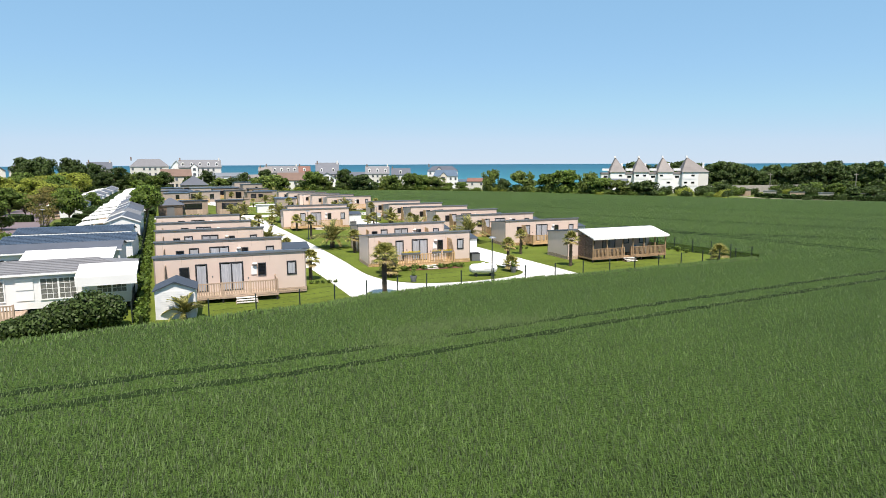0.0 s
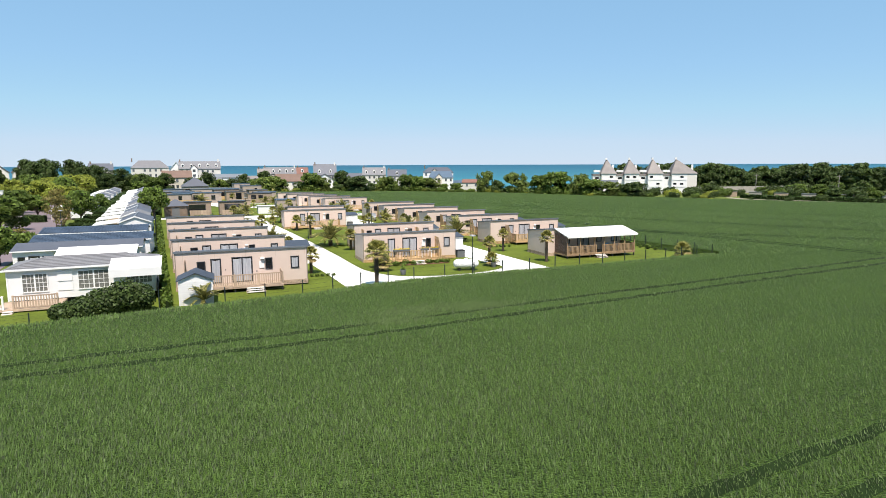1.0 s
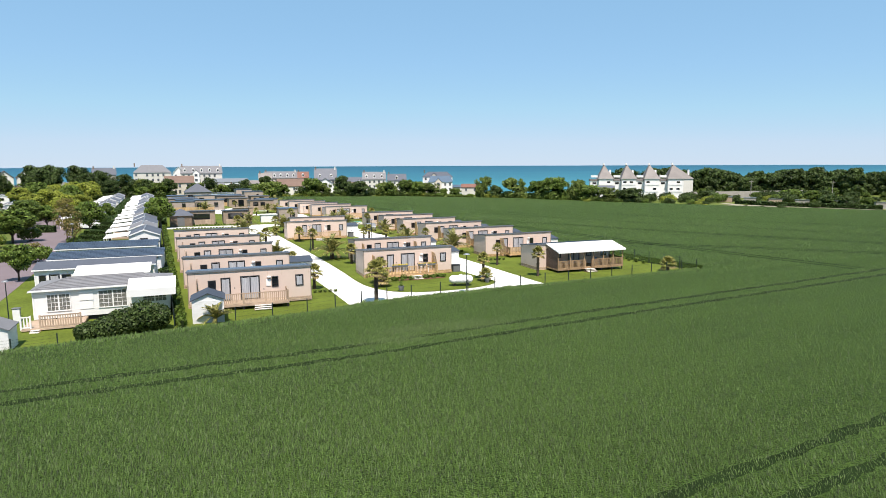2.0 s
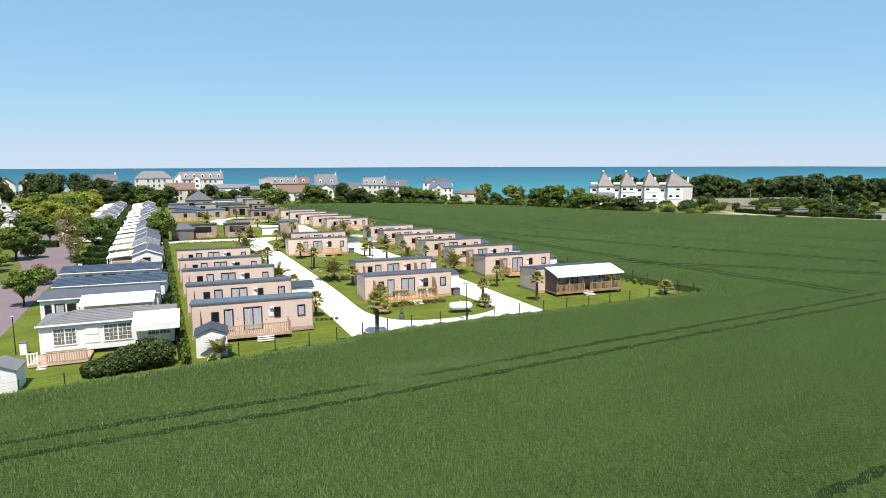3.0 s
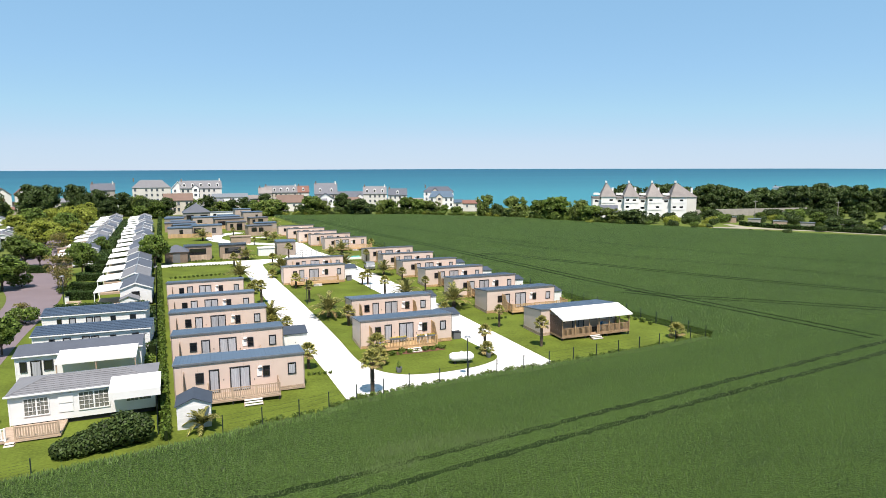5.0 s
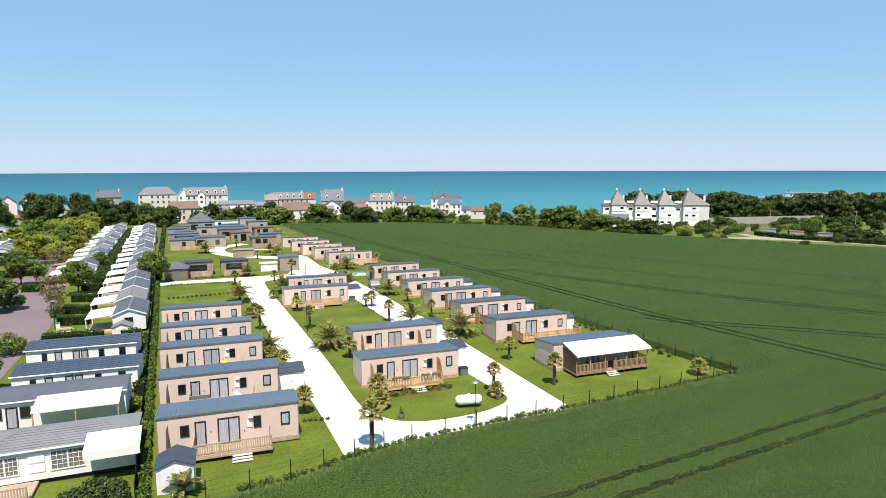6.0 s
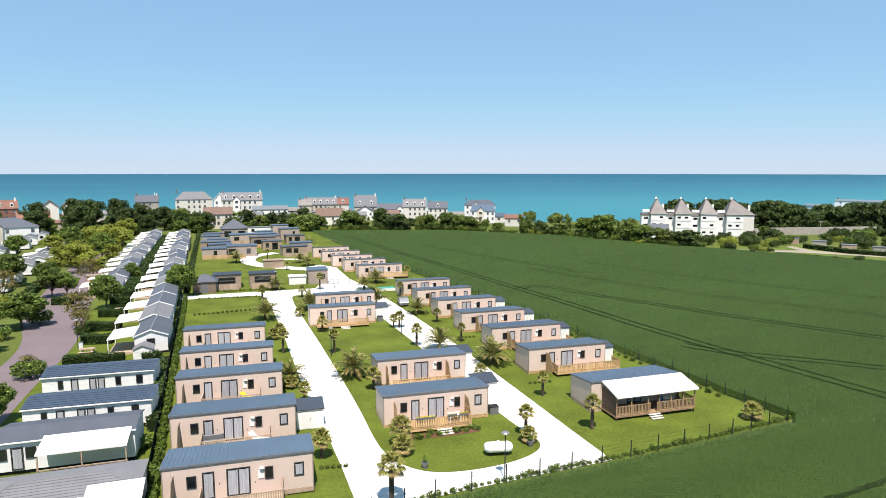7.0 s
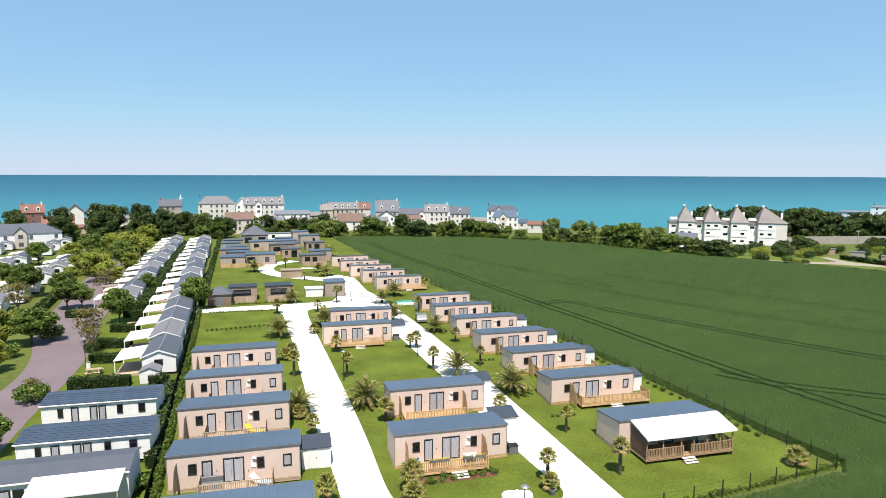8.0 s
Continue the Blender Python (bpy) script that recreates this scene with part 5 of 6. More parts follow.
B_DARK.matrix_basis = spot(171, 184)
B_PALE = bush("yellow-green flowering bush at the edge of the field", 3.6, 2.3, "leaf_yellow", 45, 1000, 0.16)
B_PALE.matrix_basis = spot(186, 186)
HEDGEROW = ((174, 176, 1.2), (180, 172, 1.5), (186, 170, 1.2), (192, 166, 0.9), (165, 176, 1.1), (179, 136, 0.5), (181, 131.5, 0.5), (183, 125.5, 0.75), (203, 168, 1.3), (208, 171, 1.6), (215, 160, 1.3), (212, 150, 1.2), (222, 150, 2.0), (229, 158, 1.8), (226, 140, 1.6), (236, 170, 1.5), (218, 172, 1.2), (244, 178, 1.9), (256, 184, 1.6))
GARDENS = ((204, 128, 1.0), (212, 120, 1.5), (157, 174, 0.9), (169, 151, 0.55), (172.5, 147, 0.5), (176, 141, 0.4), (150, 184, 0.9), (206, 186, 1.4), (196, 178, 1.5), (188, 181, 1.6), (161, 184, 1.7), (168, 180, 1.3), (175, 176, 1.6), (181, 171, 1.3), (187, 167, 1.5), (193, 163, 1.3), (155, 189, 1.8), (200, 170, 1.6))
for x, y, s in HEDGEROW + GARDENS:
    copy_thing((B_DARK, B_ROUND, B_DARK, B_DARK, B_PALE, B_ROUND)[int(x * 7 + y) % 6], spot(x, y, 40 * s) @ Matrix.Scale(s * rr.uniform(0.8, 1.1), 4))
for (x0, y0), (x1, y1) in zip(HEDGE[:4], HEDGE[1:5]):
    n = int(math.hypot(x1 - x0, y1 - y0) / 3.2)
    for i in range(n):
        u = (i + rr.random()) / n
        copy_thing(rr.choice((B_ROUND, B_DARK, B_PALE, B_ROUND)), spot(x0 + (x1 - x0) * u + rr.uniform(0, 2), y0 + (y1 - y0) * u + rr.uniform(0.5, 3), rr.uniform(0, 360)) @ Matrix.Scale(rr.uniform(0.55, 1.15), 4))
GARDEN_BUSH = bush("leafy light green shrub beside the tarmac road", 3.4, 2.3, "leaf", 43, 1300, 0.15)
GARDEN_BUSH.matrix_basis = spot(-16.6, 83.5)
for x, y, s in ((-21.8, 113, 1.0), (-25, 104, 0.9), (-14.6, 104, 0.6), (-29, 84, 1.2), (-3.0, 80, 0.6), (-2.8, 74, 0.6), (-2.9, 59, 0.55), (-2.6, 53, 0.6)):
    copy_thing(GARDEN_BUSH, spot(x, y, 50 * s) @ Matrix.Scale(s, 4))
# low planting along the fence and beside the cabins
TUFT = bush("small green shrub planted along the fence", 0.75, 0.62, "leaf", 51, 190, 0.07, name="shrub")
TUFT.matrix_basis = spot(13.4, front(13.4) + 0.35)
tagged(TUFT, group="shrubs along the fence")
for i in range(-14, 70):
    x = 13.4 + i * 0.62
    copy_thing(TUFT, spot(x, front(x) + 0.35 + rr.uniform(-0.1, 0.1), rr.uniform(0, 360)) @ Matrix.Scale(rr.uniform(0.45, 0.95), 4))
for (x0, y0), (x1, y1) in zip(EAST, EAST[1:5]):
    n = int((y1 - y0) / 1.3)
    for i in range(n):
        u = i / n
        copy_thing(TUFT, spot(x0 + (x1 - x0) * u - 0.9, y0 + (y1 - y0) * u, rr.uniform(0, 360)) @ Matrix.Scale(rr.uniform(0.6, 1.2), 4))
for x0, x1, y in ((37.2, 40.2, 62.6), (19.0, 21.0, 71.2), (37.0, 38.6, 72.4), (11.0, 13.4, 50.0), (37.2, 40, 84.0)):
    for i in range(5):
        copy_thing(TUFT, spot(x0 + (x1 - x0) * i / 5, y - 0.09 * i, 70 * i) @ Matrix.Scale(0.55, 4))
for i in range(18):
    copy_thing(TUFT, spot(0.6 + i * 0.75, 112 + 0.1 * i, 33 * i) @ Matrix.Scale(0.7, 4))
for i in range(14):
    copy_thing(TUFT, spot(19.4 + rr.uniform(0, 7.5), 53.1 + rr.uniform(-0.5, 0.3), 33 * i) @ Matrix.Scale(rr.uniform(0.6, 1.1), 4))

# ---- houses along the shore, service huts and the flats ----
def dots(parent, name, spots, mesh_box, material):
    """Like pieces on one mesh at several places."""
    first = None
    for m in spots:
        if first is None:
            first = part(name, boxes(mesh_box), material, parent)
            first.matrix_basis = m
        else:
            share(first, m)


def house(label, x, y, rz, wide, deep, eave, top, wall, roof, hip=0.0, cols=4, dormers=0, chimneys=1, across=False, category="house", floors=None):
    """A house with its long front to the south; eave and top are heights above the park's zero."""
    g = hill(x, y)
    h = thing("house", label, category)
    e, t = eave - g, top - g
    part("wall", prism([(0, 0), (wide, 0), (wide, e), (wide / 2, t - 0.1), (0, e)], 0, deep, axis="y") if across else (boxes((0, wide, 0, deep, 0, e)) if hip else prism([(0, 0), (deep, 0), (deep, e), (deep / 2, t - 0.1), (0, e)], 0, wide)), wall, h)
    if across:
        rf = part("roof", prism([(-0.3, e - 0.12), (wide / 2, t - 0.05), (wide + 0.3, e - 0.12), (wide + 0.3, e + 0.08), (wide / 2, t + 0.1), (-0.3, e + 0.08)], -0.4, deep + 0.3, axis="y"), roof, h)
    elif hip:
        bm = bmesh.new()
        o = 0.3
        c = [bm.verts.new(p) for p in ((-o, -o, e), (wide + o, -o, e), (wide + o, deep + o, e), (-o, deep + o, e))]
        r = [bm.verts.new(p) for p in ((hip, deep / 2, t), (wide - hip + 0.01, deep / 2, t))]
        for f in ((c[0], c[1], r[1], r[0]), (c[1], c[2], r[1]), (c[2], c[3], r[0], r[1]), (c[3], c[0], r[0]), (c[3], c[2], c[1], c[0])):
            bm.faces.new(f)
        rf = part("roof", bm, roof, h)
    else:
        rf = part("roof", prism([(-0.3, e - 0.12), (deep / 2, t - 0.05), (deep + 0.3, e - 0.12), (deep + 0.3, e + 0.08), (deep / 2, t + 0.1), (-0.3, e + 0.08)], -0.25, wide + 0.25), roof, h)
    rows = floors or max(1, int(e / 2.8))
    places = [pose(wide * (i + 0.5) / cols, -0.02, e - 1.9 - 2.7 * j) for i in range(cols) for j in range(rows) if e - 1.9 - 2.7 * j > 0.2 and (i * 7 + j * 5 + int(x)) % 5]
    if places:
        dots(h, "window", places, (-0.5, 0.5, -0.04, 0.03, 0, 1.35), "glint")
        dots(h, "window_sill", places, (-0.52, 0.52, -0.1, 0.02, -0.08, -0.01), "white")
    side = 1 if int(x) % 2 else -1
    low = min(e * 0.62, 3.4)
    ax0, ax1 = (wide + 0.02, wide + 0.34 * wide) if side > 0 else (-0.34 * wide, -0.02)
    annex = part("annex", boxes((ax0, ax1, deep * 0.15, deep * 0.8, 0, low)), "render" if wall != "render" else "cream", h)
    part("annex_roof", prism([(deep * 0.1, low + 0.02), (deep * 0.85, low + 0.9), (deep * 0.85, low + 1.05), (deep * 0.1, low + 0.17)], ax0, ax1), roof, annex)
    part("window", boxes((ax0 + 0.3 * (ax1 - ax0), ax0 + 0.6 * (ax1 - ax0), deep * 0.15 - 0.06, deep * 0.15 - 0.004, low - 1.8, low - 0.7)), "glint", annex)
    if wide > 10 and not across and int(x + y) % 2:
        g0 = wide * (0.28 if side > 0 else 0.62)
        bay = part("gable_bay", prism([(g0, 0), (g0 + 3.4, 0), (g0 + 3.4, e + 0.2), (g0 + 1.7, e + 1.9), (g0, e + 0.2)], -0.8, deep * 0.3, axis="y"), "white" if wall != "white" else "cream", h)
        part("bay_roof", prism([(g0 - 0.2, e + 0.12), (g0 + 1.7, e + 2.0), (g0 + 3.6, e + 0.12), (g0 + 3.6, e + 0.3), (g0 + 1.7, e + 2.2), (g0 - 0.2, e + 0.3)], -1.0, deep * 0.32, axis="y"), roof, bay)
        for zz in (e - 1.6, e - 4.2):
            if zz > 0.3:
                part("window", boxes((g0 + 1.0, g0 + 2.4, -0.86, -0.804, zz, zz + 1.3)), "glint", bay)
    for i in range(dormers):
        xx = wide * (i + 0.5) / dormers
        zz = e + (t - e) * 0.25
        d = part("dormer", prism([(-0.7, zz), (0.7, zz), (0.7, zz + 1.3), (0, zz + 1.9), (-0.7, zz + 1.3)], deep * 0.08, deep * 0.42, axis="y"), "white", rf)
        d.matrix_basis = pose(xx, 0, 0)
        w = part("dormer_window", boxes((-0.4, 0.4, deep * 0.08 - 0.05, deep * 0.08 + 0.01, zz + 0.25, zz + 1.2)), "pane", d)
    for i in range(chimneys):
        xx = (0.5, wide - 1.1, wide / 2)[i % 3]
        part("chimney", boxes((xx, xx + 0.6, deep / 2 - 0.6, deep / 2 + 0.6, t - 0.8, t + 1.1)), ("stone", "render")[i % 2], rf)
    h.matrix_basis = pose(x, y, g, 0, 0, rz)
    return h


house("grey stone shore house with end chimneys", -31, 355, 3, 11, 8, 7.6, 11.0, "stone_wall", "slate", chimneys=2, cols=4)
house("large white shore house under a hipped slate roof", -12, 356, 1, 18.5, 10, 8.6, 12.6, "render", "slate_mid", hip=4, cols=7, chimneys=1)
house("long white shore house with a row of dormers", 11, 352, -2, 21, 10, 8.0, 12.0, "render", "slate_mid", cols=8, dormers=5, chimneys=2)
house("white house wing with a round gable", 7, 354, -2, 6, 8, 8.0, 11.8, "white", "white", across=True, cols=2, chimneys=0)
house("low house under brown clay tiles", 2, 292, -1, 12, 8, 4.6, 7.6, "cream", "tile_brown", cols=7, chimneys=0)
house("long pale shore house with many dormers", 55, 353, -10, 18, 9, 4.8, 8.6, "cream", "slate_mid", cols=7, dormers=5, chimneys=2)
house("shore house wing under red tiles", 73, 350, -10, 6.5, 9, 4.8, 8.4, "render", "tile_red", cols=2, dormers=1)
house("narrow white house with a steep slate roof", 51, 348, -8, 7, 8, 4.7, 7.8, "cream", "slate_light", cols=3)
house("white bungalow with a wide brown roof", 53, 303, -10, 13, 9, 1.8, 5.4, "render", "tile_brown", cols=4, chimneys=0)
house("tall house with a steep dark slate gable", 80, 338, -14, 12.5, 9, 4.0, 10.2, "cream", "slate", cols=3, dormers=2, chimneys=2)
house("white cottage with a gable to the field", 79, 328, -14, 9, 7, 1.9, 5.0, "white", "slate", across=True, cols=3, chimneys=0)
house("long low terrace with slate roofs", 94, 345, -16, 20, 8, 1.7, 4.9, "stone_wall", "slate", cols=7, chimneys=2)
house("white villa with tall windows", 105, 327, -18, 13, 9, 4.0, 8.2, "render", "slate_mid", cols=5, dormers=3, chimneys=2)
house("cream villa with a slate roof", 117, 319, -20, 10.5, 9, 3.4, 7.0, "render", "slate", cols=4, dormers=1)
house("white modern villa with a glazed upper floor", 133, 306, -25, 16.5, 9, 5.6, 8.3, "white", "slate", cols=5, hip=3, chimneys=1)
house("white villa with a dark mansard storey", 133, 298, -25, 13, 7, 2.8, 6.2, "white", "roof", cols=5, hip=1.2, chimneys=0)
house("small house with a red tiled roof", 141, 274, -28, 9, 6, 0.6, 2.2, "render", "tile_red", cols=2, chimneys=0)
house("red brick villa with steep tiled roofs", -86, 332, 15, 9, 8, 6.6, 10.4, "tile_red", "tile_red", cols=3, dormers=2, chimneys=2)
house("pink rendered house with a white gable", -67, 329, 12, 6.7, 8, 7.0, 10.2, "render", "tile_brown", across=True, cols=2, chimneys=0)
house("pink house with a pointed white gable", -60, 335, 11, 6.5, 8, 7.0, 10.2, "render", "tile_red", across=True, cols=2, chimneys=0)
house("low house with a bright red roof", -69, 297, 13, 11.5, 7, 3.6, 7.0, "render", "tile_red", cols=3, chimneys=0)
house("long grey-roofed campsite hall", -86, 241, 16, 36, 14, 4.6, 7.6, "white", "slate", cols=10, hip=6, chimneys=0, category="hall")
house("flat white seaside apartment block", 104, 372, -12, 30, 10, 2.0, 2.6, "white", "zinc", cols=9, chimneys=0)
house("low white seaside building", 26, 340, -4, 18, 8, 3.4, 5.2, "white", "zinc", cols=6, chimneys=0)
house("small dark-roofed house below the flats", 164, 196, -41, 7.5, 6, 0.6, 3.2, "white", "slate", cols=3, chimneys=0)
house("distant white hotel above the wood", 432, 317, -64, 60, 12, 2.4, 3.4, "white", "zinc", cols=8, chimneys=2)

for k, (x, y, wide, top_) in enumerate(((-46, 342, 9, 4.4), (34, 344, 8, 3.2), (42, 342, 9, 4.0), (33, 322, 10, 2.6), (44, 318, 8, 2.2), (64, 330, 9, 3.4), (74, 318, 8, 2.4), (92, 322, 9, 2.6), (122, 300, 8, 2.4), (20, 318, 9, 3.6), (-20, 330, 9, 3.8), (66, 306, 7, 2.2))):
    house(("low cream sea-front house with a grey roof", "small pale house under brown tiles", "low grey stone house behind the trees")[k % 3], x, y, 8 - k * 2.2, wide, 6, top_ - 1.8, top_, ("cream", "white", "stone_wall")[k % 3], ("slate_mid", "tile_brown", "slate_light")[k % 3], cols=3, chimneys=k % 2)


def flats():
    x, y, rz = 181.8, 221.5, -34
    g = hill(200, 211)
    h = thing("apartment_building", "white three-storey flats with four pointed grey roofs", "apartment building")
    e = 5.4 - g
    for k in range(4):
        x0 = k * 10.3
        wide = 10.8 if k == 3 else 6.4
        wing = part("recessed_bay", boxes((x0, x0 + 3.7, 2.2, 10, 0, e - 1.0)), "white", h)
        part("parapet", boxes((x0 - 0.1, x0 + 3.7, 2.0, 10, e - 1.0, e - 0.2)), "slate_light", wing)
        part("balcony", boxes((x0 + 0.3, x0 + 3.3, 2.4, 4.4, e + 0.6, e + 1.6)), "white", wing, "white roof terrace parapet")
        for j in range(0, 3, 1 + k % 2):
            part("window", boxes((x0 + 1.0, x0 + 2.7, 2.14, 2.24, e - 2.5 - 3.1 * j, e - 1.6 - 3.1 * j)), "pane", wing)
        tower = part("tower", boxes((x0 + 3.7, x0 + 3.7 + wide, 0, 10, 0, e)), "white", h)
        bm = bmesh.new()
        o = 0.4
        c = [bm.verts.new(p) for p in ((x0 + 3.7 - o, -o, e), (x0 + 3.7 + wide + o, -o, e), (x0 + 3.7 + wide + o, 10 + o, e), (x0 + 3.7 - o, 10 + o, e))]
        ax = x0 + 3.7 + 2.2
        r = [bm.verts.new((ax, 4.2, e + 6.5)), bm.verts.new((ax + 0.5, 5.0, e + 6.5))]
        for f in ((c[0], c[1], r[1], r[0]), (c[1], c[2], r[1]), (c[2], c[3], r[0], r[1]), (c[3], c[0], r[0]), (c[3], c[2], c[1], c[0])):
            bm.faces.new(f)
        rf = part("roof", bm, "slate_light", h, "steep pointed grey roof")
        part("finial", boxes((ax - 0.3, ax + 0.5, 4.2, 5.0, e + 6.3, e + 7.2)), "white", rf)
        part("chimney", boxes((x0 + 3.7 + wide - 1.2, x0 + 3.7 + wide - 0.4, 6, 6.8, e + 0.5, e + 4.0)), "white", rf)
        for j in range(3):
            for i in range(2):
                xx = x0 + 4.4 + i * 3.0
                if (i + j + k) % 3:
                    part("window", boxes((xx, xx + 1.4, -0.06, 0.04, e - 1.9 - 3.1 * j, e - 1.1 - 3.1 * j)), "pane", tower)
            part("balcony", boxes((x0 + 3.9, x0 + 9.9, -0.12, -0.01, e - 3.0 - 3.1 * j, e - 2.2 - 3.1 * j)), "white", tower)
        if k == 3:
            part("end_panel", boxes((x0 + 10.4, x0 + 14.4, -0.06, -0.005, 0, e - 0.1)), "render", tower)
    h.matrix_basis = pose(x, y, g, 0, 0, rz)


flats()


def hut(label, x, y, rz, wide, deep, high, wall, roof="trim", kind="flat", hole=None, name="service_hut"):
    h = thing(name, label, "hut")
    if kind == "flat":
        part("wall", boxes((0, wide, 0, deep, 0, high)), wall, h)
        part("roof", prism([(-0.15, high + 0.02), (deep + 0.15, high - 0.1), (deep + 0.15, high + 0.06), (-0.15, high + 0.18)], -0.15, wide + 0.15), roof, h)
    else:
        part("wall", boxes((0, wide, 0, deep, 0, high)), wall, h)
        bm = bmesh.new()
        o, t = 0.3, high + (1.3 if kind == "hip" else 3.4)
        c = [bm.verts.new(p) for p in ((-o, -o, high), (wide + o, -o, high), (wide + o, deep + o, high), (-o, deep + o, high))]
        m = 0.45 * wide if kind == "hip" else 0.5 * wide - 0.1
        r = [bm.verts.new((m, deep / 2, t)), bm.verts.new((wide - m, deep / 2, t))]
        for f in ((c[0], c[1], r[1], r[0]), (c[1], c[2], r[1]), (c[2], c[3], r[0], r[1]), (c[3], c[0], r[0]), (c[3], c[2], c[1], c[0])):
            bm.faces.new(f)
        part("roof", bm, roof, h)
    for x0, x1, z0, z1 in hole or ():
        f = part("window", boxes((x0 - 0.08, x1 + 0.08, -0.05, -0.004, z0 - 0.08, z1 + 0.08)), "trim", h)
        part("pane", boxes((x0, x1, -0.07, -0.052, z0, z1)), "pane", f)
    h.matrix_basis = spot(x, y, rz)
    return h


stone_hut = hut("brown stone hut with a hipped slate roof", 0.0, 132.6, -2, 4.4, 4.2, 2.3, "stone", "slate", "hip")
part("door", boxes((1.5, 2.9, -0.06, -0.004, 0, 2.0)), "grey", stone_hut)
for x, y in ((3.9, 136.6), (11.1, 136.4)):
    hut("brown clad lodge with a wide dark opening", x, y, -2, 5.5, 4.5, 2.8, "lodge", "trim", hole=((1.1, 4.3, 1.2, 2.3),))
fence_parts = thing("timber_fence", "low pale timber fence before the lodges", "fence")
dots(fence_parts, "board", [spot(4.0 + i * 0.62, 134.6 - 0.02 * i, -2) for i in range(21) if i not in (8, 9, 10, 11)], (0, 0.56, 0, 0.03, 0, 1.25), "wood_old")
hut("taupe hut with a blue-grey sloping roof", 23.4, 136.4, -4, 4.2, 5.0, 3.1, "taupe", "roof", hole=((3.0, 3.5, 1.3, 2.2),))
hut("white walled enclosure beside a hut", 19.4, 137.4, -4, 3.6, 3.0, 1.7, "white", "white")
hut("low brown timber hut beside the loop road", 16.3, 163.8, -3, 5.0, 3.6, 1.9, "lodge", "lodge")
hut("taupe flat-roofed lodge with several windows", 1.5, 187.4, -3, 6.6, 6, 2.7, "taupe", "roof", hole=((3.2, 4.0, 1.0, 2.2),))
hut("taupe flat-roofed lodge with a glazed corner", 8.2, 190.0, -3, 8.4, 6, 3.0, "taupe", "roof", hole=((0.6, 2.6, 0.4, 2.3), (5.6, 6.6, 0.9, 2.2)))
hut("brown timber lodge by the loop road", 23.8, 186.6, 4, 7.2, 5, 2.8, "lodge", "slate", hole=((1.0, 2.4, 1.2, 2.3), (3.2, 4.4, 0.3, 2.2)))
hut("brown lodge with an open shaded front", 16.6, 214, 2, 8, 5, 3.2, "lodge", "slate", hole=((1.0, 5.2, 0.8, 2.4),))
hut("taupe lodge with a blue-grey roof", 10.4, 227, 2, 16, 6, 3.0, "taupe", "roof", hole=((1.5, 3.0, 1.0, 2.2), (9, 11, 1.0, 2.2)))
hut("tall taupe lodge with a dark roof", 28.6, 236, 2, 7, 6, 4.0, "taupe", "roof", hole=((4.5, 5.2, 1.8, 3.0),))
hut("taupe lodge under a blue-grey roof", 26.8, 246, 2, 6, 6, 4.6, "taupe", "roof")
hut("grey square pavilion with a tall pyramid roof", 8.0, 247, -1, 9.6, 8, 3.6, "stone_wall", "slate", "pyramid", hole=((1.2, 3.6, 0.6, 2.6), (6.2, 8.6, 0.6, 2.6)))
hut("brown flat-roofed lodge near the hedge", 1.0, 206, -2, 9, 6, 2.8, "lodge", "slate", hole=((2.0, 3.0, 1.0, 2.2),))
hut("grey flat-roofed lodge near the hedge", 1.2, 222, -2, 6, 6, 3.2, "stone_wall", "roof")
hut("white low utility building", 14, 262, -2, 14, 5, 2.6, "white", "zinc", hole=((2, 3, 1, 2), (6, 7, 1, 2)))
hut("brown timber hut on the tarmac side", -20.6, 146.5, 10, 2.6, 2.4, 2.4, "wood", "lodge")
for k, (x, y, w) in enumerate(((3.5, 198, 6.5), (19.5, 204, 6), (27.5, 197, 6.5), (20, 222, 7), (3, 214, 6), (29, 222, 6.5), (20, 240, 6), (2, 236, 6.5))):
    hut(("greyed taupe lodge with a blue-grey roof and terrace", "brown clad lodge with a dark flat roof")[k % 2], x, y, 3 - 2 * k % 5, w, 5, 2.8, ("taupe", "lodge")[k % 2], ("roof", "slate")[k % 2], hole=((1.0, 1.8, 1.0, 2.2), (3.0, 4.6, 0.3, 2.3)))
for k, (x, y, w) in enumerate(((1.6, 185.6, 12), (24, 184.6, 7), (16, 212, 9), (10, 225.4, 8), (3.5, 196, 7), (27.5, 195, 7))):
    f = thing("timber_fence", "pale timber board fence round a lodge terrace", "fence")
    dots(f, "board", [spot(x + i * 0.62, y, 0) for i in range(int(w / 0.62))], (0, 0.56, 0, 0.03, 0, 1.2), ("wood", "wood_old")[k % 2])
# allotment sheds and the grey wall on the far side of the field
for k, (x, y) in enumerate(((208, 171), (208, 160), (206, 147.5), (209, 139), (214, 128), (219, 117), (224, 106))):
    hut("small grey allotment shed with a pale roof", x, y, -52, 4.4, 3.2, 2.2, "stone_wall" if k % 2 else "wood_old", "zinc", name="allotment_shed")
solid("wall_east", prism([(0, -1), (0.4, -1), (0.4, 3.0), (0, 3.0)], 0, 78), "stone_wall", "long grey stone boundary wall", "wall", "structure", at=pose(212, 208, hill(232, 200), 0, 0, -13))
hedge("low clipped hedge before the allotments", [(201.5, 158), (201, 148), (201, 141), (205, 133), (214, 112)], 1.6, 1.5, "hedge", dense=6, size=0.3, seed=31)
solid("verge", sheet([(140, 222), (158, 178), (178, 149), (189, 126), (236, 60), (250, 70), (215, 130), (208, 165), (190, 185)], 0.05), "verge", "light green unmown grass strip beside the field", "grass", "structure")
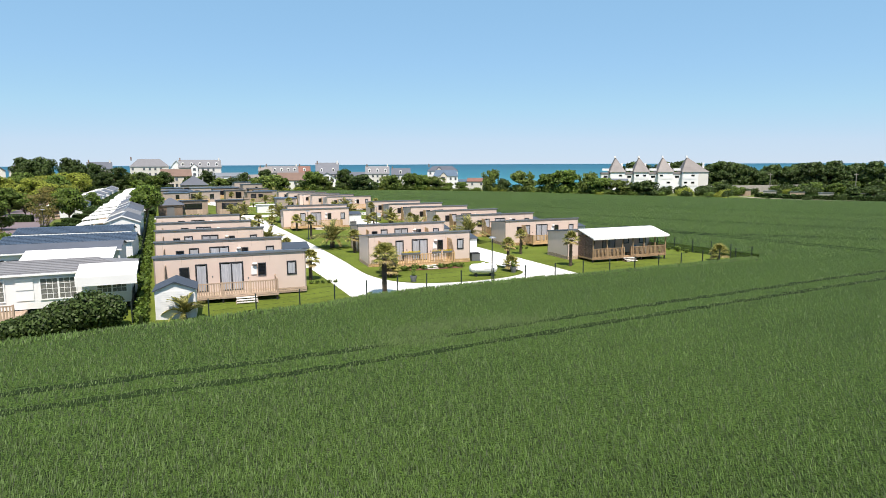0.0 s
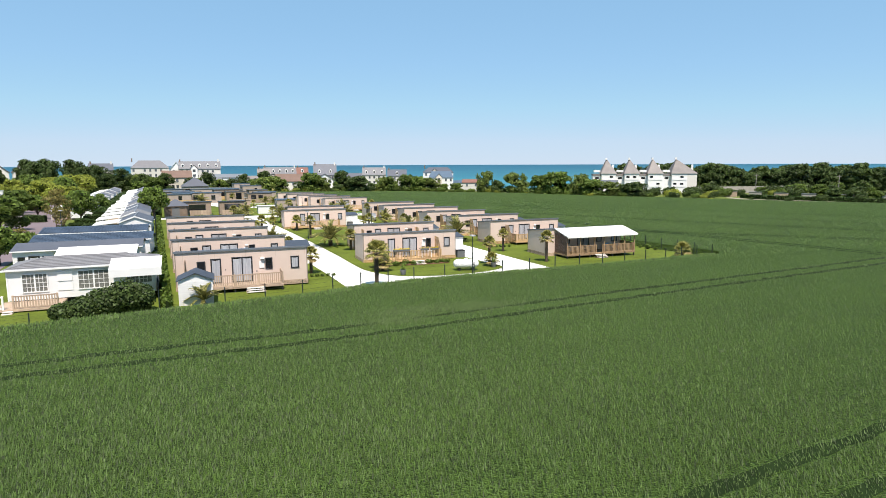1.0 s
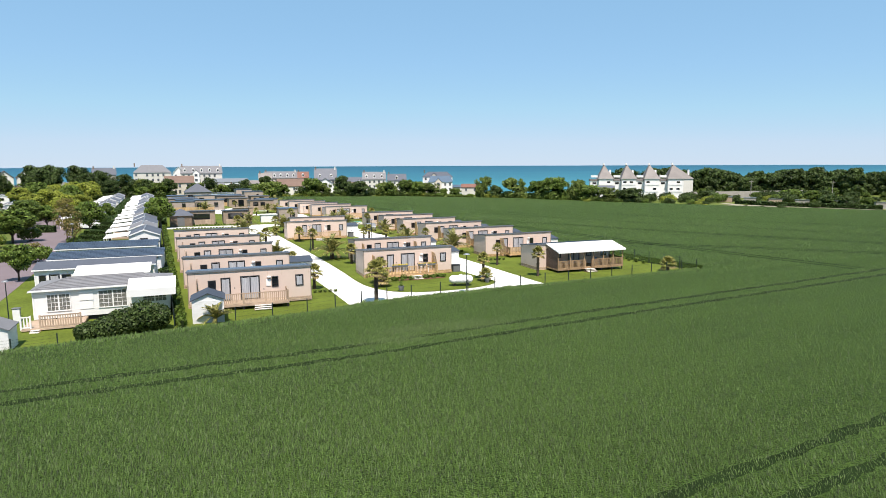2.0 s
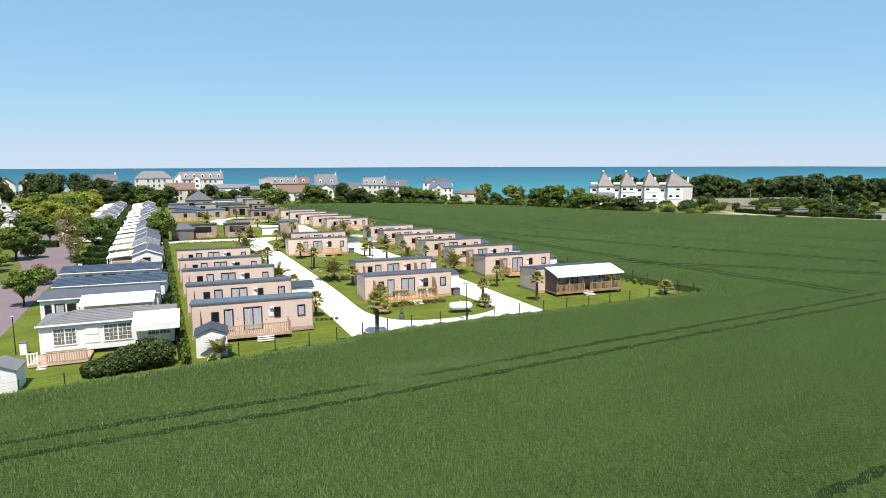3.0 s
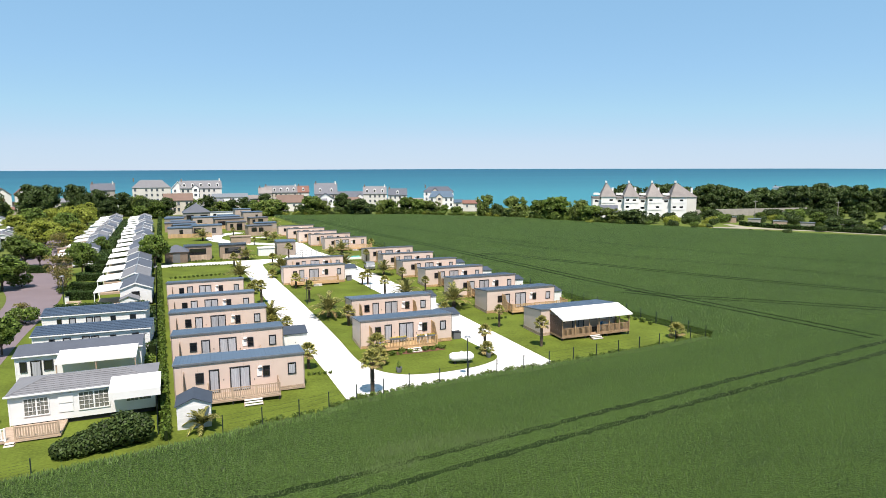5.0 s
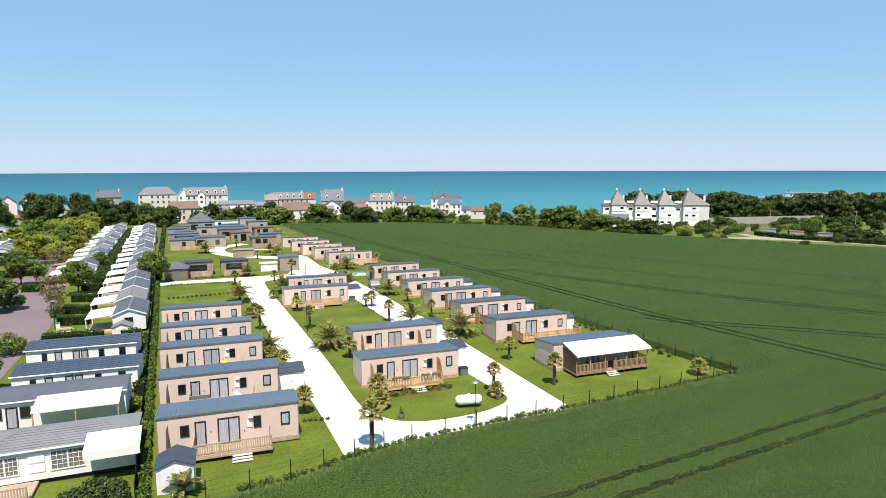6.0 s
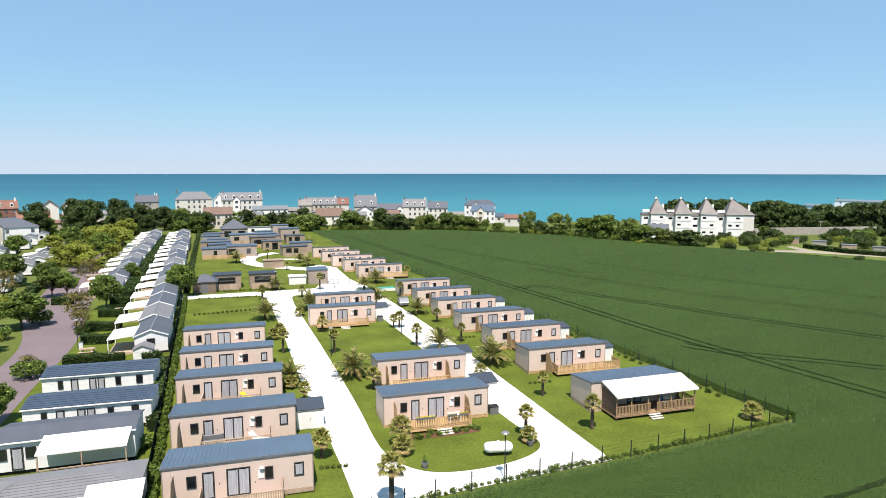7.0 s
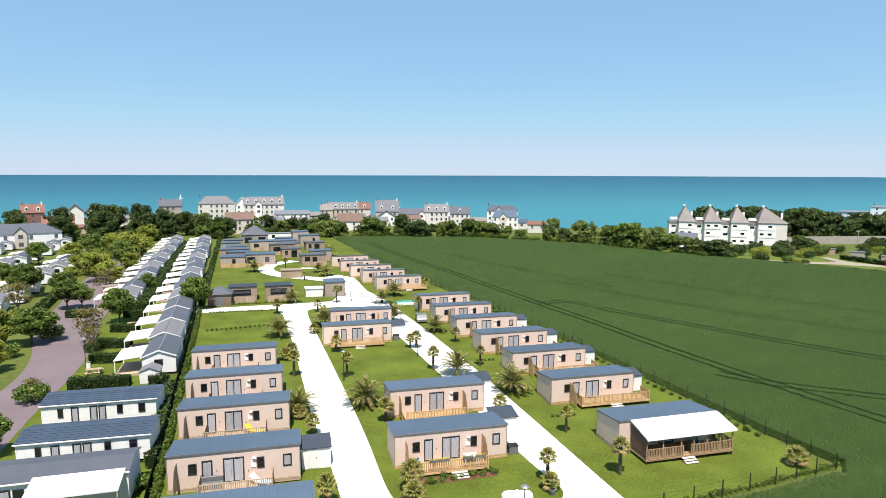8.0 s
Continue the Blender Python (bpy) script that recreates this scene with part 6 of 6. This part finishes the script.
solid("path", sheet([(166, 165), (178, 153), (188, 147), (198, 136), (204, 127), (214, 104), (217, 106), (207, 130), (200, 141), (197, 152), (202, 163), (198, 163), (193, 153), (180, 156), (170, 166)], 0.09), "dirt", "pale dirt path beside the field", "path", "structure")

# ---- fences, lamps and garden things ----
def wire_fence(label, points, high=1.55, gap=2.5):
    f = thing("wire_fence", label, "fence")
    post = None
    run = []
    for (x0, y0), (x1, y1) in zip(points, points[1:]):
        n = max(1, int(math.hypot(x1 - x0, y1 - y0) / gap))
        run += [(x0 + (x1 - x0) * i / n, y0 + (y1 - y0) * i / n) for i in range(n)]
    run.append(points[-1])
    for x, y in run:
        if post is None:
            post = part("post", boxes((-0.035, 0.035, -0.035, 0.035, -0.05, high + 0.05)), "steel", f)
            post.matrix_basis = spot(x, y)
        else:
            share(post, spot(x, y))
    for k in range(5):
        z = 0.15 + (high - 0.2) * k / 4
        bm = bmesh.new()
        for (x0, y0), (x1, y1) in zip(run, run[1:]):
            tube(bm, (x0, y0, hill(x0, y0) + z), (x1, y1, hill(x1, y1) + z), 0.006, 0.006, 3)
        tagged(part("wire", bm, "steel", f), kind="stuff")
    return f


wire_fence("dark green steel post and wire fence along the field", [(x, front(x)) for x in (2.4, 8, 13, 18, 24, 30, 36, 42, 48, 53, 55.6)])
wire_fence("dark green wire fence on the east side of the park", [(55.6, front(55.6))] + EAST)
SCREEN = wire_fence("wire fence with a dark screen cloth beside the clipped hedge", [(-1.8, 41.4), (-1.8, 80), (-1.7, 127)], 1.3)
cloth = None
for k in range(29):
    y = 41.4 + 2.95 * k
    if cloth is None:
        cloth = part("screen_cloth", boxes((-0.012, 0.012, 0.0, 2.9, 0.06, 1.28)), "cloth", SCREEN, "dark green woven screen cloth")
        cloth.matrix_basis = spot(-1.8, y)
    else:
        share(cloth, spot(-1.8, y))
wire_fence("short wire fence before a white mobile home", [(-14, front(-14) + 0.6), (-9, front(-9) + 0.6)], 1.0)

gate = thing("metal_gate", "low grey metal gate across the white drive", "gate")
gx0, gy0, gx1, gy1 = 27.4, 135.6, 32.4, 134.0
far_gate = math.hypot(gx1 - gx0, gy1 - gy0)
for z in (0.18, 0.62, 1.05):
    part("rail", boxes((0, far_gate, -0.025, 0.025, z, z + 0.06)), "zinc", gate)
for i in range(int(far_gate / 1.2) + 1):
    part("post", boxes((i * 1.2 - 0.04, i * 1.2 + 0.04, -0.04, 0.04, 0.0, 1.2)), "zinc", gate)
gate.matrix_basis = spot(gx0, gy0, math.degrees(math.atan2(gy1 - gy0, gx1 - gx0)))
lamp = thing("street_lamp", "slim dark street lamp with a flat disc head", "street lamp")
bm = bmesh.new()
tube(bm, (0, 0, -0.05), (0, 0, 3.95), 0.055, 0.04, 8)
part("pole", bm, "steel", lamp)
bm = bmesh.new()
bmesh.ops.create_cone(bm, cap_ends=True, segments=20, radius1=0.32, radius2=0.2, depth=0.1, matrix=pose(0, 0, 3.98))
part("lamp_head", bm, "zinc", lamp)
lamp.matrix_basis = spot(24.1, 43.2)
copy_thing(lamp, spot(29.6, 88.0))
copy_thing(lamp, spot(17.7, 80.6))
copy_thing(lamp, spot(16.0, 131.8))
copy_thing(lamp, spot(27.8, 130.2))
copy_thing(lamp, spot(-13.8, 95.9))
copy_thing(lamp, spot(-13.5, 48.6) @ Matrix.Scale(0.8, 4))
METER = thing("service_pillar", "pale grey electricity pillar beside the tarmac", "service pillar")
part("cabinet", boxes((-0.25, 0.25, -0.16, 0.16, 0, 1.0), bevel=0.02), "white2", METER)
part("cap", boxes((-0.29, 0.29, -0.2, 0.2, 1.003, 1.08), bevel=0.02), "grey", METER)
METER.matrix_basis = spot(-12.9, 48.3, -6)
copy_thing(METER, spot(-13.3, 95.0))


def lathe(profile, sides=16):
    bm = bmesh.new()
    rings = [[bm.verts.new((r * math.cos(6.2832 * i / sides), r * math.sin(6.2832 * i / sides), z)) for i in range(sides)] for r, z in profile]
    for a, b in zip(rings, rings[1:]):
        for i in range(sides):
            bm.faces.new((a[i], a[(i + 1) % sides], b[(i + 1) % sides], b[i]))
    bm.faces.new(rings[0][::-1])
    bm.faces.new(rings[-1])
    return bm


# a gas tank lying on the lawn
tank = thing("gas_tank", "white cylindrical gas tank on dark feet on the lawn", "gas tank")
bm = lathe([(0.05, -1.25), (0.32, -1.2), (0.5, -1.02), (0.56, -0.85), (0.56, 0.85), (0.5, 1.02), (0.32, 1.2), (0.05, 1.25)], 20)
bm.transform(pose(0, 0, 0.66) @ Matrix.Diagonal((1, 1, 0.78, 1)) @ pose(0, 0, 0, 0, 90))
part("vessel", bm, "white", tank)
for x in (-0.7, 0.7):
    part("foot", boxes((x - 0.08, x + 0.08, -0.35, 0.35, 0, 0.3)), "black", tank)
part("valve_cover", lathe([(0.16, 1.05), (0.16, 1.16), (0.1, 1.2)], 12), "white", tank)
tank.matrix_basis = spot(25.6, 47.4, -14, 0.09)

POT = thing("planter", "grey pot with a small upright shrub", "planter")
part("pot", lathe([(0.2, 0), (0.28, 0.35), (0.3, 0.5), (0.26, 0.5), (0.24, 0.44)], 14), "grey", POT)
part("plant", leaf_cloud([(0, 0, 0.75, 0.18, 0.18, 0.35)], 120, 0.06, 61), "leaf", POT)
POT.matrix_basis = spot(18.9, 47.2, 0, 0.09)
copy_thing(POT, spot(29.0, 47.9, 0, 0.09))

TABLE = thing("picnic_table", "weathered wooden picnic table with benches", "picnic table")
for k in range(5):
    part("top_board", boxes((-0.9, 0.9, -0.36 + k * 0.15, -0.23 + k * 0.15, 0.72, 0.76)), "wood_old", TABLE)
for s in (-1, 1):
    part("bench", boxes((-0.9, 0.9, s * 0.75 - 0.13, s * 0.75 + 0.13, 0.42, 0.46)), "wood_old", TABLE)
    part("leg", boxes((s * 0.65 - 0.05, s * 0.65 + 0.05, -0.8, 0.8, 0.34, 0.42)), "wood_old", TABLE)
    for u in (-0.6, 0.6):
        part("leg", boxes((s * 0.65 - 0.05, s * 0.65 + 0.05, u - 0.05, u + 0.05, 0, 0.72)), "wood_old", TABLE)
TABLE.matrix_basis = spot(-12.2, 92.6, -4)
copy_thing(TABLE, spot(-11.2, 118.8, -4))


def lounger(label, material):
    o = thing("sun_lounger", label, "sun lounger")
    part("seat", boxes((-0.32, 0.32, -1.0, 0.3, 0.3, 0.36)), material, o)
    b = part("backrest", boxes((-0.32, 0.32, 0.0, 0.75, -0.03, 0.03)), material, o)
    b.matrix_basis = pose(0, 0.3, 0.33, 42)
    for x in (-0.27, 0.27):
        for yy in (-0.85, 0.2):
            part("leg", boxes((x - 0.03, x + 0.03, yy - 0.03, yy + 0.03, 0, 0.3)), material, o)
    return o


def on_deck(x, y, lx, ly, rz=0.0):
    """A place on the deck of the cabin whose front corner is at x, y."""
    return pose(x, y, hill(x, y), 0, 0, TURN_) @ pose(lx, ly, 0.47, 0, 0, rz)


a = lounger("white plastic sun lounger on a deck", "white")
a.matrix_basis = on_deck(-0.45, 57.4, 7.2, -1.0, 60)
b = lounger("yellow sun lounger on a deck", "yellow")
b.matrix_basis = on_deck(-0.42, 67.9, 7.0, -0.9, 60)
SOFA = thing("garden_sofa", "grey woven garden sofa against the cabin", "garden sofa")
part("seat", boxes((-0.9, 0.9, -0.4, 0.35, 0.0, 0.4), bevel=0.03), "grey", SOFA)
part("backrest", boxes((-0.9, 0.9, 0.25, 0.4, 0.4, 0.8), bevel=0.03), "grey", SOFA)
SOFA.matrix_basis = on_deck(-0.45, 57.4, 3.4, -0.55)
CHAIR = thing("garden_chair", "light plastic garden chair on a terrace", "garden chair")
part("seat", boxes((-0.24, 0.24, -0.24, 0.24, 0.4, 0.44)), "blue", CHAIR)
part("backrest", boxes((-0.24, 0.24, 0.2, 0.24, 0.46, 0.9)), "blue", CHAIR)
for x in (-0.2, 0.2):
    for yy in (-0.2, 0.2):
        part("leg", boxes((x - 0.02, x + 0.02, yy - 0.02, yy + 0.02, 0, 0.4)), "white", CHAIR)
CHAIR.matrix_basis = on_deck(17.9, 56.0, 1.9, -1.2, 30)
copy_thing(CHAIR, spot(-6.6, 63.2, -10))
copy_thing(CHAIR, spot(-5.6, 63.0, 14))
copy_thing(CHAIR, on_deck(38.7, 52.9, 7.6, -1.4, 20))
SMALL_TABLE = thing("garden_table", "white garden table on the porch", "garden table")
part("tabletop", boxes((-0.6, 0.6, -0.4, 0.4, 0.7, 0.74), bevel=0.01), "white", SMALL_TABLE)
for x in (-0.5, 0.5):
    for yy in (-0.3, 0.3):
        part("leg", boxes((x - 0.03, x + 0.03, yy - 0.03, yy + 0.03, 0, 0.7)), "white", SMALL_TABLE)
SMALL_TABLE.matrix_basis = on_deck(38.7, 52.9, 8.2, -1.2)
copy_thing(SMALL_TABLE, on_deck(17.9, 56.0, 6.6, -1.1))
# flower boxes on the middle cabin's railing
FLOWERS = thing("flower_box", "railing flower box with yellow blossoms", "flower box")
part("trough", boxes((-0.45, 0.45, -0.1, 0.1, 0, 0.16)), "grey", FLOWERS)
part("blossom", leaf_cloud([(x, 0, 0.22, 0.16, 0.12, 0.1) for x in (-0.32, 0, 0.32)], 200, 0.035, 71), "flower", FLOWERS)
FLOWERS.matrix_basis = pose(17.9, 56.0, hill(17.9, 56), 0, 0, TURN_) @ pose(3.1, -2.16, 1.42)
for lx in (4.0, 6.1, 7.2):
    copy_thing(FLOWERS, pose(17.9, 56.0, hill(17.9, 56), 0, 0, TURN_) @ pose(lx, -2.16, 1.42))
solid("flower_bed", sheet([(18.4, 53.8), (26.2, 53.0), (26.1, 52.2), (22, 52.3), (18.5, 52.9)], 0.11), "soil", "reddish bark mulch bed below the deck", "flower bed", "structure")
BIN = thing("storage_box", "dark grey storage box beside a cabin", "storage box")
part("body", boxes((-0.45, 0.45, -0.35, 0.35, 0, 0.75), bevel=0.02), "grey", BIN)
part("lid", boxes((-0.48, 0.48, -0.38, 0.38, 0.753, 0.83), bevel=0.02), "black", BIN)
BIN.matrix_basis = spot(29.2, 55.8, TURN_, 0.09)
copy_thing(BIN, spot(29.0, 98.0, TURN_, 0.09))
for i in range(22):
    copy_thing(TUFT, spot(0.6 + i * 0.58, 126.3 - 0.03 * i, 40 * i) @ Matrix.Scale(rr.uniform(0.4, 0.65), 4))
    copy_thing(TUFT, spot(1.0 + i * 0.62, 133.2 - 0.02 * i, 70 * i) @ Matrix.Scale(rr.uniform(0.5, 0.8), 4))
pool = thing("covered_basin", "turquoise covered basin beside the drive", "basin")
part("cover", boxes((-1.7, 1.7, -1.1, 1.1, 0, 0.5), bevel=0.08), "teal", pool)
part("rim", boxes((-1.75, 1.75, -1.15, -1.1, 0, 0.55), bevel=0.01), "white", pool)
pool.matrix_basis = spot(37.8, 125.0, -5)


def car(label, paint):
    c = thing("parked_car", label, "car")
    prof = [(-2.0, 0.35), (2.0, 0.35), (2.05, 0.75), (1.25, 0.92), (0.6, 1.42), (-1.2, 1.45), (-1.9, 0.95), (-2.05, 0.8)]
    part("body", prism(prof, -0.85, 0.85, axis="y"), paint, c)
    part("window", prism([(0.98, 0.98), (0.55, 1.36), (-1.15, 1.38), (-1.65, 0.98)], -0.87, 0.87, axis="y"), "pane", c)
    w = None
    for x in (-1.25, 1.25):
        for yy in (-0.78, 0.78):
            t = lathe([(0.2, -0.1), (0.31, -0.1), (0.31, 0.1), (0.2, 0.1)], 14)
            t.transform(pose(x, yy, 0.31, 90))
            part("wheel", t, "black", c)
    return c


car_ = car("light grey car parked beside a cabin", "zinc")
car_.matrix_basis = spot(36.6, 109.5, 80)
# utility poles by the wood
for x, y in ((222, 168), (244, 148)):
    p = thing("utility_pole", "tall grey wooden utility pole", "utility pole")
    bm = bmesh.new()
    tube(bm, (0, 0, -0.1), (0, 0, 9), 0.16, 0.1, 8)
    part("pole", bm, "stone_wall", p)
    part("crossarm", boxes((-0.8, 0.8, -0.06, 0.06, 8.4, 8.55)), "stone_wall", p)
    p.matrix_basis = spot(x, y, -40)
# small sailing boats
for x, y in ((172, 640), (-60, 900)):
    s = thing("sailing_boat", "small white sailing boat on the sea", "boat")
    zz = -13 + 12.5 * max(0, y - 350) / 4250
    part("hull", prism([(-2.5, 0.9), (-2.0, -0.2), (2.0, -0.2), (3.0, 0.9)], -0.8, 0.8, axis="y"), "white", s)
    part("sail", prism([(-2.0, 1.2), (0.4, 1.2), (0.4, 8.0)], -0.03, 0.03, axis="y"), "white", s)
    s.matrix_basis = pose(x, y, zz, 0, 0, 20)

# ---- wheat blades, the nearest part of the field ----
def wheat(name, count, spread, seed, tall=(0.1, 0.32), wide=0.035, material="blade", label="dense upright green wheat blades", past=0.05):
    r = np.random.default_rng(seed)
    x, y = spread(r, count)
    keep = np.ones(len(x), bool)
    for k, (line, w, gauge) in enumerate(TRACKS):
        px, py = np.array(sorted(line, key=lambda p: p[k > 1])).T
        off = np.abs(y - np.interp(x, px, py)) if k < 2 else np.where((y > py[0]) & (y < py[-1]), np.abs(x - np.interp(y, py, px)), 9)
        keep &= (material != "blade") | ~((np.abs(off - gauge / 2) < w * 0.75) & (r.uniform(0, 1, len(x)) < 0.93))
    edge = np.interp(x, *FRONT) - EDGE - past
    keep &= (y < edge) | (x > 57) | (y > 48)
    keep &= (y < 48) | ((x > np.interp(y, [q for _, q in EAST], [p for p, _ in EAST]) + 0.8) & (x < np.interp(y, [q for _, q in HEDGE[::-1]], [p for p, _ in HEDGE[::-1]]) - 1))
    x, y = x[keep], y[keep]
    n = len(x)
    z = 0.2 - 0.013 * x - 0.008 * (y - 45) + CROP - 0.03
    h = r.uniform(*tall, n)
    lean = r.uniform(0.35, 1.1, n) * h
    b = radians(82) + r.normal(scale=0.55, size=n)          # shared lean added to steer brightness: lit faces show straight ahead, sides darker
    a = b + radians(90) + r.normal(scale=0.35, size=n)
    w = wide * r.uniform(0.6, 1.4, n)
    dx, dy = np.cos(a) * w, np.sin(a) * w
    tx, ty = x + np.cos(b) * lean, y + np.sin(b) * lean
    verts = np.stack([np.stack([x - dx, y - dy, z], 1), np.stack([x + dx, y + dy, z], 1), np.stack([tx + dx * 0.3, ty + dy * 0.3, z + h], 1), np.stack([tx - dx * 0.3, ty - dy * 0.3, z + h], 1)], 1).reshape(-1, 3)
    faces = np.arange(n * 4).reshape(-1, 4)
    return solid(name, (verts.tolist(), faces.tolist()), material, label, "wheat", "stuff")


def fan(r, n):
    """Thick near the walk, thinning out evenly with distance."""
    far = np.abs(19 + 130 * r.uniform(0, 1, n) ** 1.6 + r.normal(scale=3.0, size=n))
    a = radians(90) - np.radians(r.uniform(-26, 72, n) + r.normal(scale=4.0, size=n))
    return -1 + far * np.cos(a), -6 + far * np.sin(a)


wheat("wheat", 680000, fan, 81, tall=(0.08, 0.19), wide=0.013)


def beyond(r, n):
    """Evenly over the far part of the field, in small tufts."""
    return r.uniform(46, 250, n), r.uniform(40, 268, n)


wheat("wheat", 230000, beyond, 84, tall=(0.1, 0.2), wide=0.05, label="green wheat standing in dense small tufts")


def rim(r, n):
    """A ragged fringe along the south edge of the park."""
    x = r.uniform(-40, 54.0, n)
    return x, np.interp(x, *FRONT) - EDGE + r.normal(scale=0.22, size=n) - 0.1


def ruts(r, n):
    """Pressed blades in the two near pairs of wheel tracks, thickest along the middle of each."""
    x = -38 + 165 * r.uniform(0, 1, n) ** 1.2 + r.normal(scale=6.0, size=n)
    k = r.integers(0, 2, n)
    y = np.where(k == 0, np.interp(x, *np.array(TRACKS[0][0]).T), np.interp(x, *np.array(TRACKS[1][0]).T))
    side = np.where(r.uniform(0, 1, n) < 0.5, -0.5, 0.5) * 2.1
    y = y + side + r.normal(scale=0.26, size=n) + 0.12 * np.sin(x * 0.9) * np.sin(x * 0.37)
    in_patch = r.uniform(0, 1, n) < 0.14                        # some of the dark blades go into loose patches
    spots_ = np.array(((15.3, 31.0, 1.5), (17.8, 30.0, 1.2), (12.5, 30.6, 1.0), (11.2, 28.6, 0.8)))
    pick = spots_[r.integers(0, len(spots_), n)]
    return np.where(in_patch, pick[:, 0] + r.normal(size=n) * pick[:, 2] * 1.5, x), np.where(in_patch, pick[:, 1] + r.normal(size=n) * pick[:, 2] * 0.5, y)


wheat("wheat", 26000, rim, 82, tall=(0.08, 0.26), wide=0.02, label="ragged fringe of wheat at the field edge", past=-0.6)
# dark blades that paint soft-edged shade along the near ruts
wheat("pressed_wheat", 70000, ruts, 83, tall=(0.05, 0.15), wide=0.018, material="shade_blade", label="pressed wheat coloured as the shade in the wheel tracks")
